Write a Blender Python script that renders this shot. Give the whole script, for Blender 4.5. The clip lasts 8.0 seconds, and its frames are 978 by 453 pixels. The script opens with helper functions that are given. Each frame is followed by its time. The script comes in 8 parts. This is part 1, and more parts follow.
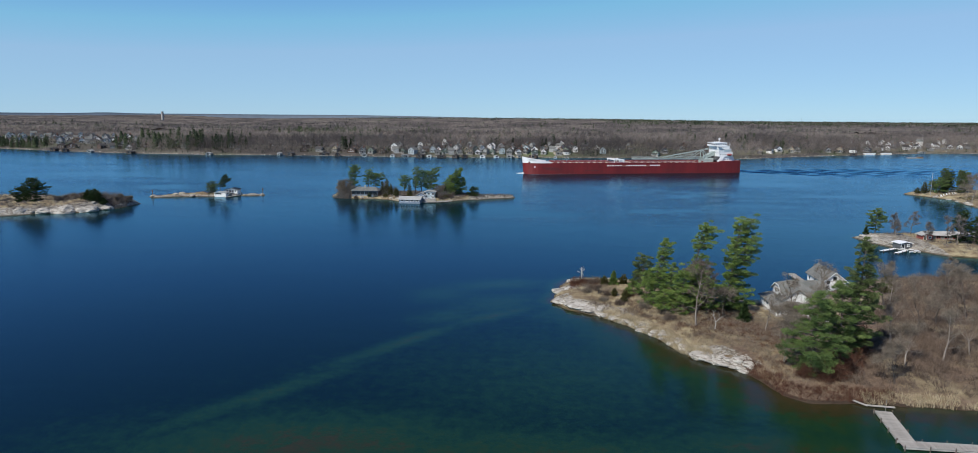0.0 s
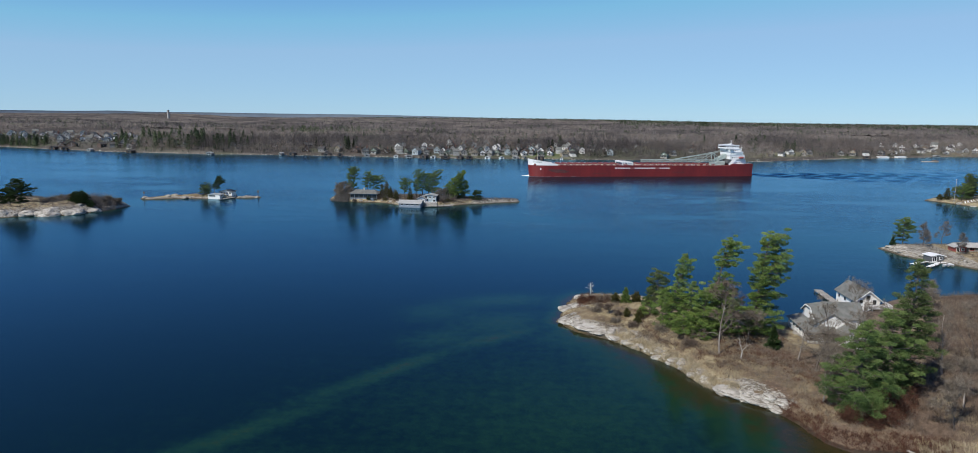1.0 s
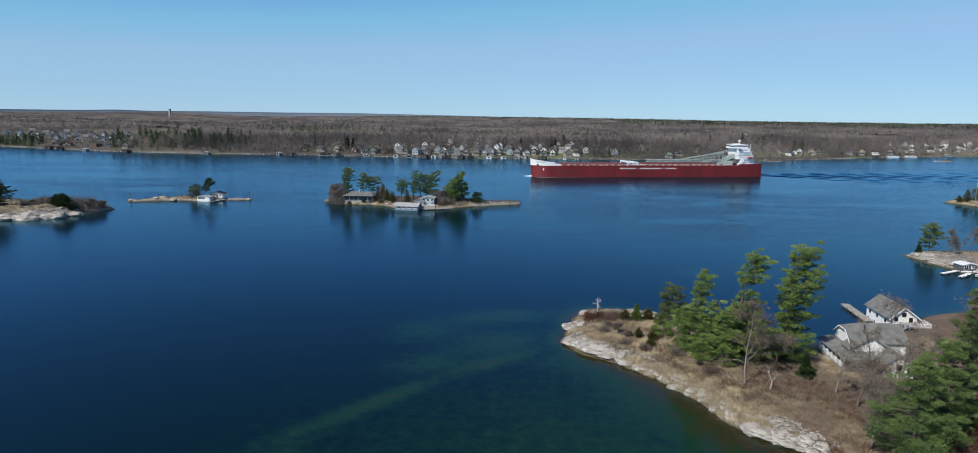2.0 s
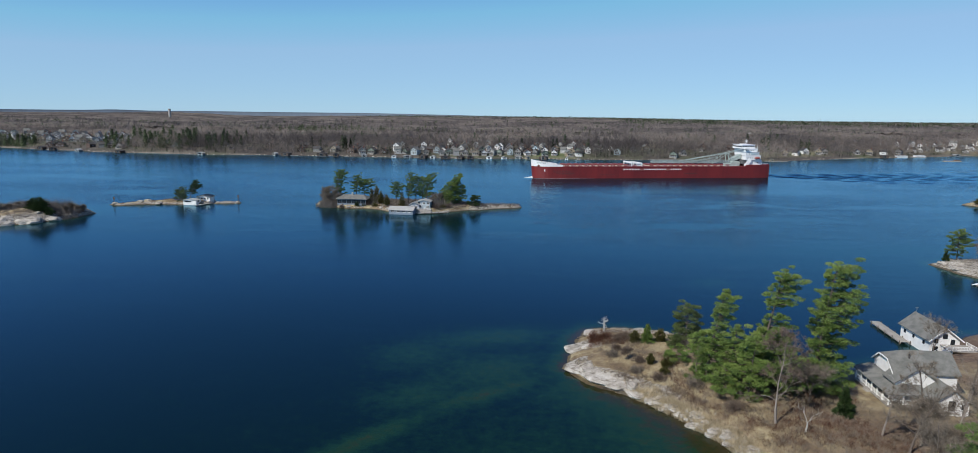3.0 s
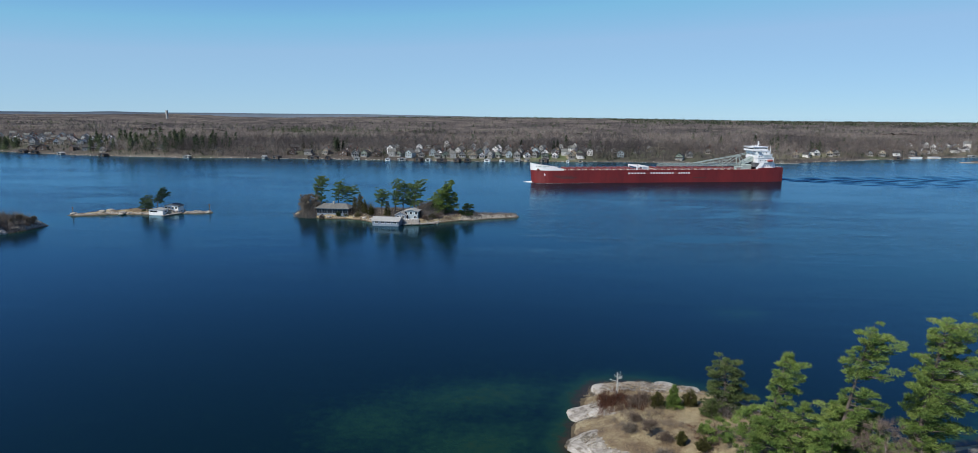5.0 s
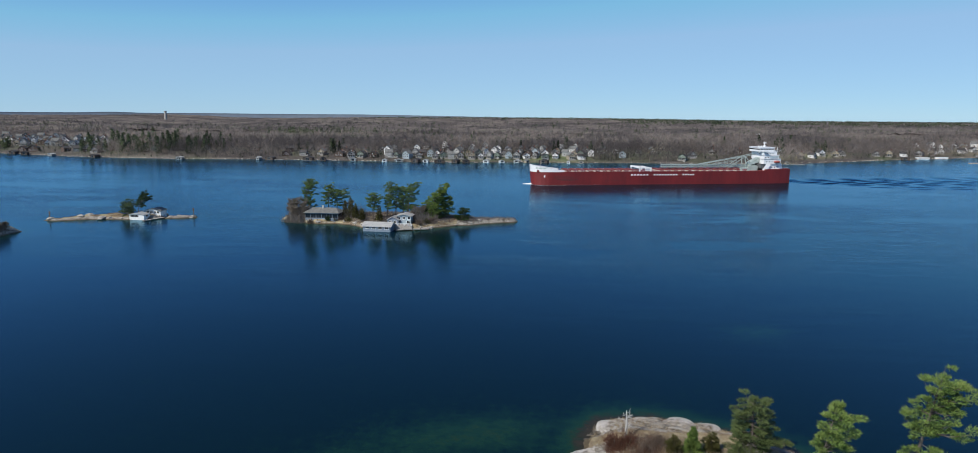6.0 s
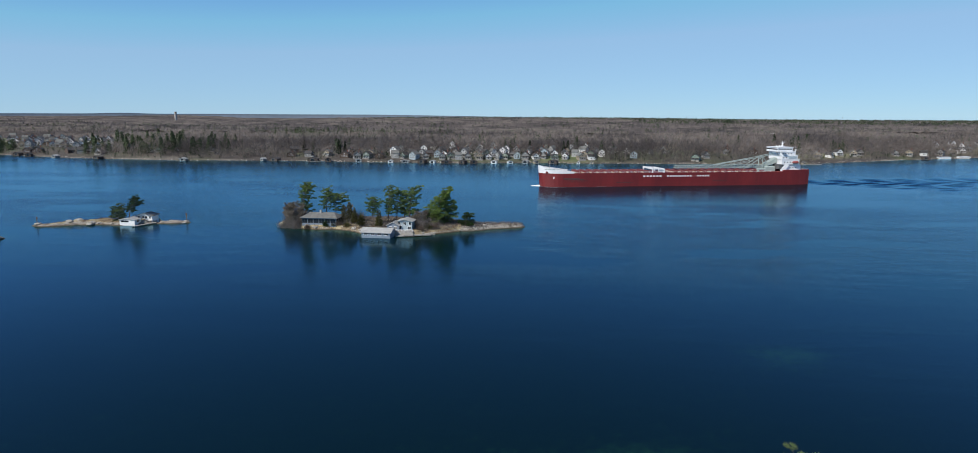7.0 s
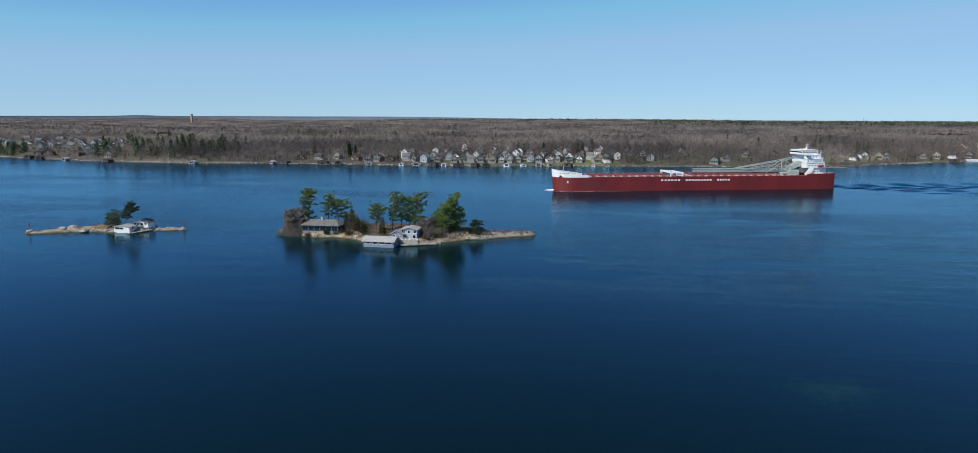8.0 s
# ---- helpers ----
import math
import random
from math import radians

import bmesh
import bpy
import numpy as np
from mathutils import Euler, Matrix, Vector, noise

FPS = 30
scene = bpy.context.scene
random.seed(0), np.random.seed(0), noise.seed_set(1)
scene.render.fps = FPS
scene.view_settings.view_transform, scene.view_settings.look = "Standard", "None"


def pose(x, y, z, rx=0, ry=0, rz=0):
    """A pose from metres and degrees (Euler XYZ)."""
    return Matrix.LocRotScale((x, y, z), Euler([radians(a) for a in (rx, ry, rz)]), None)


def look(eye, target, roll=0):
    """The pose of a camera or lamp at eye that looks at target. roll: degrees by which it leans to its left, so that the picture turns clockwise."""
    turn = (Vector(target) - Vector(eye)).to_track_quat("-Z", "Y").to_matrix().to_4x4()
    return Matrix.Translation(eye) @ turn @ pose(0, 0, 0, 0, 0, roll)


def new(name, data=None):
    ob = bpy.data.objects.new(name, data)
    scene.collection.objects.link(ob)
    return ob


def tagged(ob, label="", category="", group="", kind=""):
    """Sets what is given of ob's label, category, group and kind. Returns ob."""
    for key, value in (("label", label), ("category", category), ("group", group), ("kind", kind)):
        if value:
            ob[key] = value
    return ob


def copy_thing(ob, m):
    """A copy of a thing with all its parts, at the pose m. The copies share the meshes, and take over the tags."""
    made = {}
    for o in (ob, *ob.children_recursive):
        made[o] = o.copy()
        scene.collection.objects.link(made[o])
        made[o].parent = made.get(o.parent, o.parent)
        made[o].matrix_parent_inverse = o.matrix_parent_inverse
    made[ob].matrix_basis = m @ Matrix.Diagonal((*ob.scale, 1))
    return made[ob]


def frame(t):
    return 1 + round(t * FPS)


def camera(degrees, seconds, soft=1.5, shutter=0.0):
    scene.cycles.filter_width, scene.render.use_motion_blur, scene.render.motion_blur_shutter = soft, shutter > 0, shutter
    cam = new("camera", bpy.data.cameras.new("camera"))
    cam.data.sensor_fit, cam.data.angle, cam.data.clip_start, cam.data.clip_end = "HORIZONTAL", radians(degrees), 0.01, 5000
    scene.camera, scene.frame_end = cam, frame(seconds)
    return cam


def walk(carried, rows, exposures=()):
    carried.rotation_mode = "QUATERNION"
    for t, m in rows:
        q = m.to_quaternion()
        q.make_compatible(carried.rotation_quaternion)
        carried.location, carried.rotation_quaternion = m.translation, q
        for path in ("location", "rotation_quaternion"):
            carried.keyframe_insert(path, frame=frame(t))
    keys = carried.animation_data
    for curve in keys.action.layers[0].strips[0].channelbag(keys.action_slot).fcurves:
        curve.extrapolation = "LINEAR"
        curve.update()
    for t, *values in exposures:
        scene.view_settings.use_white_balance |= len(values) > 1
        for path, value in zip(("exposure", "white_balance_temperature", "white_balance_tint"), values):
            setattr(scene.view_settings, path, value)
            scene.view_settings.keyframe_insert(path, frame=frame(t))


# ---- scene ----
cam = camera(72.9, 8.0, soft=0.6)
PATH = [
    (0, (-0.449, 1.527, 55.024), (-0.596, 3.494, 54.695), 0.4),
    (0.5, (-0.451, 10.305, 55.218), (-0.606, 12.271, 54.89), 0.6),
    (1, (-0.423, 19.276, 55.453), (-0.587, 21.242, 55.124), 0.7),
    (1.5, (-0.42, 28.09, 55.475), (-0.589, 30.055, 55.144), 0.7),
    (3, (-0.279, 54.596, 55.505), (-0.456, 56.559, 55.171), 0.6),
    (3.5, (-0.141, 63.53, 55.487), (-0.319, 65.494, 55.152), 0.6),
    (4, (0.005, 72.4, 55.492), (-0.174, 74.363, 55.157), 0.6),
    (4.5, (0.146, 81.192, 55.515), (-0.033, 83.156, 55.182), 0.5),
    (6, (0.464, 106.915, 55.263), (0.282, 108.879, 54.932), 0.4),
    (6.5, (0.72, 115.542, 55.16), (0.542, 117.506, 54.829), 0.3),
    (7, (0.959, 124.428, 55.248), (0.747, 126.389, 54.916), 0.2),
    (7.5, (1.452, 133.097, 55.452), (1.197, 135.053, 55.122), 0.1),
    (8, (1.451, 141.981, 55.431), (1.195, 143.937, 55.104), 0.1),
]
walk(cam, [(t, look(eye, target, roll)) for t, eye, target, roll in PATH])

# ---- world and sun ----
SUN_DIR = Vector((-0.52, -0.58, 0.76)).normalized()
SUN_EL = math.asin(SUN_DIR.z)
SUN_AZ = math.atan2(SUN_DIR.x, SUN_DIR.y)

world = bpy.data.worlds.new("sky")
scene.world = world
world.use_nodes = True
wn = world.node_tree
sky = wn.nodes.new("ShaderNodeTexSky")
sky.sky_type = "NISHITA"
sky.sun_disc = False
sky.sun_elevation = SUN_EL
sky.sun_rotation = SUN_AZ
sky.altitude = 1500
sky.air_density = 0.8
sky.dust_density = 0.0
sky.ozone_density = 2.0
wn.nodes["Background"].inputs["Strength"].default_value = 0.12
hue = wn.nodes.new("ShaderNodeMix")
hue.data_type, hue.blend_type = "RGBA", "MULTIPLY"
hue.inputs[0].default_value = 1.0
hue.inputs[7].default_value = (0.59, 0.755, 0.87, 1.0)
deep = wn.nodes.new("ShaderNodeGamma")
deep.inputs["Gamma"].default_value = 1.25
wn.links.new(sky.outputs["Color"], deep.inputs["Color"])
wn.links.new(deep.outputs["Color"], hue.inputs[6])
haze = wn.nodes.new("ShaderNodeMix")
haze.data_type, haze.blend_type = "RGBA", "DARKEN"
haze.inputs[0].default_value = 0.85
haze.inputs[7].default_value = (2.55, 4.1, 5.8, 1.0)
wn.links.new(hue.outputs[2], haze.inputs[6])
wn.links.new(haze.outputs[2], wn.nodes["Background"].inputs["Color"])

sun_data = bpy.data.lights.new("sun", "SUN")
sun_data.energy = 5.0
sun_data.angle = radians(0.55)
sun_data.color = (1.0, 0.95, 0.87)
sun = new("sun", sun_data)
sun.matrix_basis = look(SUN_DIR * 300, (0, 0, 0))


# ---- materials ----
def nodes_of(name):
    m = bpy.data.materials.new(name)
    m.use_nodes = True
    nt = m.node_tree
    return m, nt, nt.nodes["Principled BSDF"]


def noise_tex(nt, scale, detail=4.0, rough=0.55, stretch=None, coords="Object"):
    tc = nt.nodes.new("ShaderNodeTexCoord")
    n = nt.nodes.new("ShaderNodeTexNoise")
    n.inputs["Scale"].default_value = scale
    n.inputs["Detail"].default_value = detail
    n.inputs["Roughness"].default_value = rough
    if stretch:
        mp = nt.nodes.new("ShaderNodeMapping")
        mp.inputs["Scale"].default_value = stretch
        nt.links.new(tc.outputs[coords], mp.inputs["Vector"])
        nt.links.new(mp.outputs["Vector"], n.inputs["Vector"])
    else:
        nt.links.new(tc.outputs[coords], n.inputs["Vector"])
    return n


def ramp(nt, src, stops):
    r = nt.nodes.new("ShaderNodeValToRGB")
    els = r.color_ramp.elements
    while len(els) < len(stops):
        els.new(0.5)
    for e, (p, c) in zip(els, stops):
        e.position = p
        e.color = (*c, 1.0) if len(c) == 3 else c
    nt.links.new(src, r.inputs["Fac"])
    return r.outputs["Color"]


def mix(nt, kind, fac, a, b):
    n = nt.nodes.new("ShaderNodeMix")
    n.data_type = "RGBA"
    n.blend_type = kind
    for value, name in ((fac, 0), (a, 6), (b, 7)):
        s = n.inputs[name]
        if isinstance(value, (int, float)):
            s.default_value = value
        elif isinstance(value, tuple):
            s.default_value = (*value, 1.0)
        else:
            nt.links.new(value, s)
    return n.outputs[2]


def attr_fac(nt, name):
    a = nt.nodes.new("ShaderNodeAttribute")
    a.attribute_name = name
    return a.outputs["Fac"]


def bump(nt, bsdf, height, strength, distance):
    b = nt.nodes.new("ShaderNodeBump")
    b.inputs["Strength"].default_value = strength
    b.inputs["Distance"].default_value = distance
    nt.links.new(height, b.inputs["Height"])
    nt.links.new(b.outputs["Normal"], bsdf.inputs["Normal"])


def plain(name, dark, light, rough=0.7, scale=1.5, fine=9.0, metal=0.0, bump_d=0.02, vary=0.25, stretch=None, tint=0.0):
    """A surface with coarse stains and fine grain between two tones."""
    m, nt, p = nodes_of(name)
    a = noise_tex(nt, scale, 5, 0.6, stretch)
    b = noise_tex(nt, fine, 3, 0.6, stretch)
    col = ramp(nt, a.outputs["Fac"], [(0.33, dark), (0.66, light)])
    grain = ramp(nt, b.outputs["Fac"], [(0.3, (1 - vary,) * 3), (0.7, (1, 1, 1))])
    col = mix(nt, "MULTIPLY", 1.0, col, grain)
    if tint:
        oi = nt.nodes.new("ShaderNodeObjectInfo")
        tone = ramp(nt, oi.outputs["Random"], [(0.0, (1 - tint,) * 3), (1.0, (1, 1, 1))])
        col = mix(nt, "MULTIPLY", 1.0, col, tone)
    nt.links.new(col, p.inputs["Base Color"])
    p.inputs["Roughness"].default_value = rough
    p.inputs["Metallic"].default_value = metal
    if bump_d:
        bump(nt, p, b.outputs["Fac"], 0.5, bump_d)
    return m


def leafy(name, tones, rough=0.6, transl=0.0):
    """Foliage or twigs: each clump takes its own tone from the attribute 'tone'."""
    m, nt, p = nodes_of(name)
    k = len(tones) - 1
    col = ramp(nt, attr_fac(nt, "tone"), [(i / k, c) for i, c in enumerate(tones)])
    n = noise_tex(nt, 0.35, 3)
    col = mix(nt, "MULTIPLY", 1.0, col, ramp(nt, n.outputs["Fac"], [(0.3, (0.75, 0.75, 0.75)), (0.7, (1.1, 1.1, 1.1))]))
    nt.links.new(col, p.inputs["Base Color"])
    p.inputs["Roughness"].default_value = rough
    p.inputs["Specular IOR Level"].default_value = 0.12
    if transl:
        t = nt.nodes.new("ShaderNodeBsdfTranslucent")
        nt.links.new(col, t.inputs["Color"])
        s = nt.nodes.new("ShaderNodeMixShader")
        s.inputs["Fac"].default_value = transl
        nt.links.new(p.outputs["BSDF"], s.inputs[1])
        nt.links.new(t.outputs["BSDF"], s.inputs[2])
        nt.links.new(s.outputs["Shader"], nt.nodes["Material Output"].inputs["Surface"])
    return m


def water_material():
    m, nt, p = nodes_of("river_water")
    out = nt.nodes["Material Output"]
    nt.nodes.remove(p)
    # colour of the water column by depth, from the weedy shallows to the channel
    n = noise_tex(nt, 0.09, 6, 0.7)
    weeds = noise_tex(nt, 0.38, 6, 0.8)
    add = nt.nodes.new("ShaderNodeMath")
    add.operation = "MULTIPLY_ADD"
    nt.links.new(n.outputs["Fac"], add.inputs[0])
    add.inputs[1].default_value = 0.40
    nt.links.new(attr_fac(nt, "depth"), add.inputs[2])
    sub = nt.nodes.new("ShaderNodeMath")
    sub.operation = "MULTIPLY_ADD"
    nt.links.new(weeds.outputs["Fac"], sub.inputs[0])
    sub.inputs[1].default_value = 1.0
    nt.links.new(add.outputs[0], sub.inputs[2])
    shift = nt.nodes.new("ShaderNodeMath")
    shift.operation = "SUBTRACT"
    nt.links.new(sub.outputs[0], shift.inputs[0])
    shift.inputs[1].default_value = 0.69
    col = ramp(nt, shift.outputs[0], [(0.0, (0.036, 0.027, 0.011)), (0.2, (0.023, 0.024, 0.009)), (0.36, (0.0105, 0.031, 0.012)), (0.5, (0.0066, 0.0285, 0.0145)),
                                      (0.7, (0.0036, 0.0180, 0.0122)), (0.9, (0.0018, 0.0100, 0.0104)), (1.0, (0.0015, 0.0090, 0.0103))])
    body = nt.nodes.new("ShaderNodeBsdfDiffuse")
    nt.links.new(col, body.inputs["Color"])
    gloss = nt.nodes.new("ShaderNodeBsdfGlossy")
    gloss.inputs["Color"].default_value = (0.49, 0.80, 1.0, 1.0)
    fres = nt.nodes.new("ShaderNodeFresnel")
    fres.inputs["IOR"].default_value = 1.282
    blend = nt.nodes.new("ShaderNodeMixShader")
    nt.links.new(fres.outputs[0], blend.inputs[0])
    nt.links.new(body.outputs[0], blend.inputs[1])
    nt.links.new(gloss.outputs[0], blend.inputs[2])
    nt.links.new(blend.outputs[0], out.inputs["Surface"])
    # calm lanes and ruffled lanes
    lanes = noise_tex(nt, 0.022, 9, 0.74, (0.3, 1.0, 1.0))
    rough = nt.nodes.new("ShaderNodeMapRange")
    rough.inputs["From Min"].default_value = 0.35
    rough.inputs["From Max"].default_value = 0.65
    rough.inputs["To Min"].default_value = 0.14
    rough.inputs["To Max"].default_value = 0.18
    nt.links.new(lanes.outputs["Fac"], rough.inputs["Value"])
    nt.links.new(rough.outputs["Result"], gloss.inputs["Roughness"])
    w1 = noise_tex(nt, 2.4, 3, 0.65, (0.6, 1.0, 1.0))
    w2 = noise_tex(nt, 0.16, 3, 0.5, (0.35, 1.0, 1.0))
    h = nt.nodes.new("ShaderNodeMath")
    h.operation = "MULTIPLY_ADD"
    h.inputs[1].default_value = 1.4
    gust = nt.nodes.new("ShaderNodeMapRange")
    gust.inputs["From Min"].default_value = 0.46
    gust.inputs["From Max"].default_value = 0.64
    gust.inputs["To Min"].default_value = 0.22
    gust.inputs["To Max"].default_value = 2.6
    nt.links.new(lanes.outputs["Fac"], gust.inputs["Value"])
    band = nt.nodes.new("ShaderNodeMath")
    band.operation = "MULTIPLY_ADD"
    nt.links.new(attr_fac(nt, "ruffle"), band.inputs[0])
    band.inputs[1].default_value = 2.6
    band.inputs[2].default_value = 0.4
    breeze = nt.nodes.new("ShaderNodeMath")
    breeze.operation = "MULTIPLY"
    nt.links.new(gust.outputs["Result"], breeze.inputs[0])
    nt.links.new(band.outputs[0], breeze.inputs[1])
    ruffle = nt.nodes.new("ShaderNodeMath")
    ruffle.operation = "MULTIPLY"
    nt.links.new(w1.outputs["Fac"], ruffle.inputs[0])
    nt.links.new(breeze.outputs[0], ruffle.inputs[1])
    nt.links.new(ruffle.outputs[0], h.inputs[2])
    swell = nt.nodes.new("ShaderNodeMath")
    swell.operation = "MULTIPLY"
    nt.links.new(w2.outputs["Fac"], swell.inputs[0])
    nt.links.new(breeze.outputs[0], swell.inputs[1])
    nt.links.new(swell.outputs[0], h.inputs[0])
    b = nt.nodes.new("ShaderNodeBump")
    b.inputs["Strength"].default_value = 0.8
    b.inputs["Distance"].default_value = 0.016
    nt.links.new(h.outputs[0], b.inputs["Height"])
    for node in (gloss, fres):
        nt.links.new(b.outputs["Normal"], node.inputs["Normal"])
    return m


def land_material():
    """Granite, dry grass and leaf litter; the attribute 'rock' says where granite lies bare."""
    m, nt, p = nodes_of("island_ground")
    big = noise_tex(nt, 0.25, 5, 0.65)
    mid = noise_tex(nt, 1.3, 5, 0.65)
    fine = noise_tex(nt, 6.0, 4, 0.7)
    granite = ramp(nt, mid.outputs["Fac"], [(0.28, (0.11, 0.10, 0.085)), (0.40, (0.215, 0.195, 0.165)), (0.52, (0.325, 0.302, 0.262)), (0.74, (0.455, 0.435, 0.39))])
    crack = nt.nodes.new("ShaderNodeTexVoronoi")
    crack.feature = "DISTANCE_TO_EDGE"
    crack.inputs["Scale"].default_value = 0.42
    lay = nt.nodes.new("ShaderNodeMapping")
    lay.inputs["Rotation"].default_value = (0, 0, 0.7)
    lay.inputs["Scale"].default_value = (0.3, 1.3, 1.0)
    where0 = nt.nodes.new("ShaderNodeTexCoord")
    bend = nt.nodes.new("ShaderNodeVectorMath")
    bend.operation = "MULTIPLY_ADD"
    bend.inputs[1].default_value = (3.4, 3.4, 3.4)
    nt.links.new(mid.outputs["Color"], bend.inputs[0])
    nt.links.new(where0.outputs["Object"], bend.inputs[2])
    nt.links.new(bend.outputs[0], lay.inputs["Vector"])
    nt.links.new(lay.outputs["Vector"], crack.inputs["Vector"])
    granite = mix(nt, "MULTIPLY", 1.0, granite, ramp(nt, crack.outputs["Distance"], [(0.0, (0.2, 0.18, 0.15)), (0.03, (0.5, 0.47, 0.43)), (0.09, (1, 1, 1))]))
    granite = mix(nt, "MULTIPLY", 1.0, granite, ramp(nt, fine.outputs["Fac"], [(0.34, (0.68, 0.66, 0.63)), (0.56, (1, 1, 1))]))
    soil = ramp(nt, big.outputs["Fac"], [(0.28, (0.11, 0.077, 0.050)), (0.42, (0.20, 0.146, 0.086)), (0.52, (0.31, 0.25, 0.145)), (0.64, (0.40, 0.34, 0.205)), (0.78, (0.22, 0.205, 0.095))])
    soil = mix(nt, "MULTIPLY", 1.0, soil, ramp(nt, fine.outputs["Fac"], [(0.25, (0.5, 0.5, 0.5)), (0.7, (1.05, 1.05, 1.05))]))
    leaves = ramp(nt, mid.outputs["Fac"], [(0.3, (0.075, 0.047, 0.030)), (0.5, (0.14, 0.094, 0.062)), (0.7, (0.20, 0.142, 0.098))])
    leaves = mix(nt, "MULTIPLY", 1.0, leaves, ramp(nt, fine.outputs["Fac"], [(0.3, (0.55, 0.55, 0.55)), (0.65, (1.1, 1.1, 1.1))]))
    soil = mix(nt, "MIX", attr_fac(nt, "litter"), soil, leaves)
    edge = nt.nodes.new("ShaderNodeMath")
    edge.operation = "MULTIPLY_ADD"
    nt.links.new(mid.outputs["Fac"], edge.inputs[0])
    edge.inputs[1].default_value = 0.9
    nt.links.new(attr_fac(nt, "rock"), edge.inputs[2])
    where = ramp(nt, edge.outputs[0], [(0.88, (0, 0, 0)), (0.97, (1, 1, 1))])
    col = mix(nt, "MIX", where, soil, granite)
    # dark lichen and algae stain along the waterline, with the island's shadow painted in
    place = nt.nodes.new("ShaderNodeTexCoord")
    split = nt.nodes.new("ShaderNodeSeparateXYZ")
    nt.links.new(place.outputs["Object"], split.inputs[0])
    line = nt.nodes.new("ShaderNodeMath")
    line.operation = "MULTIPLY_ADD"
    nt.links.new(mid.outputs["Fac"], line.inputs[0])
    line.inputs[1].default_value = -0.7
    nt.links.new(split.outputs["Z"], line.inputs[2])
    shadow_stain = ramp(nt, line.outputs[0], [(0.0, (0.30, 0.27, 0.22)), (0.12, (1, 1, 1))])
    col = mix(nt, "MULTIPLY", 1.0, col, shadow_stain)
    nt.links.new(col, p.inputs["Base Color"])
    p.inputs["Roughness"].default_value = 0.9
    bump(nt, p, mid.outputs["Fac"], 0.7, 0.35)
    return m


def shore_material():
    m, nt, p = nodes_of("mainland_ground")
    a = noise_tex(nt, 0.012, 5, 0.6)
    b = noise_tex(nt, 0.12, 4, 0.6)
    col = ramp(nt, a.outputs["Fac"], [(0.35, (0.062, 0.053, 0.046)), (0.5, (0.085, 0.072, 0.058)), (0.62, (0.075, 0.078, 0.045))])
    col = mix(nt, "MIX", attr_fac(nt, "field"), col, (0.27, 0.22, 0.16))
    col = mix(nt, "MIX", attr_fac(nt, "lawn"), col, (0.105, 0.14, 0.048))
    col = mix(nt, "MIX", attr_fac(nt, "rock"), col, (0.21, 0.187, 0.155))
    col = mix(nt, "MULTIPLY", 1.0, col, ramp(nt, b.outputs["Fac"], [(0.3, (0.6, 0.6, 0.6)), (0.7, (1.1, 1.1, 1.1))]))
    nt.links.new(col, p.inputs["Base Color"])
    p.inputs["Roughness"].default_value = 0.95
    return m


def canopy_material():
    """Interlaced bare crowns of a far hardwood forest."""
    m, nt, p = nodes_of("bare_canopy")
    col = ramp(nt, attr_fac(nt, "tone"), [(0.0, (0.070, 0.065, 0.063)), (0.4, (0.115, 0.102, 0.095)), (0.8, (0.18, 0.157, 0.139)), (1.0, (0.092, 0.097, 0.073))])
    n = noise_tex(nt, 0.9, 4, 0.7, (1.0, 1.0, 0.35))
    col = mix(nt, "MULTIPLY", 1.0, col, ramp(nt, n.outputs["Fac"], [(0.3, (0.72, 0.72, 0.72)), (0.7, (1.12, 1.12, 1.12))]))
    nt.links.new(col, p.inputs["Base Color"])
    p.inputs["Roughness"].default_value = 1.0
    p.inputs["Specular IOR Level"].default_value = 0.0
    bump(nt, p, n.outputs["Fac"], 0.5, 0.8)
    return m


def glass_material():
    m, nt, p = nodes_of("window_glass")
    p.inputs["Base Color"].default_value = (0.012, 0.016, 0.02, 1)
    p.inputs["Roughness"].default_value = 0.08
    p.inputs["IOR"].default_value = 1.5
    return m


WATER = water_material()
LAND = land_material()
MAINLAND = shore_material()
GLASS = glass_material()
CANOPY = canopy_material()
NEEDLES = leafy("pine_needles", [(0.045, 0.084, 0.022), (0.096, 0.154, 0.039), (0.158, 0.226, 0.058), (0.23, 0.29, 0.08)], 0.55, 0.12)
DARK_NEEDLES = leafy("dark_needles", [(0.018, 0.036, 0.014), (0.034, 0.06, 0.02), (0.055, 0.085, 0.028)], 0.6, 0.15)
CEDAR_PINE = leafy("grey_green_needles", [(0.045, 0.068, 0.025), (0.085, 0.118, 0.042), (0.138, 0.172, 0.064)], 0.6, 0.12)
CEDAR = leafy("cedar_scales", [(0.05, 0.055, 0.018), (0.085, 0.085, 0.028), (0.12, 0.10, 0.04)], 0.7, 0.15)
TWIGS = leafy("bare_twigs", [(0.115, 0.092, 0.070), (0.16, 0.132, 0.104), (0.205, 0.174, 0.14), (0.255, 0.22, 0.182)], 0.9)
GREY_TWIGS = leafy("grey_twigs", [(0.10, 0.088, 0.080), (0.14, 0.125, 0.115), (0.18, 0.162, 0.15), (0.225, 0.205, 0.192)], 0.9)
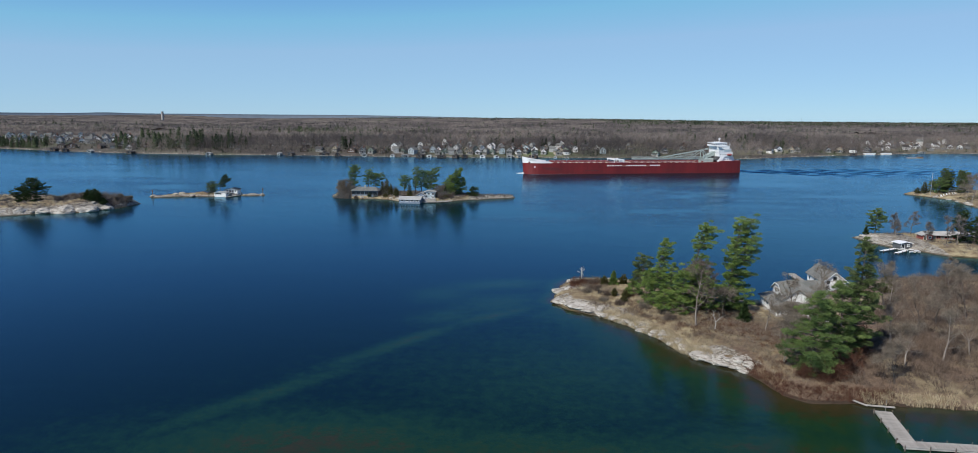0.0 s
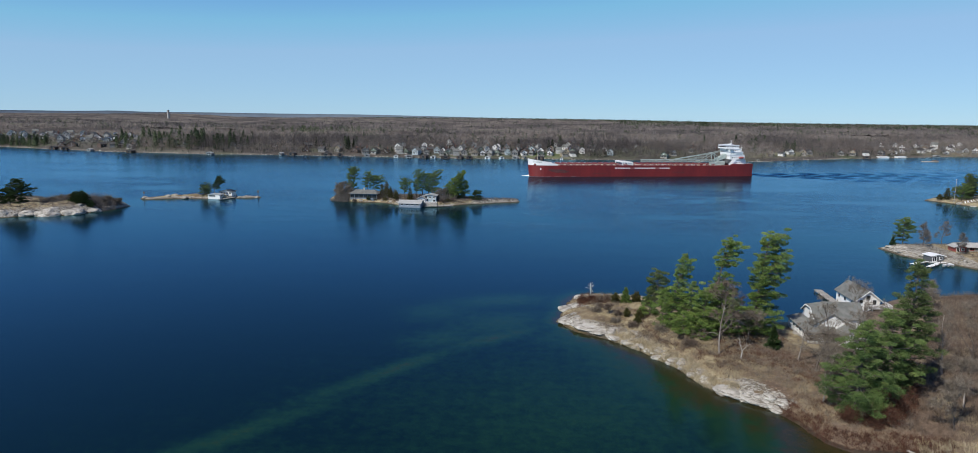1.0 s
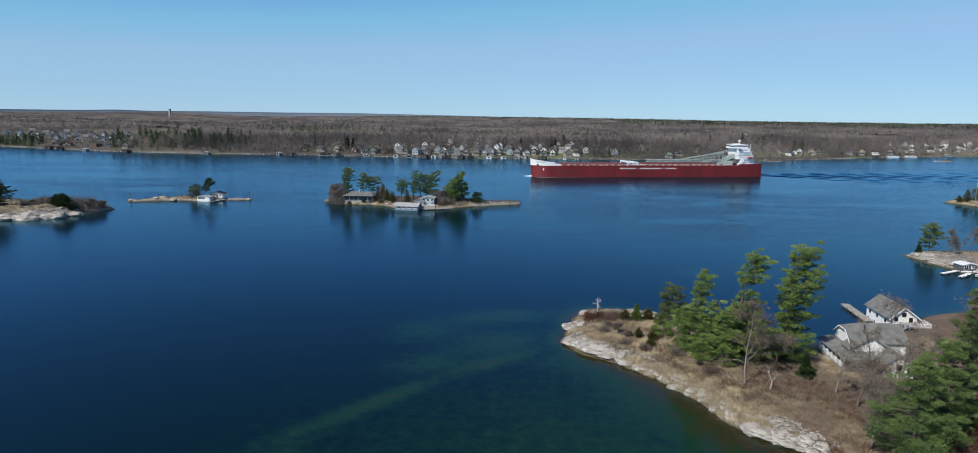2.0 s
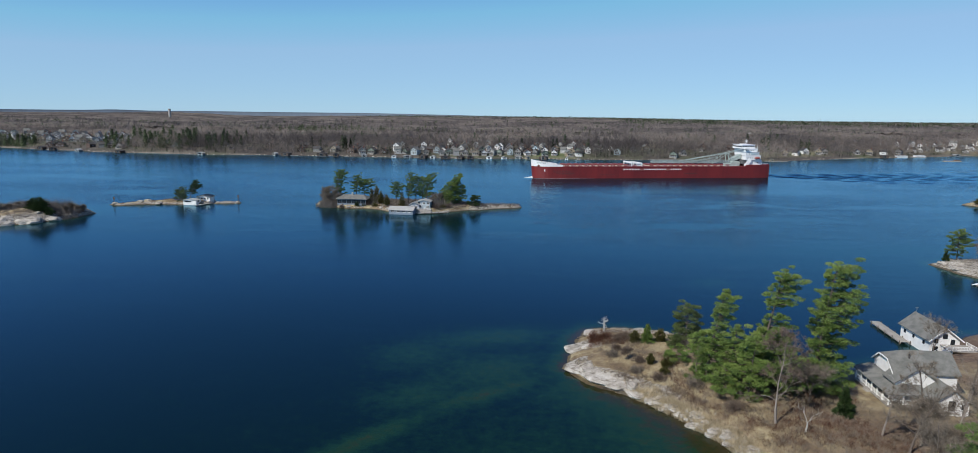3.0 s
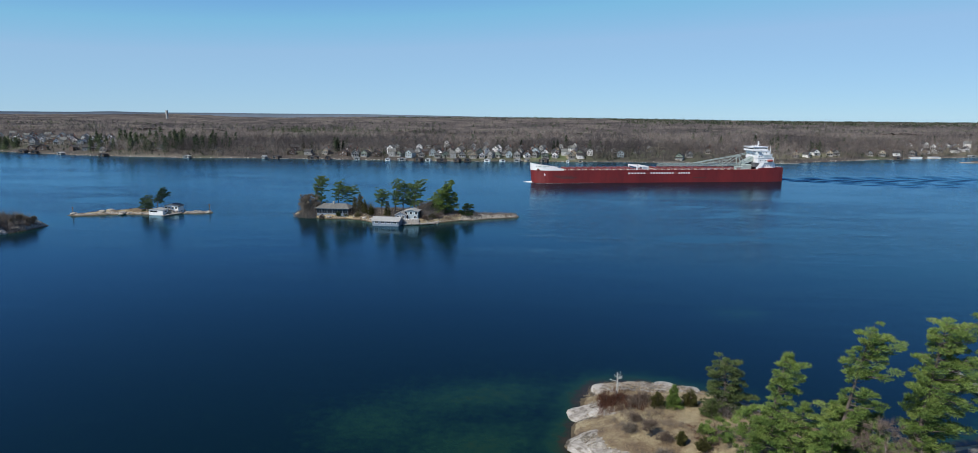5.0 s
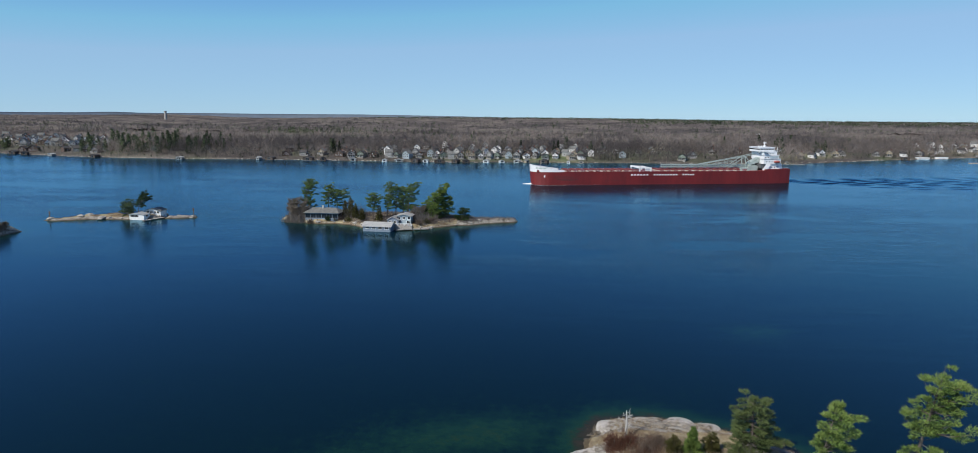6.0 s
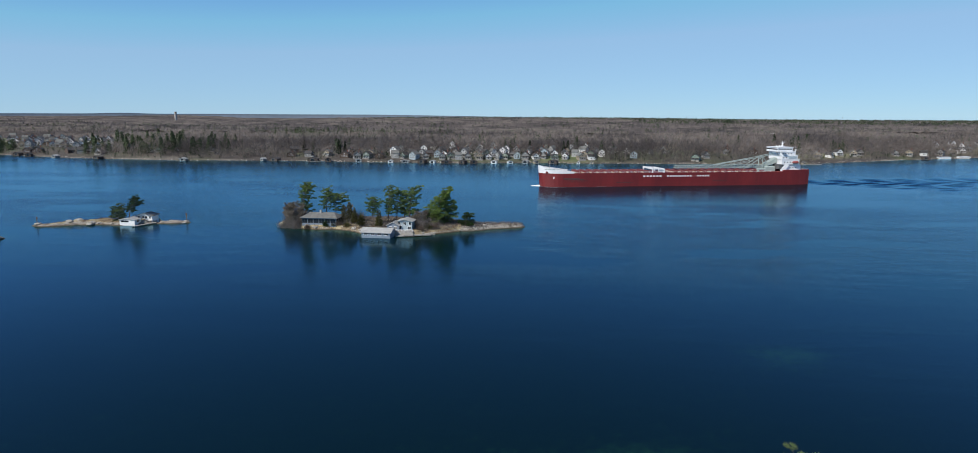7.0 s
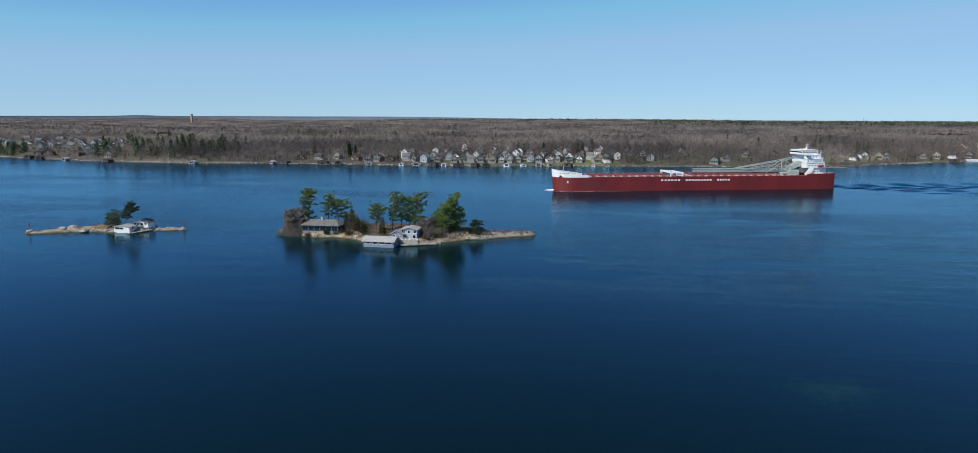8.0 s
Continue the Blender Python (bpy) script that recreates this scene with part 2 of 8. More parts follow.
BROWN_TWIGS = leafy("brown_twigs", [(0.085, 0.062, 0.048), (0.12, 0.09, 0.07), (0.16, 0.122, 0.096), (0.20, 0.158, 0.128)], 0.9)
RED_TWIGS = leafy("red_brush_twigs", [(0.055, 0.025, 0.018), (0.10, 0.045, 0.03), (0.15, 0.08, 0.05)], 0.9)
DRY_GRASS = leafy("dry_grass", [(0.10, 0.065, 0.04), (0.20, 0.14, 0.08), (0.33, 0.26, 0.155), (0.46, 0.38, 0.26)], 0.9)
REED = leafy("pale_reeds", [(0.36, 0.29, 0.18), (0.48, 0.40, 0.27), (0.58, 0.50, 0.36)], 0.9, 0.2)
FOREST = leafy("far_hardwoods", [(0.105, 0.093, 0.088), (0.165, 0.143, 0.131), (0.25, 0.212, 0.184), (0.36, 0.305, 0.262)], 0.95, 0.5)
# bare grey crowns with far-off haze mixed into their tones
HAZED_FOREST = leafy("hazed_grey_hardwoods", [(0.078, 0.072, 0.077), (0.115, 0.104, 0.105), (0.16, 0.141, 0.136), (0.22, 0.193, 0.18)], 0.9)
ISLE_PINE = leafy("blue_green_needles", [(0.040, 0.074, 0.025), (0.082, 0.132, 0.042), (0.136, 0.196, 0.062), (0.205, 0.262, 0.086)], 0.55, 0.15)
# conifer green paled by the far shore's haze, held in the colour itself
HAZED_PINE = leafy("hazed_far_pines", [(0.042, 0.060, 0.034), (0.062, 0.085, 0.046), (0.09, 0.116, 0.062)], 0.9, 0.25)
FAR_CONIFER = leafy("far_conifers", [(0.020, 0.032, 0.018), (0.030, 0.046, 0.024), (0.044, 0.064, 0.032)], 0.9, 0.25)
BARK = plain("grey_bark", (0.07, 0.055, 0.045), (0.16, 0.13, 0.11), 0.95, 1.2, 8, stretch=(1, 1, 0.2), bump_d=0.05)
PALE_BARK = plain("pale_bark", (0.17, 0.14, 0.12), (0.33, 0.29, 0.25), 0.95, 1.2, 8, stretch=(1, 1, 0.2), bump_d=0.05)
SNAG_WOOD = plain("bleached_dead_wood", (0.36, 0.34, 0.31), (0.52, 0.50, 0.46), 0.9, 1.2, 8, stretch=(1, 1, 0.2), bump_d=0.03)
GREY_WOOD = plain("weathered_planks", (0.30, 0.28, 0.25), (0.46, 0.43, 0.39), 0.9, 0.8, 12, stretch=(1, 1, 1), tint=0.22)
BROWN_WOOD = plain("brown_stained_wood", (0.10, 0.065, 0.04), (0.17, 0.115, 0.075), 0.85, 0.8, 10)
WHITE_PAINT = plain("white_painted_siding", (0.70, 0.69, 0.66), (0.82, 0.81, 0.79), 0.6, 0.6, 5, vary=0.1, tint=0.06)
TRIM_WHITE = plain("white_trim", (0.74, 0.74, 0.72), (0.83, 0.83, 0.81), 0.55, 1.0, 6, vary=0.08)
GREY_SHINGLE = plain("grey_asphalt_shingles", (0.13, 0.135, 0.125), (0.22, 0.22, 0.205), 0.95, 0.7, 10, vary=0.35, tint=0.1)
DARK_SHINGLE = plain("dark_shingles", (0.045, 0.043, 0.042), (0.085, 0.08, 0.078), 0.95, 0.7, 10, vary=0.35, tint=0.2)
PALE_ROOF = plain("pale_metal_roof", (0.30, 0.30, 0.285), (0.41, 0.41, 0.39), 0.5, 0.6, 6, vary=0.12)
BLUE_GREY = plain("blue_grey_siding", (0.14, 0.18, 0.23), (0.21, 0.255, 0.31), 0.7, 0.6, 6, vary=0.15)
GREY_SIDING = plain("grey_siding", (0.19, 0.19, 0.18), (0.29, 0.285, 0.27), 0.75, 0.6, 6, vary=0.2, tint=0.2)
PALE_SIDING = plain("pale_grey_siding", (0.30, 0.31, 0.30), (0.42, 0.425, 0.41), 0.7, 0.6, 6, vary=0.15, tint=0.15)
TAN_SIDING = plain("tan_siding", (0.27, 0.22, 0.15), (0.38, 0.31, 0.22), 0.75, 0.6, 6, vary=0.2, tint=0.2)
GREEN_SIDING = plain("sage_green_siding", (0.14, 0.19, 0.15), (0.22, 0.27, 0.22), 0.75, 0.6, 6, vary=0.2, tint=0.2)
BROWN_SIDING = plain("dark_brown_siding", (0.065, 0.042, 0.032), (0.11, 0.075, 0.058), 0.8, 0.6, 6, vary=0.2, tint=0.3)
SLATE_SIDING = plain("slate_grey_siding", (0.07, 0.072, 0.075), (0.12, 0.122, 0.125), 0.75, 0.6, 6, vary=0.2)
BLUE_SIDING = plain("pale_blue_siding", (0.33, 0.41, 0.45), (0.45, 0.53, 0.56), 0.7, 0.6, 6, vary=0.15, tint=0.15)
BRICK_RED = plain("red_brick_chimney", (0.16, 0.06, 0.04), (0.25, 0.11, 0.08), 0.9, 1.0, 8)
CONCRETE = plain("grey_concrete", (0.33, 0.32, 0.30), (0.46, 0.45, 0.43), 0.9, 0.3, 4)


def granite_material():
    """Pale granite in worn sheets: tan and grey stains, dark seams along the bedding, lichen specks."""
    m, nt, p = nodes_of("pale_granite")
    big = noise_tex(nt, 0.5, 5, 0.65)
    seam = noise_tex(nt, 1.0, 5, 0.6, (0.35, 0.35, 3.2))
    fine = noise_tex(nt, 5.0, 4, 0.7)
    col = ramp(nt, big.outputs["Fac"], [(0.3, (0.18, 0.162, 0.138)), (0.46, (0.35, 0.322, 0.28)), (0.68, (0.50, 0.475, 0.43))])
    col = mix(nt, "MULTIPLY", 1.0, col, ramp(nt, seam.outputs["Fac"], [(0.36, (0.40, 0.37, 0.33)), (0.46, (1, 1, 1))]))
    col = mix(nt, "MULTIPLY", 1.0, col, ramp(nt, fine.outputs["Fac"], [(0.34, (0.72, 0.70, 0.67)), (0.55, (1, 1, 1))]))
    nt.links.new(col, p.inputs["Base Color"])
    p.inputs["Roughness"].default_value = 0.9
    bump(nt, p, seam.outputs["Fac"], 0.8, 0.3)
    return m


GRANITE = granite_material()
# horizon woods: the blue of distance haze is put into the base colour
RIDGE = plain("hazed_far_woods", (0.15, 0.19, 0.235), (0.18, 0.22, 0.265), 1.0, 0.004, 0.03, bump_d=0.0, vary=0.15)
HULL_RED = plain("red_hull_paint", (0.118, 0.009, 0.009), (0.165, 0.014, 0.0125), 0.5, 0.05, 0.4, vary=0.14, stretch=(1, 1, 0.25), bump_d=0.0)
DECK_RED = plain("red_deck_paint", (0.15, 0.028, 0.026), (0.23, 0.05, 0.045), 0.7, 0.1, 1.0)
SHIP_WHITE = plain("white_ship_paint", (0.74, 0.745, 0.75), (0.83, 0.83, 0.82), 0.45, 0.1, 0.8, vary=0.1, bump_d=0.0)
BOOM_GREY = plain("grey_green_boom_paint", (0.30, 0.36, 0.33), (0.42, 0.48, 0.45), 0.55, 0.2, 2.0)
FUNNEL_TAN = plain("buff_funnel_paint", (0.42, 0.36, 0.28), (0.55, 0.48, 0.38), 0.6, 0.3, 2.0)
FOAM = plain("white_foam", (0.55, 0.6, 0.62), (0.8, 0.82, 0.83), 0.9, 0.4, 2.0)
STEEL = plain("grey_steel", (0.25, 0.26, 0.27), (0.38, 0.39, 0.40), 0.45, 1.0, 6.0, metal=0.6)
RED_PAINT = plain("faded_red_paint", (0.28, 0.06, 0.05), (0.4, 0.11, 0.09), 0.6, 1.0, 6.0)


# ---- mesh tools ----
def quick_mesh(name, v, f, material, attrs=None, smooth=False):
    v = np.asarray(v, dtype=np.float32).reshape(-1, 3)
    f = np.asarray(f, dtype=np.int32)
    me = bpy.data.meshes.new(name)
    me.vertices.add(len(v))
    me.vertices.foreach_set("co", v.ravel())
    me.loops.add(f.size)
    me.loops.foreach_set("vertex_index", f.ravel())
    me.polygons.add(len(f))
    me.polygons.foreach_set("loop_start", np.arange(len(f), dtype=np.int32) * f.shape[1])
    if smooth:
        me.polygons.foreach_set("use_smooth", np.ones(len(f), dtype=bool))
    for key, values in (attrs or {}).items():
        me.attributes.new(key, "FLOAT", "POINT").data.foreach_set("value", np.asarray(values, dtype=np.float32))
    me.update(calc_edges=True)
    me.validate()
    me.materials.append(material)
    return me


class Geo:
    """Collects boxes, beams, tubes and prisms into one mesh."""

    def __init__(self):
        self.v, self.f = [], []

    def add(self, verts, faces):
        n = len(self.v)
        self.v += [tuple(p) for p in verts]
        self.f += [tuple(i + n for i in q) for q in faces]
        return self

    def box(self, x0, y0, z0, x1, y1, z1, ch=0.0):
        if ch <= 0:
            v = [(x, y, z) for z in (z0, z1) for y in (y0, y1) for x in (x0, x1)]
            return self.add(v, [(0, 2, 3, 1), (4, 5, 7, 6), (0, 1, 5, 4), (2, 6, 7, 3), (0, 4, 6, 2), (1, 3, 7, 5)])
        # upper edges chamfered
        v = [(x, y, z0) for x, y in ((x0, y0), (x1, y0), (x1, y1), (x0, y1))]
        v += [(x, y, z1 - ch) for x, y in ((x0, y0), (x1, y0), (x1, y1), (x0, y1))]
        v += [(x, y, z1) for x, y in ((x0 + ch, y0 + ch), (x1 - ch, y0 + ch), (x1 - ch, y1 - ch), (x0 + ch, y1 - ch))]
        f = [(3, 2, 1, 0), (8, 9, 10, 11)]
        for k in (0, 4):
            f += [(k + i, k + (i + 1) % 4, k + 4 + (i + 1) % 4, k + 4 + i) for i in range(4)]
        return self.add(v, f)

    def beam(self, p, q, w, h=None):
        h = h or w
        p, q = Vector(p), Vector(q)
        d = (q - p).normalized()
        side = d.cross(Vector((0, 0, 1)))
        if side.length < 1e-4:
            side = Vector((1, 0, 0))
        side.normalize()
        up = side.cross(d)
        v = [e + side * (a * w / 2) + up * (b * h / 2) for e in (p, q) for a, b in ((-1, -1), (1, -1), (1, 1), (-1, 1))]
        return self.add(v, [(0, 1, 2, 3), (7, 6, 5, 4)] + [(i, i + 4, (i + 1) % 4 + 4, (i + 1) % 4) for i in range(4)])

    def tube(self, p, q, r0, r1, n=8):
        p, q = Vector(p), Vector(q)
        d = (q - p).normalized()
        side = d.cross(Vector((0.3, 0.1, 1)) if abs(d.z) < 0.95 else Vector((1, 0, 0))).normalized()
        up = side.cross(d)
        v = []
        for e, r in ((p, r0), (q, r1)):
            v += [e + (side * math.cos(2 * math.pi * i / n) + up * math.sin(2 * math.pi * i / n)) * r for i in range(n)]
        f = [(i, (i + 1) % n, (i + 1) % n + n, i + n) for i in range(n)]
        return self.add(v, f + [tuple(range(n - 1, -1, -1)), tuple(range(n, 2 * n))])

    def loft(self, rings, close=True):
        """Rings of equal count, joined in order."""
        n, k = len(rings[0]), len(self.v)
        v = [p for r in rings for p in r]
        f = []
        for a in range(len(rings) - 1):
            for i in range(n if close else n - 1):
                j = (i + 1) % n
                f.append((a * n + i, a * n + j, (a + 1) * n + j, (a + 1) * n + i))
        return self.add(v, f)

    def mesh(self, name, material, smooth=False):
        me = bpy.data.meshes.new(name)
        me.from_pydata(self.v, [], self.f)
        if smooth:
            me.polygons.foreach_set("use_smooth", [True] * len(me.polygons))
        me.update()
        me.materials.append(material)
        return me


def part(name, geo, material, parent, label=""):
    me = geo.mesh(name, material) if isinstance(geo, Geo) else geo
    ob = new(name, me)
    ob.parent = parent
    return tagged(ob, label)


def thing(name, label, category, m=None, group="", kind=""):
    root = new(name)
    root.empty_display_size = 0.5
    if m is not None:
        root.matrix_basis = m
    return tagged(root, label, category, group, kind)


def fbm(x, y, scale, octaves=4, seed=0):
    """Smooth value noise on arrays, about -1 to 1."""
    out, amp, total = np.zeros_like(x, dtype=float), 1.0, 0.0
    for o in range(octaves):
        u, w = x / scale * 2**o + 37.1 * (o + seed), y / scale * 2**o + 91.7 * (o + 3 * seed)
        iu, iw = np.floor(u), np.floor(w)
        fu, fw = u - iu, w - iw
        fu, fw = fu * fu * (3 - 2 * fu), fw * fw * (3 - 2 * fw)

        def rnd(a, b):
            s = np.sin(a * 127.1 + b * 311.7 + 0.5) * 43758.5453
            return (s - np.floor(s)) * 2 - 1

        out += amp * ((rnd(iu, iw) * (1 - fu) + rnd(iu + 1, iw) * fu) * (1 - fw) + (rnd(iu, iw + 1) * (1 - fu) + rnd(iu + 1, iw + 1) * fu) * fw)
        total += amp
        amp *= 0.5
    return out / total


def inside_distance(x, y, poly):
    """Signed distance to a polygon's edge: positive inside."""
    best, odd = np.full(x.shape, 1e9), np.zeros(x.shape, dtype=bool)
    for (ax, ay), (bx, by) in zip(poly, poly[1:] + poly[:1]):
        ex, ey = bx - ax, by - ay
        t = np.clip(((x - ax) * ex + (y - ay) * ey) / (ex * ex + ey * ey), 0, 1)
        best = np.minimum(best, np.hypot(x - ax - t * ex, y - ay - t * ey))
        if ay != by:
            cross = ((ay > y) != (by > y)) & (x < (bx - ax) * (y - ay) / (by - ay) + ax)
            odd ^= cross
    return np.where(odd, best, -best)


def grid_mesh(name, xs, ys, zfun, material, keep=None, attrs=None):
    X, Y = np.meshgrid(xs, ys)
    Z = zfun(X, Y)
    nx, ny = len(xs), len(ys)
    i = (np.arange(ny - 1)[:, None] * nx + np.arange(nx - 1)[None]).ravel()
    f = np.stack([i, i + 1, i + nx + 1, i + nx], 1)
    if keep is not None:
        k = keep(X, Y).ravel()
        f = f[k[f].any(1)]
        used = np.unique(f)
        back = np.zeros(nx * ny, dtype=int)
        back[used] = np.arange(len(used))
        f = back[f]
    else:
        used = np.arange(nx * ny)
    v = np.stack([X.ravel(), Y.ravel(), Z.ravel()], 1)[used]
    at = {k: fun(X, Y, Z).ravel()[used] for k, fun in (attrs or {}).items()}
    return quick_mesh(name, v, f, material, at, smooth=True)


# ---- the plan of the shores ----
NEAR = [(4.0, 195.5), (8.8, 187.5), (15, 183.5), (20, 179), (24.6, 173.5), (27, 169.5), (31, 163.5), (34, 155), (37.5, 149.5), (44.8, 143.5),
        (47, 138.5), (49.3, 131), (53.2, 128.3), (65, 129), (74, 128.3), (84, 127.8), (110, 126), (170, 118), (240, 130), (240, 235),
        (160, 244), (142, 238), (124, 234), (108, 229), (96, 218), (86, 210), (76, 204), (62, 199.5), (50, 204), (41, 214), (31, 221),
        (20, 224.5), (11, 223), (8.2, 219), (7.0, 214), (7.5, 207), (5.6, 203)]
RIGHT_POINT = [(147, 319), (149, 303), (152, 296), (158, 289), (166, 279), (176, 275.5), (210, 268), (300, 262), (320, 330), (230, 332), (175, 327), (156, 326)]
FAR_POINT = [(269, 512), (277, 494), (284, 477), (279, 456), (274, 435), (282, 418), (430, 395), (440, 545), (320, 532), (285, 523)]
WEST_ISLE = [(-246, 391), (-245, 377), (-255, 352), (-266, 347), (-275, 344), (-288, 333), (-310, 325), (-365, 330), (-375, 380), (-330, 400), (-290, 402), (-262, 398)]
ISLET = [(-261, 423), (-254, 420.5), (-246, 424), (-240, 428.5), (-230, 430), (-219, 430), (-209, 433), (-204, 439), (-208, 446), (-222, 447), (-240, 439), (-252, 430)]
SPIT = [(-203, 437.5), (-196, 439), (-188, 442), (-189, 445), (-197, 444), (-204, 441)]
COTTAGE_ISLE = [(-141, 443), (-134, 437), (-125, 432.4), (-117, 430), (-110, 432.5), (-104.4, 431), (-96, 427.4), (-90, 421.5), (-75, 420.5), (-65, 418.6), (-58, 425), (-53.3, 429.3), (-47.5, 434.2),
                (-40, 436.3), (-35, 441.3), (-28.6, 445), (-22, 447), (-16.9, 450.5), (-17, 453.8), (-27, 452), (-38, 451), (-52, 458), (-75, 463), (-105, 462), (-128, 456), (-139, 450)]
ISLES = [NEAR, RIGHT_POINT, FAR_POINT, WEST_ISLE, ISLET, SPIT, COTTAGE_ISLE]


def isle_height(x, y, poly, top, run, rough, seed):
    d = inside_distance(x, y, poly) + 0.9 * fbm(x, y, 6, 3, seed)
    up = top * (1 - np.exp(-np.maximum(d, 0) / run))
    ledge = rough * (0.6 * fbm(x, y, 9, 4, seed + 5) + 0.5 * np.abs(fbm(x, y, 4, 3, seed + 9))) * np.clip(d / 3, 0, 1)
    return np.where(d > 0, up + ledge + 0.12, d * 0.45 + 0.12)


def near_rock(x, y, z):
    """Where the granite lies bare on the point: tip ledge, side blocks, back ridge, the slab in the cove."""
    d = inside_distance(x, y, NEAR)
    rim = np.exp(-np.maximum(d - 0.8, 0) / 1.6) * np.clip((54 - x) / 6, 0, 1) * (0.16 + 0.72 * np.clip(1 - np.abs(x - 41) / 8, 0, 1) + 0.35 * fbm(x, y, 6, 2, 41))
    tip = np.exp(-(((x - 0.75 * (195 - y) - 10.0) / 6.5) ** 4)) * np.exp(-np.maximum(d - 4.0, 0) / 1.2) * np.clip(0.95 + 0.9 * fbm(x, y, 4, 3, 42) - 0.055 * np.maximum(x - 13, 0), 0, 1) * (y > 179) * (y < 198.5)
    block = np.clip(0.9 + 0.5 * fbm(x, y, 3, 2, 43), 0, 1) * np.exp(-(((x - 9.5) / 5.0) ** 4 + ((y - 207.5) / 4.5) ** 4))
    back = np.exp(-(((y - 219.5) / 5.0) ** 4)) * np.clip((33 - x) / 5, 0, 1)
    slab = np.exp(-(((x - 41 + 0.7 * (y - 148)) / 7.0) ** 4 + ((y - 149.0) / 7.0) ** 4)) * np.clip(0.75 + fbm(x, y, 5, 2, 6), 0, 1)
    patch = 0.8 * np.exp(-(((d - 3.6) / 2.0) ** 2)) * np.clip(fbm(x, y, 7, 2, 3) * 2 + 0.5, 0, 1) * (x < 44) * (y > 150)
    return np.clip(np.maximum.reduce([rim, tip, block, back, slab, patch]), 0, 1) * 0.95 - 0.03


def leaf_litter(x, y, z):
    """Brown fallen leaves instead of grass, under the trees in front of the cottage and in the thicket."""
    return np.clip(np.clip((x - 37) / 9, 0, 1) * np.clip((178 - y) / 10, 0, 1) + np.clip((x - 78) / 8, 0, 1), 0, 1) * np.clip(0.85 + 0.9 * fbm(x, y, 8, 3, 45), 0, 1)


def near_height(x, y):
    z = isle_height(x, y, NEAR, 3.1, 4.5, 0.8, 1)
    # ledges where the granite is bare
    r = np.clip(near_rock(x, y, z), 0, 1)
    u = 0.8 * x + 0.6 * y + 1.6 * fbm(x, y, 7, 2, 16)
    bed = 0.5 * fbm(u, y * 0.35, 4.5, 3, 14)
    warp = 1.5 * fbm(x, y, 5, 2, 17)
    joint = np.abs(((0.3 * x + 0.95 * y + warp) / 2.2) % 1 - 0.5) * 2.2
    cross = np.abs(((0.9 * x - 0.4 * y + 1.4 * warp) / 5.2) % 1 - 0.5) * 5.2
    z = z + r * (1.1 * np.round(4 * bed) / 4 + 0.15 * bed + 0.12 * np.abs(fbm(x, y, 2.0, 3, 15)) - 0.34 * np.maximum(np.exp(-((joint / 0.32) ** 2)), 0.8 * np.exp(-((cross / 0.32) ** 2))))
    # the granite back of the headland and a low saddle behind the front ledge
    z = z - 0.5 * np.exp(-(((x - 18) / 10) ** 2 + ((y - 217) / 4) ** 2)) * (inside_distance(x, y, NEAR) > 0.5)
    return z


def point_height(x, y):
    return isle_height(x, y, RIGHT_POINT, 2.6, 4.0, 0.7, 2)


def far_point_height(x, y):
    return isle_height(x, y, FAR_POINT, 3.0, 6.0, 0.8, 3)


def west_height(x, y):
    return isle_height(x, y, WEST_ISLE, 4.0, 4.5, 2.2, 4)


def islet_height(x, y):
    return isle_height(x, y, ISLET, 1.9, 3.0, 1.8, 6)


def spit_height(x, y):
    return isle_height(x, y, SPIT, 1.1, 1.5, 0.5, 7)


def cottage_isle_height(x, y):
    return isle_height(x, y, COTTAGE_ISLE, 2.3, 1.5, 0.6, 8)


def at_height(fun, x, y):
    return float(fun(np.array([float(x)]), np.array([float(y)]))[0])


SHORE_X = [-5200, -1500, -834, -780, -615, -458, -349, -156, -64, 0, 269, 330, 396, 513, 624, 709, 1500, 5200]
SHORE_Y = [1150, 1010, 974, 957, 903, 881, 897, 886, 898, 905, 927, 960, 1006, 1070, 1130, 1140, 1180, 1300]


def shore_y(x):
    return np.interp(x, SHORE_X, SHORE_Y) + 3.5 * fbm(np.asarray(x, float), np.zeros_like(np.asarray(x, float)), 26, 3, 2)


# clearings in the woods: x, distance from the waterline, half widths, share of lawn
CLEARINGS = [(-425, 1010, 34, 130, 0.2), (-292, 900, 75, 110, 0.2), (561, 390, 30, 85, 0.2), (592, 250, 26, 80, 0.3), (560, 90, 34, 45, 0.3), (425, 545, 18, 90, 0.2),
             (-975, 190, 130, 70, 0.9), (-860, 110, 60, 50, 0.7), (0, 25, 34, 22, 1.0), (150, 150, 30, 50, 0.3), (640, 62, 85, 50, 0.35), (-1150, 1900, 60, 160, 0.2), (330, 40, 60, 22, 0.6)]


def cleared(x, d):
    """0 in closed woods to 1 in the middle of a clearing."""
    out = np.zeros(np.shape(x))
    for cx, cd, rx, rd, lawn in CLEARINGS:
        out = np.maximum(out, np.exp(-(((x - cx) / rx) ** 4 + ((d - cd) / rd) ** 4)))
    return out


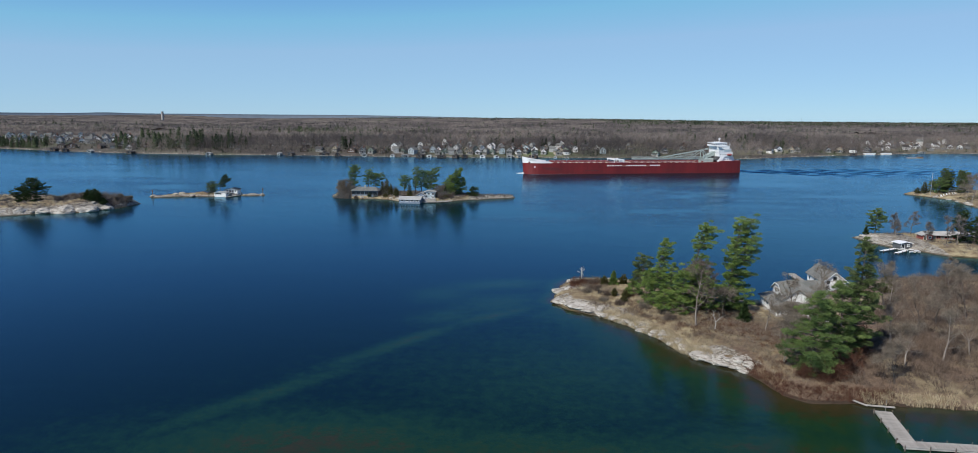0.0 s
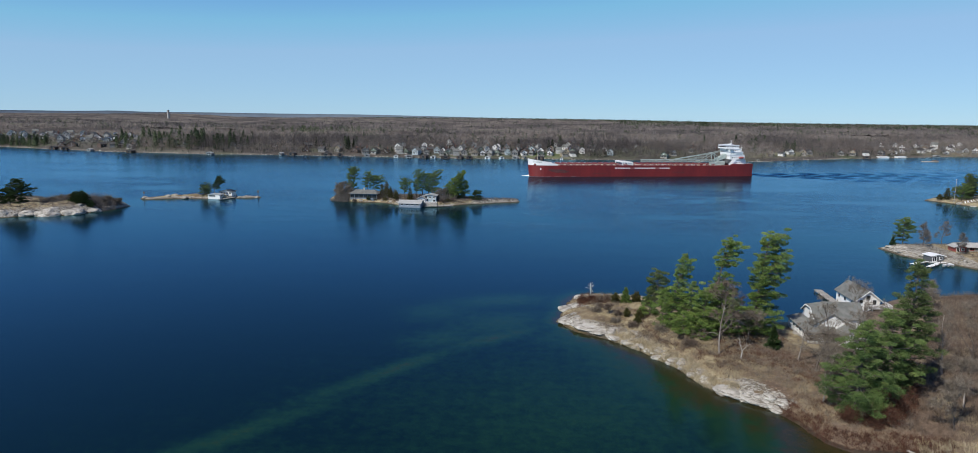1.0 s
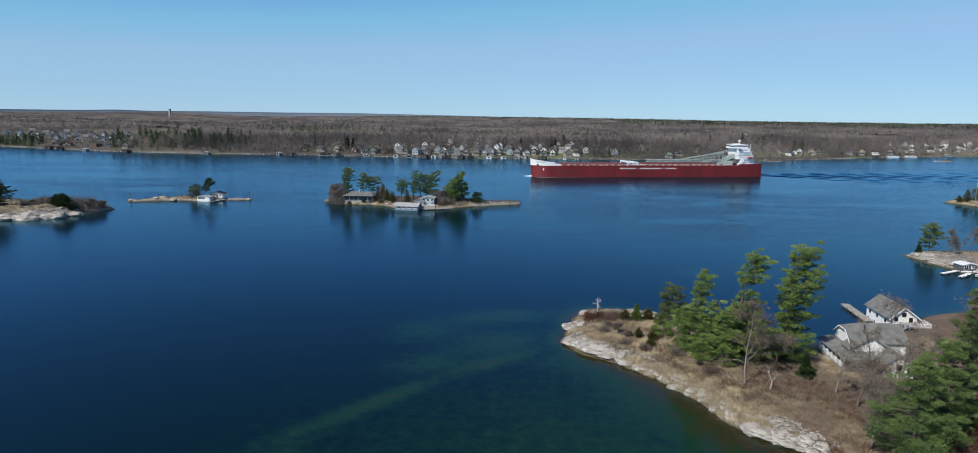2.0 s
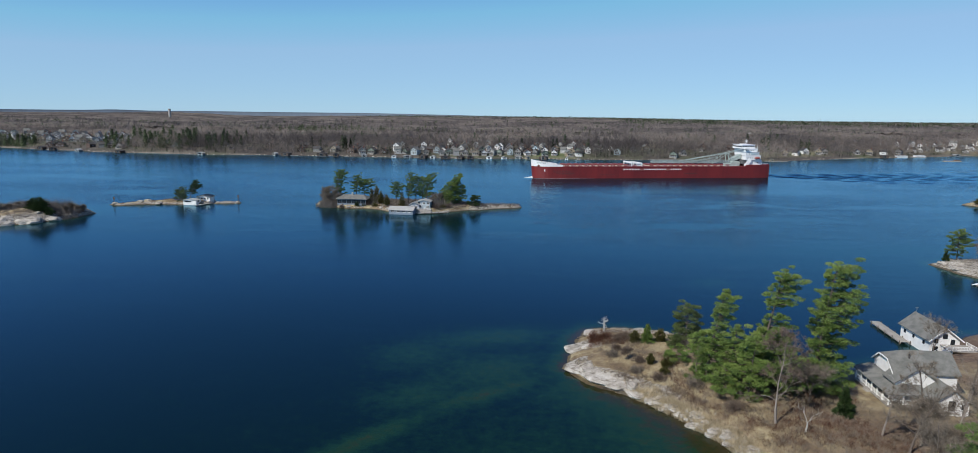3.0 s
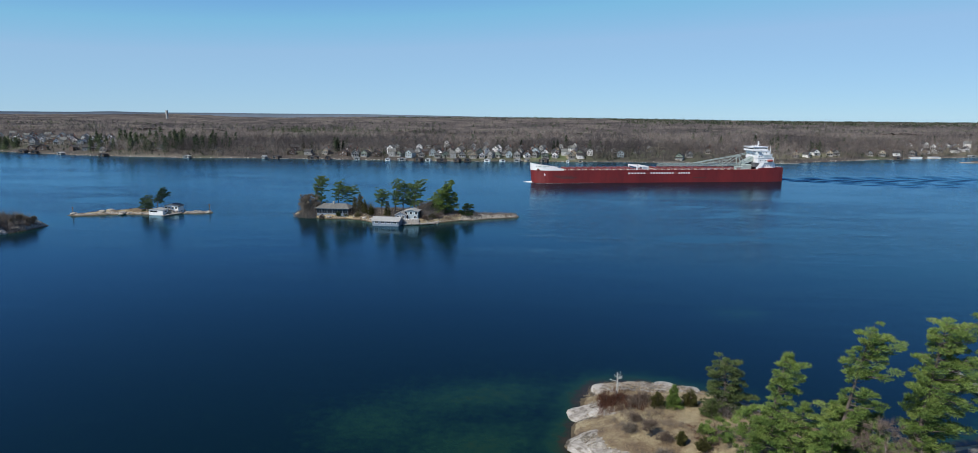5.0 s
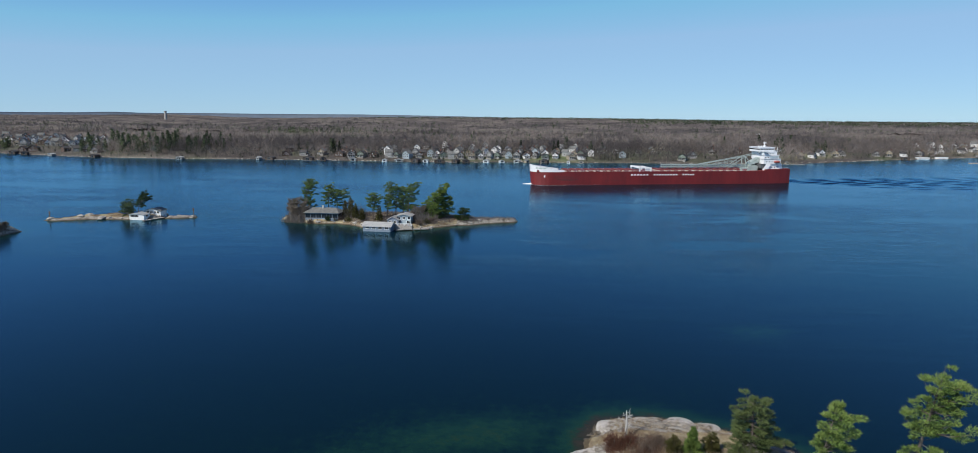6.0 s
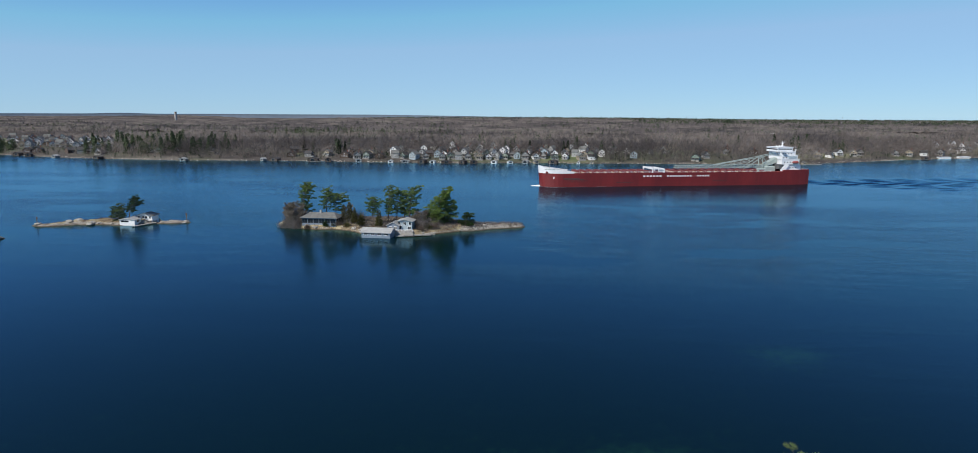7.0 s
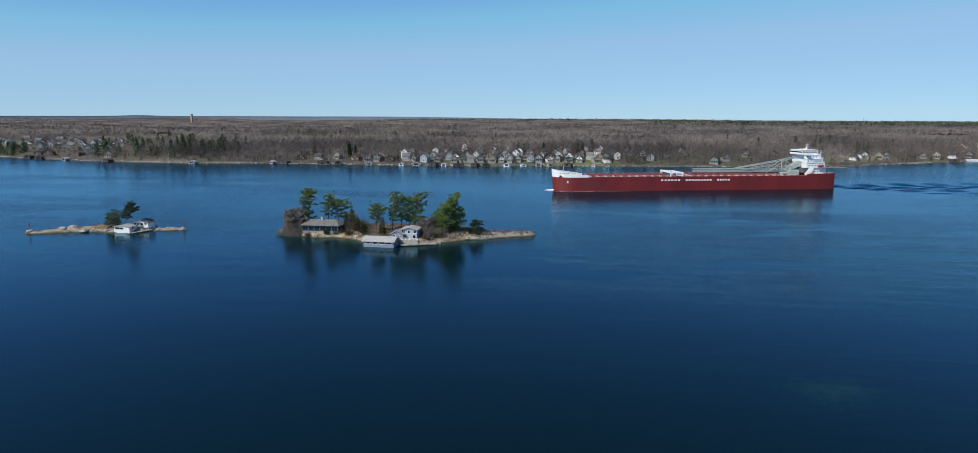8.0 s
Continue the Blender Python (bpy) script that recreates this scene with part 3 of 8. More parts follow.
def mainland_height(x, y):
    d = y - shore_y(x)
    rise = np.interp(d, [-12, 0, 3, 14, 45, 110, 260, 600, 1100, 1700, 2600, 3400, 4200], [-2.5, 0.15, 1.0, 3.2, 7.5, 11, 13, 15, 19, 26, 31.5, 30, 30])
    far_west = 26 * np.exp(-(((x + 2500) / 420) ** 2)) * np.clip((d - 2300) / 900, 0, 1)
    return rise + np.clip(d / 300, 0, 1) * (2.4 * fbm(x, y, 420, 3, 3)) + np.clip(d / 20, 0, 1) * 0.8 * fbm(x, y, 40, 3, 4) + far_west - np.clip((x - 300) / 900, 0, 1) * 9 * np.clip((d - 900) / 900, 0, 1) - 17 * np.exp(-(((x / y + 0.54) / 0.2) ** 2)) * np.clip((d - 500) / 900, 0, 1)


# ---- water ----
def shallow(x, y):
    """Depth, 0 at the shore to 1 in the channel."""
    d = np.full(x.shape, 1e3)
    for poly in ISLES:
        # the sheltered south shore of the point shelves slowly
        run = np.interp(y, [160, 178, 190], [19.0, 12.0, 4.5]) if poly is NEAR else 3.2
        d = np.minimum(d, np.maximum(-inside_distance(x, y, poly), 0) / run)
    depth = 1 - 0.98 * np.exp(-(d ** 1.25))
    # weed beds and the curved bar off the point
    def bed(cx, cy, rx, ry, turn, low):
        c, s = math.cos(radians(turn)), math.sin(radians(turn))
        u, w = (x - cx) * c + (y - cy) * s, -(x - cx) * s + (y - cy) * c
        return 1 - (1 - low) * np.exp(-((u / rx) ** 2 + (w / ry) ** 2))
    for b in BEDS:
        depth = np.minimum(depth, bed(*b))
    return np.clip(depth, 0, 1)


BEDS = [(-56, 120, 34, 4.0, 52, 0.42), (-34, 154, 30, 3.6, 53, 0.36), (-12, 180, 20, 4.4, 42, 0.34), (-12, 192, 17, 14, 30, 0.47), (-25, 178, 12, 9, 30, 0.50),
        (-38, 103, 42, 15, 8, 0.27), (0, 101, 46, 14, 0, 0.30), (45, 108, 34, 12, 0, 0.32), (78, 116, 24, 9, 0, 0.36), (30, 132, 10, 14, -30, 0.60),
        (-5, 214, 14, 12, 40, 0.7), (12, 140, 50, 38, 20, 0.56), (-14, 214, 20, 9, 20, 0.46), (-30, 200, 12, 11, 0, 0.52), (55, 278, 10, 6, 10, 0.55)]


def ruffled(x, y):
    """Where the current and the breeze ruffle the open river, in bands along it; calm in the lee of the islands and beside the ship."""
    bands = np.clip(0.6 + 1.3 * fbm(x * 0.3, y, 70, 3, 44), 0, 1.5) * np.clip((y - 240) / 160, 0, 1)
    calm = np.exp(-(((x - 95) / 150) ** 4 + ((y - 625) / 75) ** 4)) + 0.45 * np.exp(-(((x + 80) / 85) ** 4 + ((y - 410) / 45) ** 4))
    stern = np.exp(-(((x - 420) / 240) ** 4 + ((y - 760) / 130) ** 4))
    return np.clip(bands * (1 - 0.9 * np.clip(calm, 0, 1)) + 0.7 * stern, 0, 1.6)


wx = np.concatenate([np.linspace(-5000, -420, 24), np.arange(-400, -80, 8), np.arange(-80, 150, 2.0), np.arange(150, 440, 8), np.linspace(460, 5000, 24)])
wy = np.concatenate([np.linspace(-600, 60, 8), np.arange(70, 240, 2.0), np.arange(240, 560, 8), np.linspace(570, 1400, 56), [2500, 5000]])
water = new("water", grid_mesh("water", wx, wy, lambda x, y: np.zeros_like(x), WATER, attrs={"depth": lambda x, y, z: shallow(x, y), "ruffle": lambda x, y, z: ruffled(x, y)}))
tagged(water, "calm deep blue river with green weedy shallows", "river", kind="structure")


# ---- islands and the mainland ----
def island(name, label, fun, poly, step, rockiness, xs=None, litter=lambda x, y, z: np.zeros_like(x)):
    px, py = [p[0] for p in poly], [p[1] for p in poly]
    xs = np.arange(min(px) - 6, max(px) + 6, step) if xs is None else xs
    ys = np.arange(min(py) - 6, max(py) + 6, step)
    me = grid_mesh(name, xs, ys, fun, LAND, keep=lambda x, y: inside_distance(x, y, poly) > -4.5, attrs={"rock": rockiness, "litter": litter})
    return tagged(new(name, me), label, "island", kind="structure")


def rim_rock(poly, reach, most=0.9):
    return lambda x, y, z: most * np.exp(-np.maximum(inside_distance(x, y, poly) - 1, 0) / reach)


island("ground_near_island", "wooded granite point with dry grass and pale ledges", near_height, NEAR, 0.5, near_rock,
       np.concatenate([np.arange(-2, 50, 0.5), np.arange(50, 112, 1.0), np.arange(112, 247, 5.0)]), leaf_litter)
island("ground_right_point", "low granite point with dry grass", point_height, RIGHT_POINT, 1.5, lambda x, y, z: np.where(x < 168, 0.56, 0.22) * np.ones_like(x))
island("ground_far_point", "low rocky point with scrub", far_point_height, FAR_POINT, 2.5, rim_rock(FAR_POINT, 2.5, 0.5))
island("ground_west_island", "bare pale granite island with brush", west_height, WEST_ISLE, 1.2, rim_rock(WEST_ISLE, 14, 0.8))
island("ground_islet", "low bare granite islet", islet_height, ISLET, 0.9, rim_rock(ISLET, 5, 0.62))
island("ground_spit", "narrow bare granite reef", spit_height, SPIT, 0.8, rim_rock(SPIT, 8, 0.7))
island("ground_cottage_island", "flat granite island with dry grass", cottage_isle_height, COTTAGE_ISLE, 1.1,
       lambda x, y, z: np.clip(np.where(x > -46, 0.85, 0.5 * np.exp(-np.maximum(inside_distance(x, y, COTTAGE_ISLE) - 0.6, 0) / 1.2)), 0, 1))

mx = np.concatenate([np.linspace(-5000, -1500, 40), np.arange(-1480, 1480, 14), np.linspace(1500, 5000, 40)])
md = np.concatenate([[-12, -6, -2, 0, 1.5, 3, 6, 10, 14, 20], np.arange(28, 300, 12), np.arange(320, 1400, 45), np.linspace(1450, 4200, 40)])


def mainland_mesh():
    X, D = np.meshgrid(mx, md)
    Y = shore_y(X) + D
    Z = mainland_height(X, Y)
    nx, ny = len(mx), len(md)
    i = (np.arange(ny - 1)[:, None] * nx + np.arange(nx - 1)[None]).ravel()
    f = np.stack([i, i + 1, i + nx + 1, i + nx], 1)
    lawn = np.clip(fbm(X, Y, 90, 2, 8) * 2.2 - 0.1, 0, 1) * np.clip((120 - D) / 40, 0, 1) * np.clip(D / 6, 0, 1) * 0.35
    rock = np.clip(1 - np.abs(D - 2) / 5, 0, 1) * np.clip(fbm(X, Y, 30, 3, 12) * 2.6 - 0.1, 0, 1)
    rock = np.maximum(rock, 0.55 * np.exp(-(((X + 500) / 60) ** 4 + ((D - 6) / 12) ** 4)) * np.clip(0.8 + fbm(X, Y, 15, 2, 13), 0, 1))
    field = np.zeros(X.shape)
    for cx, cd, rx, rd, green in CLEARINGS:
        here = np.exp(-(((X - cx) / rx) ** 4 + ((D - cd) / rd) ** 4))
        lawn = np.maximum(lawn, here * green)
        field = np.maximum(field, here)
    return quick_mesh("ground_mainland", np.stack([X, Y, Z], -1).reshape(-1, 3), f, MAINLAND, {"lawn": lawn.ravel(), "rock": rock.ravel(), "field": field.ravel()}, smooth=True)


tagged(new("ground_mainland", mainland_mesh()), "low wooded river shore with lawns and rock", "shore", kind="structure")


# ---- plants ----
def blades(P, D, length, width, rng, facing=None):
    """One thin triangle for each root P, along D."""
    n = len(P)
    D = D / np.maximum(np.linalg.norm(D, axis=1, keepdims=True), 1e-6)
    side = np.cross(D, rng.normal(size=(n, 3)) if facing is None else facing)
    side /= np.maximum(np.linalg.norm(side, axis=1, keepdims=True), 1e-6)
    w = (np.asarray(width) * np.ones(n))[:, None] / 2
    v = np.stack([P - side * w, P + side * w, P + D * (np.asarray(length) * np.ones(n))[:, None]], 1).reshape(-1, 3)
    return v, np.arange(3 * n).reshape(-1, 3)


def tubes(segs, sides):
    """Tapered limbs; segs: rows of p (3), q (3), r0, r1."""
    s = np.asarray(segs, dtype=float)
    p, q, r0, r1 = s[:, 0:3], s[:, 3:6], s[:, 6], s[:, 7]
    d = q - p
    d /= np.maximum(np.linalg.norm(d, axis=1, keepdims=True), 1e-6)
    ref = np.where(np.abs(d[:, 2:3]) < 0.9, np.array([[0.0, 0.0, 1.0]]), np.array([[1.0, 0.0, 0.0]]))
    a = np.cross(d, ref)
    a /= np.linalg.norm(a, axis=1, keepdims=True)
    b = np.cross(d, a)
    ang = np.arange(sides) * 2 * np.pi / sides
    ring = a[:, None] * np.cos(ang)[None, :, None] + b[:, None] * np.sin(ang)[None, :, None]
    v = np.concatenate([p[:, None] + ring * r0[:, None, None], q[:, None] + ring * r1[:, None, None]], 1)
    base = (np.arange(len(s)) * 2 * sides)[:, None, None]
    i = np.arange(sides)
    f = np.stack([i, (i + 1) % sides, (i + 1) % sides + sides, i + sides], 1)[None] + base
    return v.reshape(-1, 3), f.reshape(-1, 4)


def pine(name, label, x, y, z, H, seed, low=0.25, reach=4.5, wind=0.55, lean=(0.0, 0.0), gaps=0.15, leaf=None, shape=None, clump=1.0, whorl=1.35, rise=0.12, group=""):
    """A wind-combed pine: trunk, limbs in tiers that sweep downwind, and flat cushions of needle tufts with gaps between the tiers.
    shape: the crown's reach from its foot (0) to its top (1), as pairs."""
    rng = np.random.default_rng(seed)
    root = thing(name, label, "tree", pose(x, y, z), group)
    near = y < 250
    shape = shape or [(0, 0.65), (0.35, 1.0), (0.7, 0.8), (0.92, 0.5), (1, 0.25)]

    def axis(t):
        bend = np.sin(t * 2.2 + seed) * 0.25 * H / 20
        return np.array([lean[0] * t ** 1.4 * H + bend, lean[1] * t * t * H + 0.15 * np.cos(t * 3 + seed), t * H])

    segs = []
    r_base = 0.017 * H + 0.05
    ts = np.linspace(0, 0.985, 10)
    for t0, t1 in zip(ts[:-1], ts[1:]):
        segs.append([*(axis(t0) - (0, 0, 0.4 if t0 == 0 else 0)), *axis(t1), r_base * (1 - 0.93 * t0), r_base * (1 - 0.93 * t1)])
    centres, sizes, sweeps, tones = [], [], [], []
    zc = low * H
    while zc < H * 0.985:
        t = zc / H
        f = (t - low) / (1 - low)
        tier = reach * np.interp(f, [p[0] for p in shape], [p[1] for p in shape]) * rng.uniform(0.7, 1.15)
        if rng.random() > gaps:
            n = int(rng.integers(4, 7))
            a0 = rng.uniform(0, 6.28)
            for j in range(n):
                az = a0 + j * 2 * np.pi / n + rng.normal(0, 0.3)
                L = min(tier * (1 + wind * np.cos(az)) * rng.uniform(0.45, 1.2), 1.35 * reach)
                if L < 0.4:
                    continue
                out = np.array([np.cos(az) + 0.35 * wind, np.sin(az), 0.0])
                out /= np.linalg.norm(out)
                p0 = axis(t) - (0, 0, rng.uniform(0, 0.8) * whorl)
                up = rng.normal(rise, 0.16) + 0.25 * f
                mid = p0 + out * L * 0.55 + (0, 0, L * up * 0.3)
                tip = p0 + out * L + (0, 0, L * up)
                r = 0.024 * L + 0.02
                segs.append([*p0, *mid, r, r * 0.6])
                segs.append([*mid, *tip, r * 0.6, 0.015])
                across = np.array([-out[1], out[0], 0.0])
                for u in np.arange(1.0, 0.3, -1.0 / max(L / 1.15, 1.0)):
                    c = p0 + (mid - p0) * u / 0.55 if u < 0.55 else mid + (tip - mid) * (u - 0.55) / 0.45
                    size = clump * (0.42 + 0.07 * L) * rng.uniform(0.7, 1.3)
                    centres.append(c + across * rng.normal(0, 0.16 * L) + (0, 0, rng.normal(0.1, 0.3)))
                    sizes.append(size)
                    sweeps.append(out * 0.55 + np.array([0.3 * wind, 0, 0.0]))
                    tones.append(np.clip(0.45 + 0.2 * f + rng.normal(0, 0.17), 0, 1))
        zc += whorl * rng.uniform(0.65, 1.3) * (1 - 0.35 * f)
    # the leading shoot
    for t in (0.95, 0.99):
        centres.append(axis(t) + (0.2 * wind, 0, 0.2))
        sizes.append(clump * 0.6)
        sweeps.append(np.array([0.2 * wind, 0, 0.6]))
        tones.append(0.7)
    v, f4 = tubes(segs, 5)
    part("trunk", quick_mesh("trunk", v, f4, BARK, smooth=True), None, root)
    C, Z, W, T = np.array(centres), np.array(sizes), np.array(sweeps), np.array(tones)
    count = np.maximum((Z * (225 if near else 140)).astype(int), 16)
    pick = np.repeat(np.arange(len(C)), count)
    n = len(pick)
    ball = rng.normal(size=(n, 3))
    ball /= np.linalg.norm(ball, axis=1, keepdims=True)
    ball *= rng.uniform(0.25, 1.0, (n, 1)) ** 0.6
    P = C[pick] + ball * Z[pick][:, None] * np.array([[1.05, 1.05, 0.38]])
    way = ball * 0.6 + W[pick] * 0.9 + np.array([[0, 0, 0.3]]) + rng.normal(0, 0.4, (n, 3))
    size = (0.345 if near else 0.49) * rng.uniform(0.6, 1.2, n)
    v, f3 = blades(P, way, size, size * (0.32 if near else 0.33), rng)
    part("crown", quick_mesh("crown", v, f3, leaf or NEEDLES, {"tone": np.repeat(np.clip(T[pick] + rng.normal(0, 0.08, n), 0, 1), 3)}), None, root)
    return root


def cone_tree(name, label, x, y, z, H, R, seed, leaf, tuft=0.4, count=900, round_top=0.0, group="", skirt=0.06):
    """A spruce, cedar or juniper: a dense crown down to the ground, in ragged tiers."""
    rng = np.random.default_rng(seed)
    root = thing(name, label, "tree", pose(x, y, z), group)
    v, f = tubes([[0, 0, -0.3, 0, 0, H * 0.5, 0.02 * H + 0.04, 0.012 * H + 0.02], [0, 0, H * 0.5, 0, 0, H * 0.96, 0.012 * H + 0.02, 0.01]], 6)
    part("trunk", quick_mesh("trunk", v, f, BARK, smooth=True), None, root)
    t = 1 - np.sqrt(rng.random(count))
    t = skirt + (1 - skirt) * t
    prof = (1 - t) ** (1.0 if round_top == 0 else 0.5)
    if round_top:
        prof = prof * np.minimum(1, 0.55 + 2.5 * t)
    ragged = 0.72 + 0.28 * np.sin(t * H * 4.2 + seed)
    az = rng.uniform(0, 2 * np.pi, count)
    lump = 1 + 0.22 * np.sin(az * 3 + t * 9 + seed) + 0.12 * np.sin(az * 5 - t * 13)
    rad = R * prof * ragged * lump * np.sqrt(rng.uniform(0.35, 1.0, count))
    P = np.stack([rad * np.cos(az), rad * np.sin(az), t * H], 1)
    k = 8
    out = np.stack([np.cos(az), np.sin(az), np.full(count, 0.35 if round_top == 0 else 0.9)], 1)
    P, out = np.repeat(P, k, 0), np.repeat(out, k, 0)
    n = len(P)
    v, f = blades(P + rng.normal(0, 0.08, (n, 3)), out + rng.normal(0, 0.55, (n, 3)), tuft * rng.uniform(0.6, 1.3, n), tuft * 0.25, rng)
    tone = np.repeat(np.clip(rng.normal(0.5, 0.2, count), 0, 1), k)
    part("crown", quick_mesh("crown", v, f, leaf, {"tone": np.repeat(tone, 3)}), None, root)
    return root


def bare_tree(name, label, x, y, z, H, seed, spread=0.9, bark=None, twigs=None, forks=5, depth=5, lean=(0.05, 0.0), trunk_share=0.28, group="", twig_len=1.0, per=9, thick=1.0, leader=False, limb=0.30):
    """A leafless hardwood: forking tapered limbs ending in sprays of twigs."""
    rng = np.random.default_rng(seed)
    root = thing(name, label, "tree", pose(x, y, z), group)
    segs, ends = [], []

    def grow(p, d, L, r, level):
        bits = 3 if level < 2 else 2
        for b in range(bits):
            d = d + rng.normal(0, 0.12 + 0.03 * level, 3)
            d[2] += 0.05
            d = d / np.linalg.norm(d)
            q = p + d * L / bits
            segs.append([*p, *q, r, r * 0.82])
            if level > 0 and rng.random() < 0.5:
                ends.append((p, d))
            p, r = q, r * 0.82
        if level >= depth:
            ends.append((p, d))
            ends.append((p, d))
            return
        n = forks if level == 0 else int(rng.integers(2, 4))
        a0 = rng.uniform(0, 6.28)
        for j in range(n):
            az = a0 + j * 2 * np.pi / n + rng.normal(0, 0.3)
            open_ = spread * rng.uniform(0.45, 1.1) * (0.8 if level == 0 else 0.75)
            ref = np.array([np.cos(az), np.sin(az), 0.15])
            nd = d * np.cos(open_) + ref * np.sin(open_)
            grow(p, nd / np.linalg.norm(nd), L * rng.uniform(0.62, 0.85), r * rng.uniform(0.5, 0.7), level + 1)

    if leader:
        # one stem to the top, limbs rising from it all the way
        top, p, d, r = H * 0.9, np.array([0.0, 0.0, -0.3]), np.array([lean[0], lean[1], 1.0]), (0.013 * H + 0.05) * thick
        n = 16
        for b in range(n):
            d = d + rng.normal(0, 0.05, 3)
            d[2] = max(d[2], 0.85)
            d = d / np.linalg.norm(d)
            q = p + d * top / n
            segs.append([*p, *q, r, r * 0.9])
            p, r = q, r * 0.9
            if b >= 4:
                for j in range(int(rng.integers(1, 3))):
                    az, rise = rng.uniform(0, 6.28), rng.uniform(0.35, 0.9)
                    nd = np.array([np.cos(az), np.sin(az), rise])
                    L = H * (limb - 0.012 * b) * rng.uniform(0.6, 1.1)
                    grow(p, nd / np.linalg.norm(nd), L * 0.5, r * 0.45, depth - 2)
        trunk_share = 0.0
    else:
        grow(np.array([0.0, 0.0, -0.3]), np.array([lean[0], lean[1], 1.0]), H * trunk_share + 0.3, (0.012 * H + 0.04) * thick, 0)
    v, f = tubes(segs, 4)
    part("trunk", quick_mesh("trunk", v, f, bark or BARK, smooth=True), None, root)
    if per:
        P = np.repeat(np.array([e[0] for e in ends]), per, 0)
        D = np.repeat(np.array([e[1] for e in ends]), per, 0)
        n = len(P)
        D = D * 0.8 + rng.normal(0, 0.6, (n, 3))
        v, f = blades(P, D, twig_len * rng.uniform(0.5, 1.3, n), 0.022 + 0.00009 * abs(y), rng)
        part("twig_spray", quick_mesh("twig_spray", v, f, twigs or TWIGS, {"tone": np.repeat(rng.random(n), 3)}), None, root)
    return root


def scatter(name, label, category, pts, fun, stems, length, width, material, seed, up=1.0, splay=0.6, cover=0.25):
    """Many small plants as one piece: stems that fan from each root on the ground."""
    rng = np.random.default_rng(seed)
    pts = np.asarray(pts, dtype=float)
    z = fun(pts[:, 0], pts[:, 1])
    base = np.column_stack([pts, z - 0.05])
    size = rng.uniform(0.55, 1.25, len(pts))
    P = np.repeat(base, stems, 0)
    n = len(P)
    s = np.repeat(size, stems)
    P = P + np.column_stack([rng.normal(0, cover, n), rng.normal(0, cover, n), np.zeros(n)]) * s[:, None]
    D = np.column_stack([rng.normal(0, splay, n), rng.normal(0, splay, n), np.full(n, up)])
    v, f = blades(P, D, length * s * rng.uniform(0.5, 1.2, n), width, rng)
    tone = np.repeat(np.clip(np.repeat(rng.random(len(pts)), stems) * 0.7 + rng.random(n) * 0.3, 0, 1), 3)
    ob = new(name, quick_mesh(name, v, f, material, {"tone": tone}))
    return tagged(ob, label, category, kind="stuff")


def bush(name, label, x, y, z, R, H, seed, leaf, twig=0.8, count=260, group="", width=0.05):
    """A single shrub: stems from one foot and a rounded spray of twigs or leaves."""
    rng = np.random.default_rng(seed)
    root = thing(name, label, "shrub", pose(x, y, z), group)
    segs = []
    for j in range(9):
        az, out = rng.uniform(0, 6.28), rng.uniform(0.15, 0.75)
        segs.append([0, 0, -0.15, R * out * np.cos(az), R * out * np.sin(az), H * rng.uniform(0.55, 0.9), 0.05, 0.015])
    v, f = tubes(segs, 4)
    part("stem", quick_mesh("stem", v, f, BARK), None, root)
    d = rng.normal(size=(count, 3))
    d[:, 2] = np.abs(d[:, 2])
    d /= np.linalg.norm(d, axis=1, keepdims=True)
    rad = rng.uniform(0.3, 0.95, count)[:, None] * (1 + 0.25 * np.sin(4 * np.arctan2(d[:, 1], d[:, 0]) + seed))[:, None]
    P = d * rad * np.array([[R, R, H]])
    k = 7
    P, D = np.repeat(P, k, 0), np.repeat(d, k, 0)
    n = len(P)
    v, f = blades(P, D * 0.7 + np.array([[0, 0, 0.4]]) + rng.normal(0, 0.6, (n, 3)), twig * rng.uniform(0.4, 1.1, n), width, rng)
    part("crown", quick_mesh("crown", v, f, leaf, {"tone": np.repeat(rng.random(n), 3)}), None, root)
    return root


def fill(poly, count, seed, inset=1.0, test=None):
    """Random places within a polygon."""
    rng = np.random.default_rng(seed)
    px, py = [p[0] for p in poly], [p[1] for p in poly]
    kept, total = [], 0
    for _ in range(14):
        pts = np.column_stack([rng.uniform(min(px), max(px), 30000), rng.uniform(min(py), max(py), 30000)])
        if test:
            pts = pts[test(pts[:, 0], pts[:, 1], rng)]
        pts = pts[inside_distance(pts[:, 0], pts[:, 1], poly) > inset]
        kept.append(pts)
        total += len(pts)
        if total >= count:
            break
    return np.concatenate(kept)[:count]


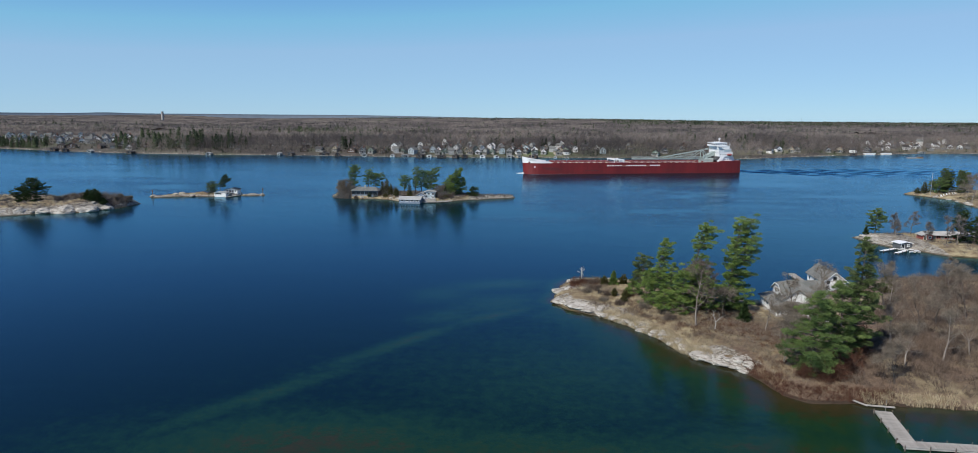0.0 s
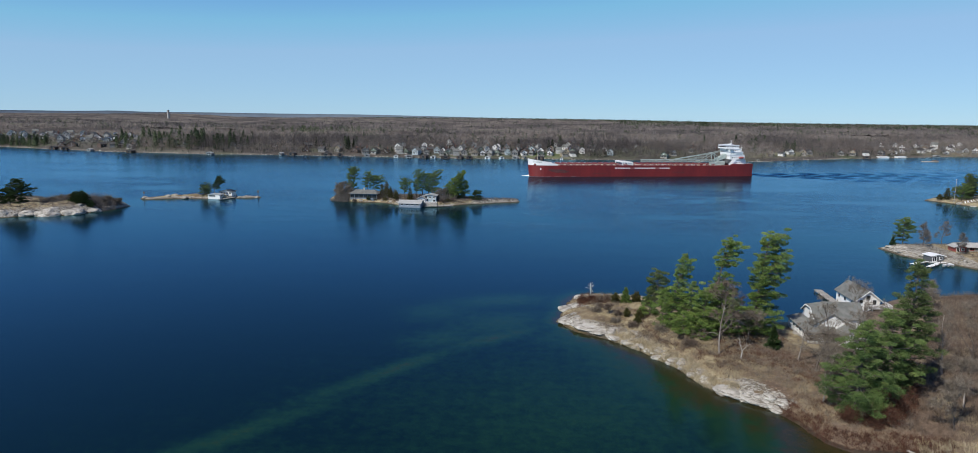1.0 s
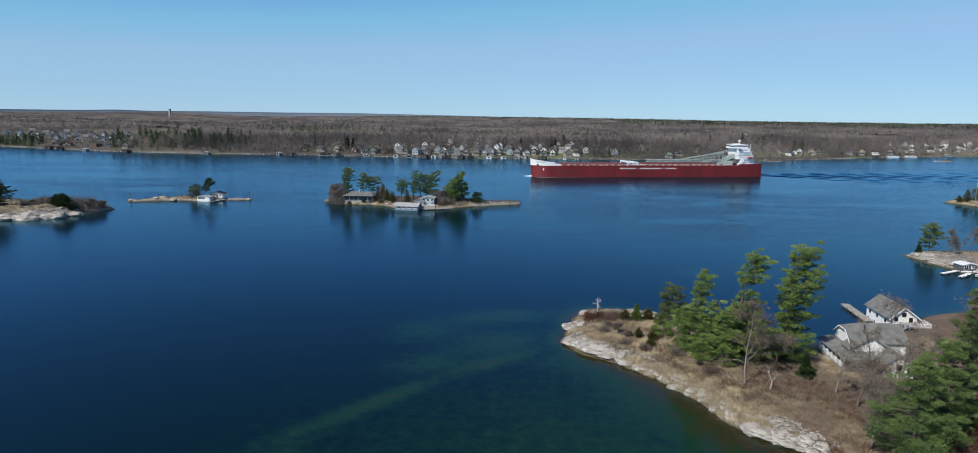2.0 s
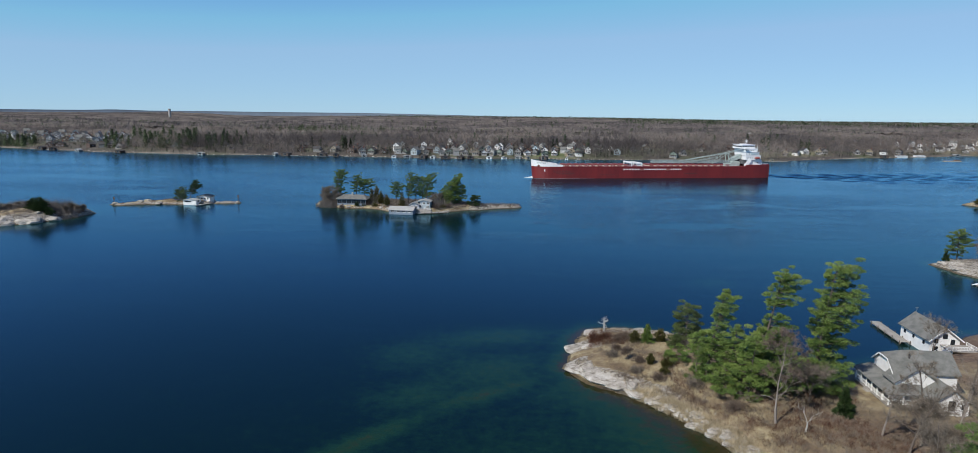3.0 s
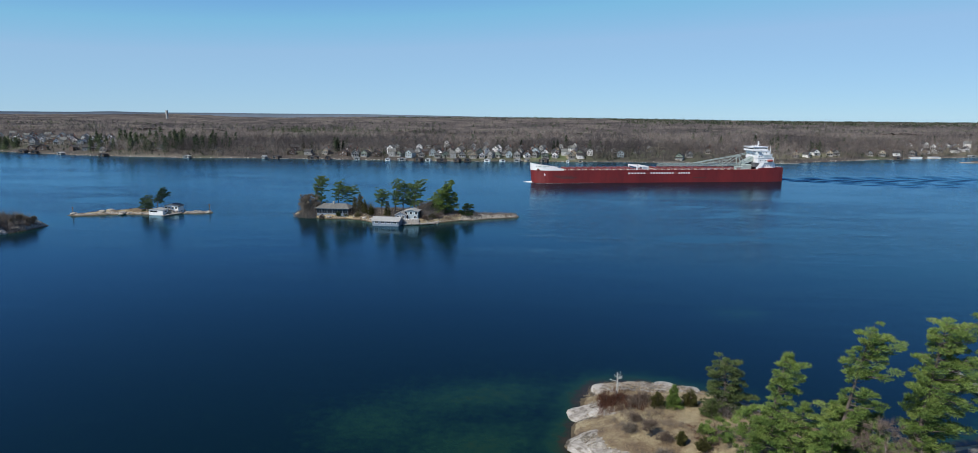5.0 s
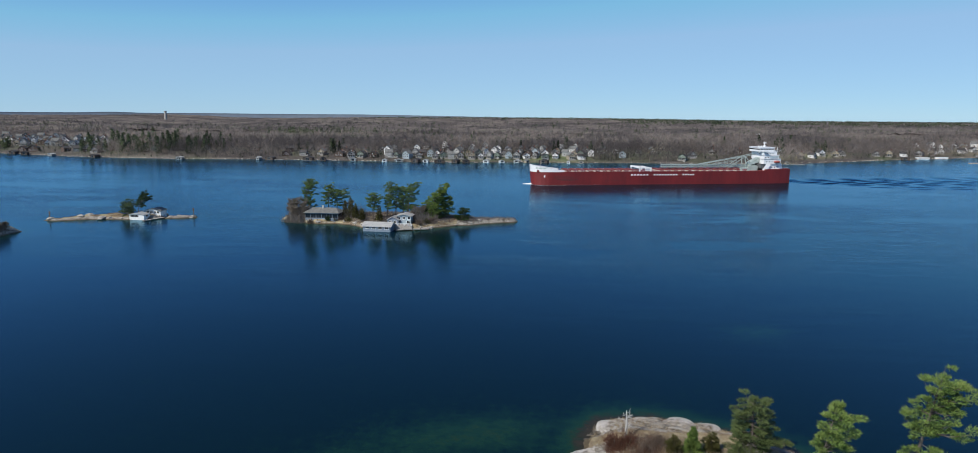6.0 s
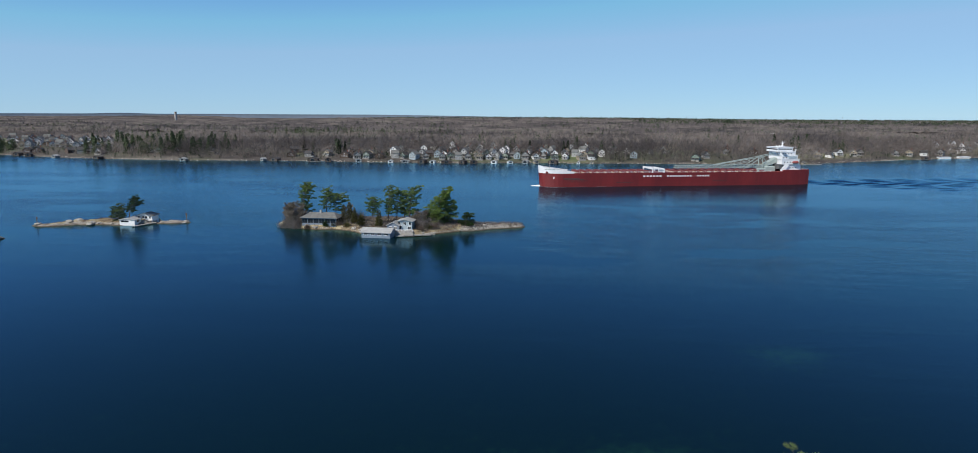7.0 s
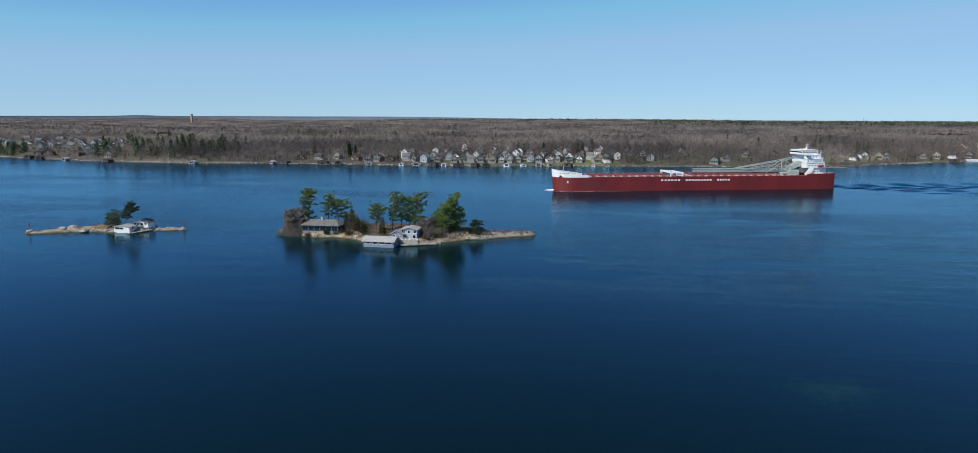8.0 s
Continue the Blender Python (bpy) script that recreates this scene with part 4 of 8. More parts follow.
def far_woods(name, label, x, d, height, material, seed, crowns, tall, blade, shape="round", clear=False):
    """Far woods as one piece: each tree a ragged spray of slips round a stem."""
    rng = np.random.default_rng(seed)
    if clear:
        ok = np.ones(len(x), dtype=bool)
        for hx, hd in HOUSE_PLACES:
            near = (np.abs(x - hx) < 7.0) & (d > hd - 30) & (d < hd + 7)
            ok &= ~(near & (rng.random(len(x)) < 0.55))
        ok &= ~((x < -610) & (d < 260) & (rng.random(len(x)) < 0.9))
        x, d = x[ok], d[ok]
    ok = cleared(x, d) < rng.uniform(0.35, 1.3, len(x))
    x, d = x[ok], d[ok]
    y = shore_y(x) + d
    z = mainland_height(x, y)
    H = height * rng.uniform(0.62, 1.25, len(x)) * (1 + 0.22 * fbm(x, y, 60, 2, 17))
    n = len(x)
    t = rng.random((n, crowns))
    az = rng.uniform(0, 2 * np.pi, (n, crowns))
    if shape == "round":
        rad = 0.30 * H[:, None] * np.sqrt(rng.random((n, crowns))) * np.sin(np.pi * np.clip(0.25 + 0.72 * t, 0, 1))
        hz = (0.16 + 0.74 * t) * H[:, None]
    else:
        rad = 0.30 * H[:, None] * (1 - t) ** 0.8 * np.sqrt(rng.random((n, crowns)))
        hz = (0.06 + 0.86 * t) * H[:, None]
    P = np.stack([x[:, None] + rad * np.cos(az), y[:, None] + rad * np.sin(az), z[:, None] + hz], -1).reshape(-1, 3)
    h = np.repeat(H, crowns)
    # slips lie like shingles on the crown, so that each crown is lit as one rounded mass
    out = np.stack([np.cos(az) * 0.7, np.sin(az) * 0.7, 0.35 + 0.8 * t], -1).reshape(-1, 3) + rng.normal(0, 0.2, (n * crowns, 3))
    if shape == "round":
        # branches fan upwards and outwards from the stem
        D = rng.normal(0, 0.42, (n * crowns, 3)) + np.array([[0, 0, 1.15]])
        D[:, :2] += 0.55 * out[:, :2]
    else:
        D = rng.normal(0, 1.0, (n * crowns, 3)) + np.array([[0, 0, 0.5]])
        D -= out * (np.sum(D * out, 1) / np.sum(out * out, 1))[:, None] * 0.85
    v, f = blades(P, D, h * tall * rng.uniform(0.7, 1.3, len(P)), h * blade, rng, out)
    patch = np.clip(0.5 + 1.2 * fbm(x, y, 110, 3, 21), 0, 1)
    tone = np.repeat(np.clip(np.repeat(patch * 0.9 - 0.25 + rng.random(n) * 0.65, crowns) + rng.normal(0, 0.05, n * crowns), 0, 1), 3)
    stem_v, stem_f = blades(np.column_stack([x, y, z - 0.5]), np.column_stack([rng.normal(0, 0.04, n), rng.normal(0, 0.04, n), np.ones(n)]), H * 0.85, H * 0.022, rng)
    v2 = np.concatenate([v, stem_v])
    f2 = np.concatenate([f, stem_f + len(v)])
    tone = np.concatenate([tone, np.full(len(stem_v), 0.85)])
    me = quick_mesh(name, v2, f2, material, {"tone": tone})
    return tagged(new(name, me), label, "woods", kind="stuff")


# ---- the bulk carrier ----
SHIP_BOW, SHIP_STERN = Vector((-16.5, 650.0, 0)), Vector((201.0, 702.0, 0))
ship_dir = (SHIP_STERN - SHIP_BOW).normalized()
SHIP_POSE = Matrix.Translation(SHIP_BOW) @ Matrix.Rotation(math.atan2(ship_dir.y, ship_dir.x), 4, "Z")
LOA = 224.0


def half_beam(s):
    bow = 11.9 * math.sqrt(max(0.0, 1 - (1 - min(s / 17.0, 1.0)) ** 2))
    aft = 11.9 * (1 - 0.22 * max(0.0, (s - 205) / 19.0) ** 2)
    return min(max(bow, 0.12), aft)


def deck_z(s):
    if s < 199:
        return 10.6
    return 10.6 + 1.5 * min(1.0, (s - 199) / 2.0)


def build_ship():
    ship = thing("cargo_ship", "long red bulk carrier with white bow and aft superstructure", "ship", SHIP_POSE)
    stations = [0, 0.4, 1.2, 2.5, 4.5, 7, 10, 13, 17, 25, 40, 80, 120, 160, 198.9, 199, 201, 204, 208, 214, 219, 222.5, LOA]
    g = Geo()
    for side in (-1, 1):
        rings = []
        for s in stations:
            b, d = half_beam(s), deck_z(s)
            rake = 1.3 * max(0.0, 1 - s / 10)
            rings.append([(s + rake * (1 - z / d) * 0.8, side * b * (0.97 if z < 0 else 1.0), z) for z in (-4.0, 0.0, 2.0, d * 0.6, d)])
        g.loft(rings if side > 0 else [r[::-1] for r in rings], close=False)
    # transom
    b, d = half_beam(LOA), deck_z(LOA)
    g.add([(LOA, -b, -4), (LOA, b, -4), (LOA, b, d), (LOA, -b, d)], [(0, 1, 2, 3)])
    hull = part("hull", g, HULL_RED, ship, "glossy red hull with faint scuffs")
    for a, c, z0, z1 in ((18, 34, 5.6, 6.0), (20, 37, 4.6, 4.9), (17, 30, 6.6, 6.85), (60, 74, 3.1, 3.3), (140, 152, 4.0, 4.2), (23, 35, 3.8, 4.05)):
        part("scuff", Geo().box(a, -11.93, z0, c, -11.902, z1), DARK_SHINGLE, hull)
    # deck plating
    g = Geo()
    for a, c in zip(stations[:-1], stations[1:]):
        ba, bc, za, zc = half_beam(a), half_beam(c), deck_z(a) - 0.15, deck_z(c) - 0.15
        g.add([(a, -ba, za), (c, -bc, zc), (c, bc, zc), (a, ba, za)], [(0, 1, 2, 3)])
    part("deck", g, DECK_RED, ship)
    # white bulwark round the bow, falling aft
    g = Geo()
    for side in (-1, 1):
        outer, inner = [], []
        for s in (0, 0.4, 1.2, 2.5, 4.5, 7, 10, 13, 17, 21, 26):
            b = half_beam(s)
            top = 16.4 - 4.6 * (s / 26) ** 0.75
            low = 10.5 + 0.0 * s
            flare = 0.5 * max(0, 1 - s / 20)
            outer.append([(s - flare * 0.8, side * (b + flare + 0.03), top), (s, side * (b + 0.03), low), (s + 0.3, side * max(b - 0.3, 0.05), low), (s + 0.3, side * max(b + flare - 0.3, 0.05), top)])
        g.loft(outer if side < 0 else [r[::-1] for r in outer])
    part("bow_bulwark", g, SHIP_WHITE, ship, "white painted bow bulwark")
    g = Geo().box(4, -9, 10.5, 20, 9, 12.0, 0.3)
    part("forecastle_deck", g, DECK_RED, ship)
    g = Geo().tube((9, 0, 11.9), (9, 0, 20.5), 0.25, 0.12, 8).beam((9, -1.6, 17.5), (9, 1.6, 17.5), 0.15).beam((8.6, 0, 15), (11, 0, 12), 0.12)
    part("foremast", g, FUNNEL_TAN, ship)
    for s in (6, 14):
        for side in (-1, 1):
            part("windlass", Geo().box(s, side * 3 - 1, 11.9, s + 2.2, side * 3 + 1, 13.2, 0.25), BOOM_GREY, ship)
    part("bulb", Geo().tube((-6.0, 0, -0.55), (2.5, 0, -0.9), 0.75, 1.9, 12), SHIP_WHITE, ship)
    # hatches
    cover_mesh = Geo().box(-1.9, -8.6, 0, 1.9, 8.6, 1.5, 0.2).mesh("hatch_cover", DECK_RED)
    stiff_mesh = Geo().box(-2.02, -0.08, 0.2, 2.02, 0.08, 1.42).mesh("stiffener", DECK_RED)
    rim_mesh = Geo().box(-2.1, -9.0, -0.3, -1.95, 9.0, 0.5).mesh("coaming", FUNNEL_TAN)
    s = 30.5
    while s < 187:
        if not (88 < s < 104):
            c = part("hatch_cover", cover_mesh, None, ship)
            c.location = (s, 0, 10.7)
            for dx in (0.0, 4.05):
                part("coaming", rim_mesh, None, c).location = (dx, 0, 0)
            for i in range(-4, 5):
                part("stiffener", stiff_mesh, None, c).location = (0, i * 2, 0)
        s += 6.1
    # side rails
    post = Geo().beam((0, 0, 0), (0, 0, 1.1), 0.09).mesh("rail_post", SHIP_WHITE)
    for side in (-1, 1):
        g = Geo()
        for h in (0.55, 1.1):
            g.beam((27, side * 11.6, 10.6 + h), (190, side * 11.6, 10.6 + h), 0.07)
        rail = part("side_rail", g, SHIP_WHITE, ship)
        for i in range(55):
            p = part("rail_post", post, None, rail)
            p.location = (27 + i * 3, side * 11.6, 10.5)
    # travelling hatch crane
    g = Geo()
    for s in (90.0, 99.5):
        for side in (-1, 1):
            g.box(s - 0.45, side * 10.2 - 0.4, 10.5, s + 0.45, side * 10.2 + 0.4, 13.3)
    g.box(89.5, -10.8, 13.1, 90.5, 10.8, 14.3).box(99.0, -10.8, 12.6, 100.0, 10.8, 13.7)
    for side in (-10.3, 10.3):
        g.beam((90, side, 13.8), (99.5, side, 13.2), 0.7, 0.8)
    g.box(95.5, -9.8, 11.2, 98.9, -7.5, 13.0, 0.2)
    part("hatch_crane", g, SHIP_WHITE, ship, "white gantry hatch crane")
    # unloading boom and its truss
    g = Geo()
    for side in (-1.7, 1.7):
        for z in (13.4, 15.6):
            g.beam((112, side, z), (196, side, z), 0.36)
        for i in range(28):
            a = 112 + i * 3
            g.beam((a, side, 13.4), (a + 3, side, 15.6), 0.2).beam((a + 3, side, 13.4), (a + 3, side, 15.6), 0.18)
    for i in range(29):
        g.beam((112 + i * 3, -1.7, 15.6), (112 + i * 3, 1.7, 15.6), 0.18)
    g.box(112, -1.4, 13.8, 196, 1.4, 14.2)
    part("unloading_boom", g, BOOM_GREY, ship, "grey-green lattice unloading boom")
    g = Geo()
    for side in (-3.2, 3.2):
        g.beam((146, side * 0.5, 15.8), (186, side, 22.4), 0.5).beam((186, side, 22.4), (196, side, 24.5), 0.5).beam((186, side, 22.4), (192, side, 15.5), 0.45)
        g.beam((168, side, 11), (186, side, 22.2), 0.4).beam((186, side, 22.2), (187, side, 10.6), 0.45)
        g.beam((152, side * 0.6, 14.5), (178, side, 18.8), 0.3)
    for s, z in ((154, 17.1), (162, 18.4), (170, 19.8), (178, 21.1), (186, 22.4)):
        g.beam((s, -3.0, z), (s, 3.0, z), 0.3)
        g.beam((s, -2.8, z), (s + 1, -2.8, 13.5), 0.22).beam((s, 2.8, z), (s + 1, 2.8, 13.5), 0.22)
    part("boom_frame", g, BOOM_GREY, ship)
    part("conveyor_housing", Geo().add([(190, -3, 14.5), (190, 3, 14.5), (190, 3, 17), (190, -3, 17), (199, -3, 17.5), (199, 3, 17.5), (199, 3, 21.5), (199, -3, 21.5)],
                                       [(0, 1, 2, 3), (7, 6, 5, 4), (0, 4, 5, 1), (1, 5, 6, 2), (2, 6, 7, 3), (3, 7, 4, 0)]), BOOM_GREY, ship)
    part("boom_pedestal", Geo().box(188, -4.5, 10.5, 197, 4.5, 14.6, 0.5), BOOM_GREY, ship)
    part("machinery_box", Geo().box(180, -8.5, 10.5, 187, -5.5, 13.2, 0.3), BOOM_GREY, ship)
    part("winch", Geo().tube((176, -8.0, 11.4), (176, -5.0, 11.4), 0.9, 0.9, 12), BOOM_GREY, ship)
    # superstructure: a deckhouse set back under an overhanging block, wheelhouse on top
    tiers = [("deckhouse", 201.5, 215.0, 8.8, 10.5, 16.4, 0.1), ("accommodation_block", 199.5, 214.5, 9.8, 16.4, 20.4, 0.3), ("officers_block", 199.0, 212.5, 10.2, 20.4, 23.6, 0.3), ("upper_block", 198.4, 210.8, 9.4, 23.6, 26.6, 0.3)]
    for name, a, c, w, z0, z1, edge in tiers:
        ob = part(name, Geo().box(a, -w, z0, c, w, z1, 0.2), SHIP_WHITE, ship)
        part("deck_edge", Geo().box(a - edge, -w - edge, z1 - 0.1, c + edge, w + edge, z1 + 0.1), SHIP_WHITE, ob)
        g = Geo().beam((a, -w - edge, z1 + 1.0), (c, -w - edge, z1 + 1.0), 0.07).beam((a, -w - edge, z1 + 0.55), (c, -w - edge, z1 + 0.55), 0.05)
        for i in range(10):
            k = a + i * (c - a) / 9
            g.beam((k, -w - edge, z1), (k, -w - edge, z1 + 1.0), 0.06)
        part("deck_rail", g, SHIP_WHITE, ob)
    # dark box as shade under the block's forward face, broad white stay in front
    part("recess", Geo().box(197.6, -9.0, 12.6, 201.48, 9.0, 16.3), SLATE_SIDING, ship, "dark box standing in for the shaded hollow under the accommodation block")
    part("slanted_stay", Geo().beam((199.5, -9.5, 10.6), (204.5, -9.9, 16.6), 0.4, 3.2), SHIP_WHITE, ship)
    part("slanted_stay", Geo().beam((199.5, 9.5, 10.6), (204.5, 9.9, 16.6), 0.4, 3.2), SHIP_WHITE, ship)
    for z, a, w, n in ((17.8, 201.4, 9.8, 5), (21.5, 200.0, 10.2, 2), (24.6, 199.6, 9.4, 4), (13.2, 207.0, 8.8, 3)):
        for i in range(n):
            part("porthole_window", Geo().box(a + i * 2.4, -w - 0.06, z, a + 0.8 + i * 2.4, -w + 0.02, z + 0.85), GLASS, ship)
    # flat panel whose blue-grey paints the shade of a recessed side gallery
    part("gallery", Geo().box(204.5, -10.28, 21.0, 211.8, -10.21, 22.9), BLUE_SIDING, ship, "flat blue-grey panel painted as a shaded side gallery")
    bridge = part("wheelhouse", Geo().box(195.8, -8.5, 26.7, 208.8, 8.5, 30.0, 0.5), SHIP_WHITE, ship)
    part("wheelhouse_window", Geo().box(195.70, -8.2, 28.2, 195.79, 8.2, 29.1), GLASS, bridge)
    for i in range(5):
        part("wheelhouse_window", Geo().box(196.4 + i * 2.45, -8.58, 28.3, 198.2 + i * 2.45, -8.51, 29.1), GLASS, bridge)
    part("roof_edge", Geo().box(195.4, -8.9, 30.0, 209.2, 8.9, 30.3), SHIP_WHITE, bridge)
    part("bridge_bracket", Geo().beam((196.0, -5.0, 26.7), (198.4, -5.0, 24.2), 0.6).beam((196.0, 5.0, 26.7), (198.4, 5.0, 24.2), 0.6), SHIP_WHITE, bridge)
    for side in (-1, 1):
        g = Geo().box(198.0, min(side * 8.6, side * 12.4), 26.4, 201.5, max(side * 8.6, side * 12.4), 26.7)
        g.box(198.0, side * 12.3 - 0.1, 26.6, 201.5, side * 12.3 + 0.1, 27.8)
        part("bridge_wing", g, SHIP_WHITE, ship)
    g = Geo().tube((204.5, 0, 29.8), (204.5, 0, 35.0), 0.4, 0.16, 8).beam((204.5, -2.4, 33.0), (204.5, 2.4, 33.0), 0.22).beam((202.8, 0, 34.0), (206.2, 0, 34.0), 0.25).beam((203, 0, 31.5), (206, 0, 31.5), 0.3)
    part("radar_mast", g, SHIP_WHITE, ship)
    for s in (197.5, 200.0, 202.0):
        part("radome", Geo().tube((s, -3, 30.2), (s, -3, 31.6), 0.7, 0.4, 10), SHIP_WHITE, ship)
    funnel = part("funnel", Geo().add([(211.0, -3.2, 20.0), (215.4, -3.2, 20.0), (215.4, 3.2, 20.0), (211.0, 3.2, 20.0), (211.9, -2.6, 27.2), (214.8, -2.6, 26.4), (214.8, 2.6, 26.4), (211.9, 2.6, 27.2)], [(3, 2, 1, 0), (4, 5, 6, 7), (0, 1, 5, 4), (1, 2, 6, 5), (2, 3, 7, 6), (3, 0, 4, 7)]), FUNNEL_TAN, ship)
    part("funnel_cap", Geo().box(212.0, -2.4, 26.4, 214.7, 2.4, 27.5), SLATE_SIDING, funnel)
    part("engine_casing", Geo().box(215.01, -8.0, 12.0, 217.0, 8.0, 16.0, 0.4), SHIP_WHITE, ship)
    part("aft_mast", Geo().tube((213.8, -4.5, 20.4), (213.8, -4.5, 30.5), 0.28, 0.12, 8).beam((212.8, -4.5, 28.0), (214.8, -4.5, 28.0), 0.2), SHIP_WHITE, ship)
    for side in (-1, 1):
        part("lifeboat", Geo().loft([[(207.5 + a * 6.0, side * 11.0 + 1.0 * k * math.cos(t), 18.2 + 1.1 * k * math.sin(t)) for t in np.linspace(0, 2 * math.pi, 9)[:-1]] for a, k in ((0, 0.15), (0.2, 0.9), (0.5, 1), (0.8, 0.9), (1, 0.15))]), RED_PAINT, ship)
    g = Geo()
    for side in (-1, 1):
        for i in range(10):
            g.beam((203 + i * 2.1, side * (half_beam(203 + i * 2.1) - 0.3), 12.0), (203 + i * 2.1, side * (half_beam(203 + i * 2.1) - 0.3), 13.1), 0.1)
        g.beam((202, side * 11.6, 13.1), (222, side * 9.6, 13.1), 0.1)
    part("stern_rail", g, SHIP_WHITE, ship)
    # white marks on the side
    # plain bars in three runs stand for the owner's lettering
    for first, pitch, count in ((82.0, 2.66, 6), (101.5, 2.38, 9), (126.5, 2.2, 5)):
        for i in range(count):
            s = first + i * pitch
            part("side_mark", Geo().box(s, -11.96, 7.4, s + pitch * 0.6, -11.905, 8.6), SHIP_WHITE, hull)
    for i in range(8):
        s = 3.4 + i * 0.95
        b = half_beam(s) + 0.55 * max(0, 1 - s / 20)
        b2 = half_beam(s + 0.6) + 0.55 * max(0, 1 - (s + 0.6) / 20)
        g = Geo().add([(s, -b - 0.14, 13.2), (s + 0.6, -b2 - 0.14, 13.2), (s + 0.6, -b2 - 0.14, 14.1), (s, -b - 0.14, 14.1)], [(0, 1, 2, 3)])
        part("bow_mark", g, BOOM_GREY, hull)
    part("anchor", Geo().box(9.4, -10.95, 6.2, 10.6, -10.6, 8.0, 0.1), SHIP_WHITE, hull)
    return ship


build_ship()


def foam():
    rng = np.random.default_rng(5)
    v, f = [], []
    for i in range(260):
        s = rng.random() ** 2 * 60
        off = -half_beam(max(s, 0.5)) - 0.2 - abs(rng.normal(0, 0.5 + s * 0.012))
        a = rng.uniform(0.5, 2.2) * (1 - s / 90)
        w = rng.uniform(0.1, 0.35)
        n = len(v)
        p = SHIP_POSE @ Vector((s - 4, off, 0.05 + 0.02 * rng.random()))
        d = ship_dir
        v += [tuple(p), tuple(p + d * a), tuple(p + d * a * 0.8 + Vector((0.18, -0.98, 0)) * w), tuple(p + d * a * 0.1 + Vector((0.18, -0.98, 0)) * w)]
        f.append((n, n + 1, n + 2, n + 3))
    tagged(new("bow_foam", quick_mesh("bow_foam", v, f, FOAM)), "thin white foam along a ship's waterline", "foam", kind="stuff")


foam()


# ---- buildings ----
def gable_wall(w, d, h, rise, base=-1.5):
    """Walls with gable ends facing -y and +y."""
    a, b = w / 2, d / 2
    v = []
    for y in (-b, b):
        v += [(-a, y, base), (a, y, base), (a, y, h), (0, y, h + rise), (-a, y, h)]
    return Geo().add(v, [(0, 1, 2, 3, 4), (9, 8, 7, 6, 5), (1, 6, 7, 2), (0, 4, 9, 5), (0, 5, 6, 1)])


def gable_roof(w, d, h, rise, over=0.6, thick=0.22):
    a, b = w / 2, d / 2 + over
    slope = rise / a
    g = Geo()
    for s in (-1, 1):
        e = s * (a + over)
        ze = h - slope * over
        ring = [(0.0, h + rise + 0.02), (e, ze + 0.02), (e, ze + thick), (0.0, h + rise + thick)]
        v = [(x, y, z) for y in (-b, b) for x, z in ring]
        g.add(v, [(0, 1, 2, 3), (7, 6, 5, 4)] + [(i, i + 4, (i + 1) % 4 + 4, (i + 1) % 4) for i in range(4)])
    return g


def window(parent, face, u, z, ww, wh, w, d, trim, door=False, plain_frame=False):
    """A framed pane on a wall; face S, N, E or W; u along the wall."""
    fr, t, e = Geo(), 0.14, 0.06
    if plain_frame:
        s = -1 if face in "SW" else 1
        half = (d if face in "SN" else w) / 2
        (a0, a1), (p0, p1) = sorted((s * (half + 0.003), s * (half + e))), sorted((s * (half + e + 0.002), s * (half + e + 0.02)))
        u0, u1 = u - ww / 2, u + ww / 2
        if face in "SN":
            fr, pane = Geo().box(u0 - t, a0, z - t, u1 + t, a1, z + wh + t), Geo().box(u0, p0, z, u1, p1, z + wh)
        else:
            fr, pane = Geo().box(a0, u0 - t, z - t, a1, u1 + t, z + wh + t), Geo().box(p0, u0, z, p1, u1, z + wh)
    elif face in "SN":
        s = -1 if face == "S" else 1
        y = s * d / 2
        y0, y1 = sorted((y + s * 0.003, y + s * e))
        for x0, x1, z0, z1 in ((u - ww / 2 - t, u + ww / 2 + t, z - t, z), (u - ww / 2 - t, u + ww / 2 + t, z + wh, z + wh + t), (u - ww / 2 - t, u - ww / 2, z, z + wh), (u + ww / 2, u + ww / 2 + t, z, z + wh), (u - 0.04, u + 0.04, z, z + wh)):
            fr.box(x0, y0, z0, x1, y1, z1)
        p0, p1 = sorted((y + s * 0.004, y + s * 0.03))
        pane = Geo().box(u - ww / 2, p0, z, u + ww / 2, p1, z + wh)
    else:
        s = -1 if face == "W" else 1
        x = s * w / 2
        x0, x1 = sorted((x + s * 0.003, x + s * e))
        for y0, y1, z0, z1 in ((u - ww / 2 - t, u + ww / 2 + t, z - t, z), (u - ww / 2 - t, u + ww / 2 + t, z + wh, z + wh + t), (u - ww / 2 - t, u - ww / 2, z, z + wh), (u + ww / 2, u + ww / 2 + t, z, z + wh), (u - 0.04, u + 0.04, z, z + wh)):
            fr.box(x0, y0, z0, x1, y1, z1)
        p0, p1 = sorted((x + s * 0.004, x + s * 0.03))
        pane = Geo().box(p0, u - ww / 2, z, p1, u + ww / 2, z + wh)
    ob = part("door" if door else "window", fr, trim, parent)
    part("pane", pane, GLASS, ob)
    return ob


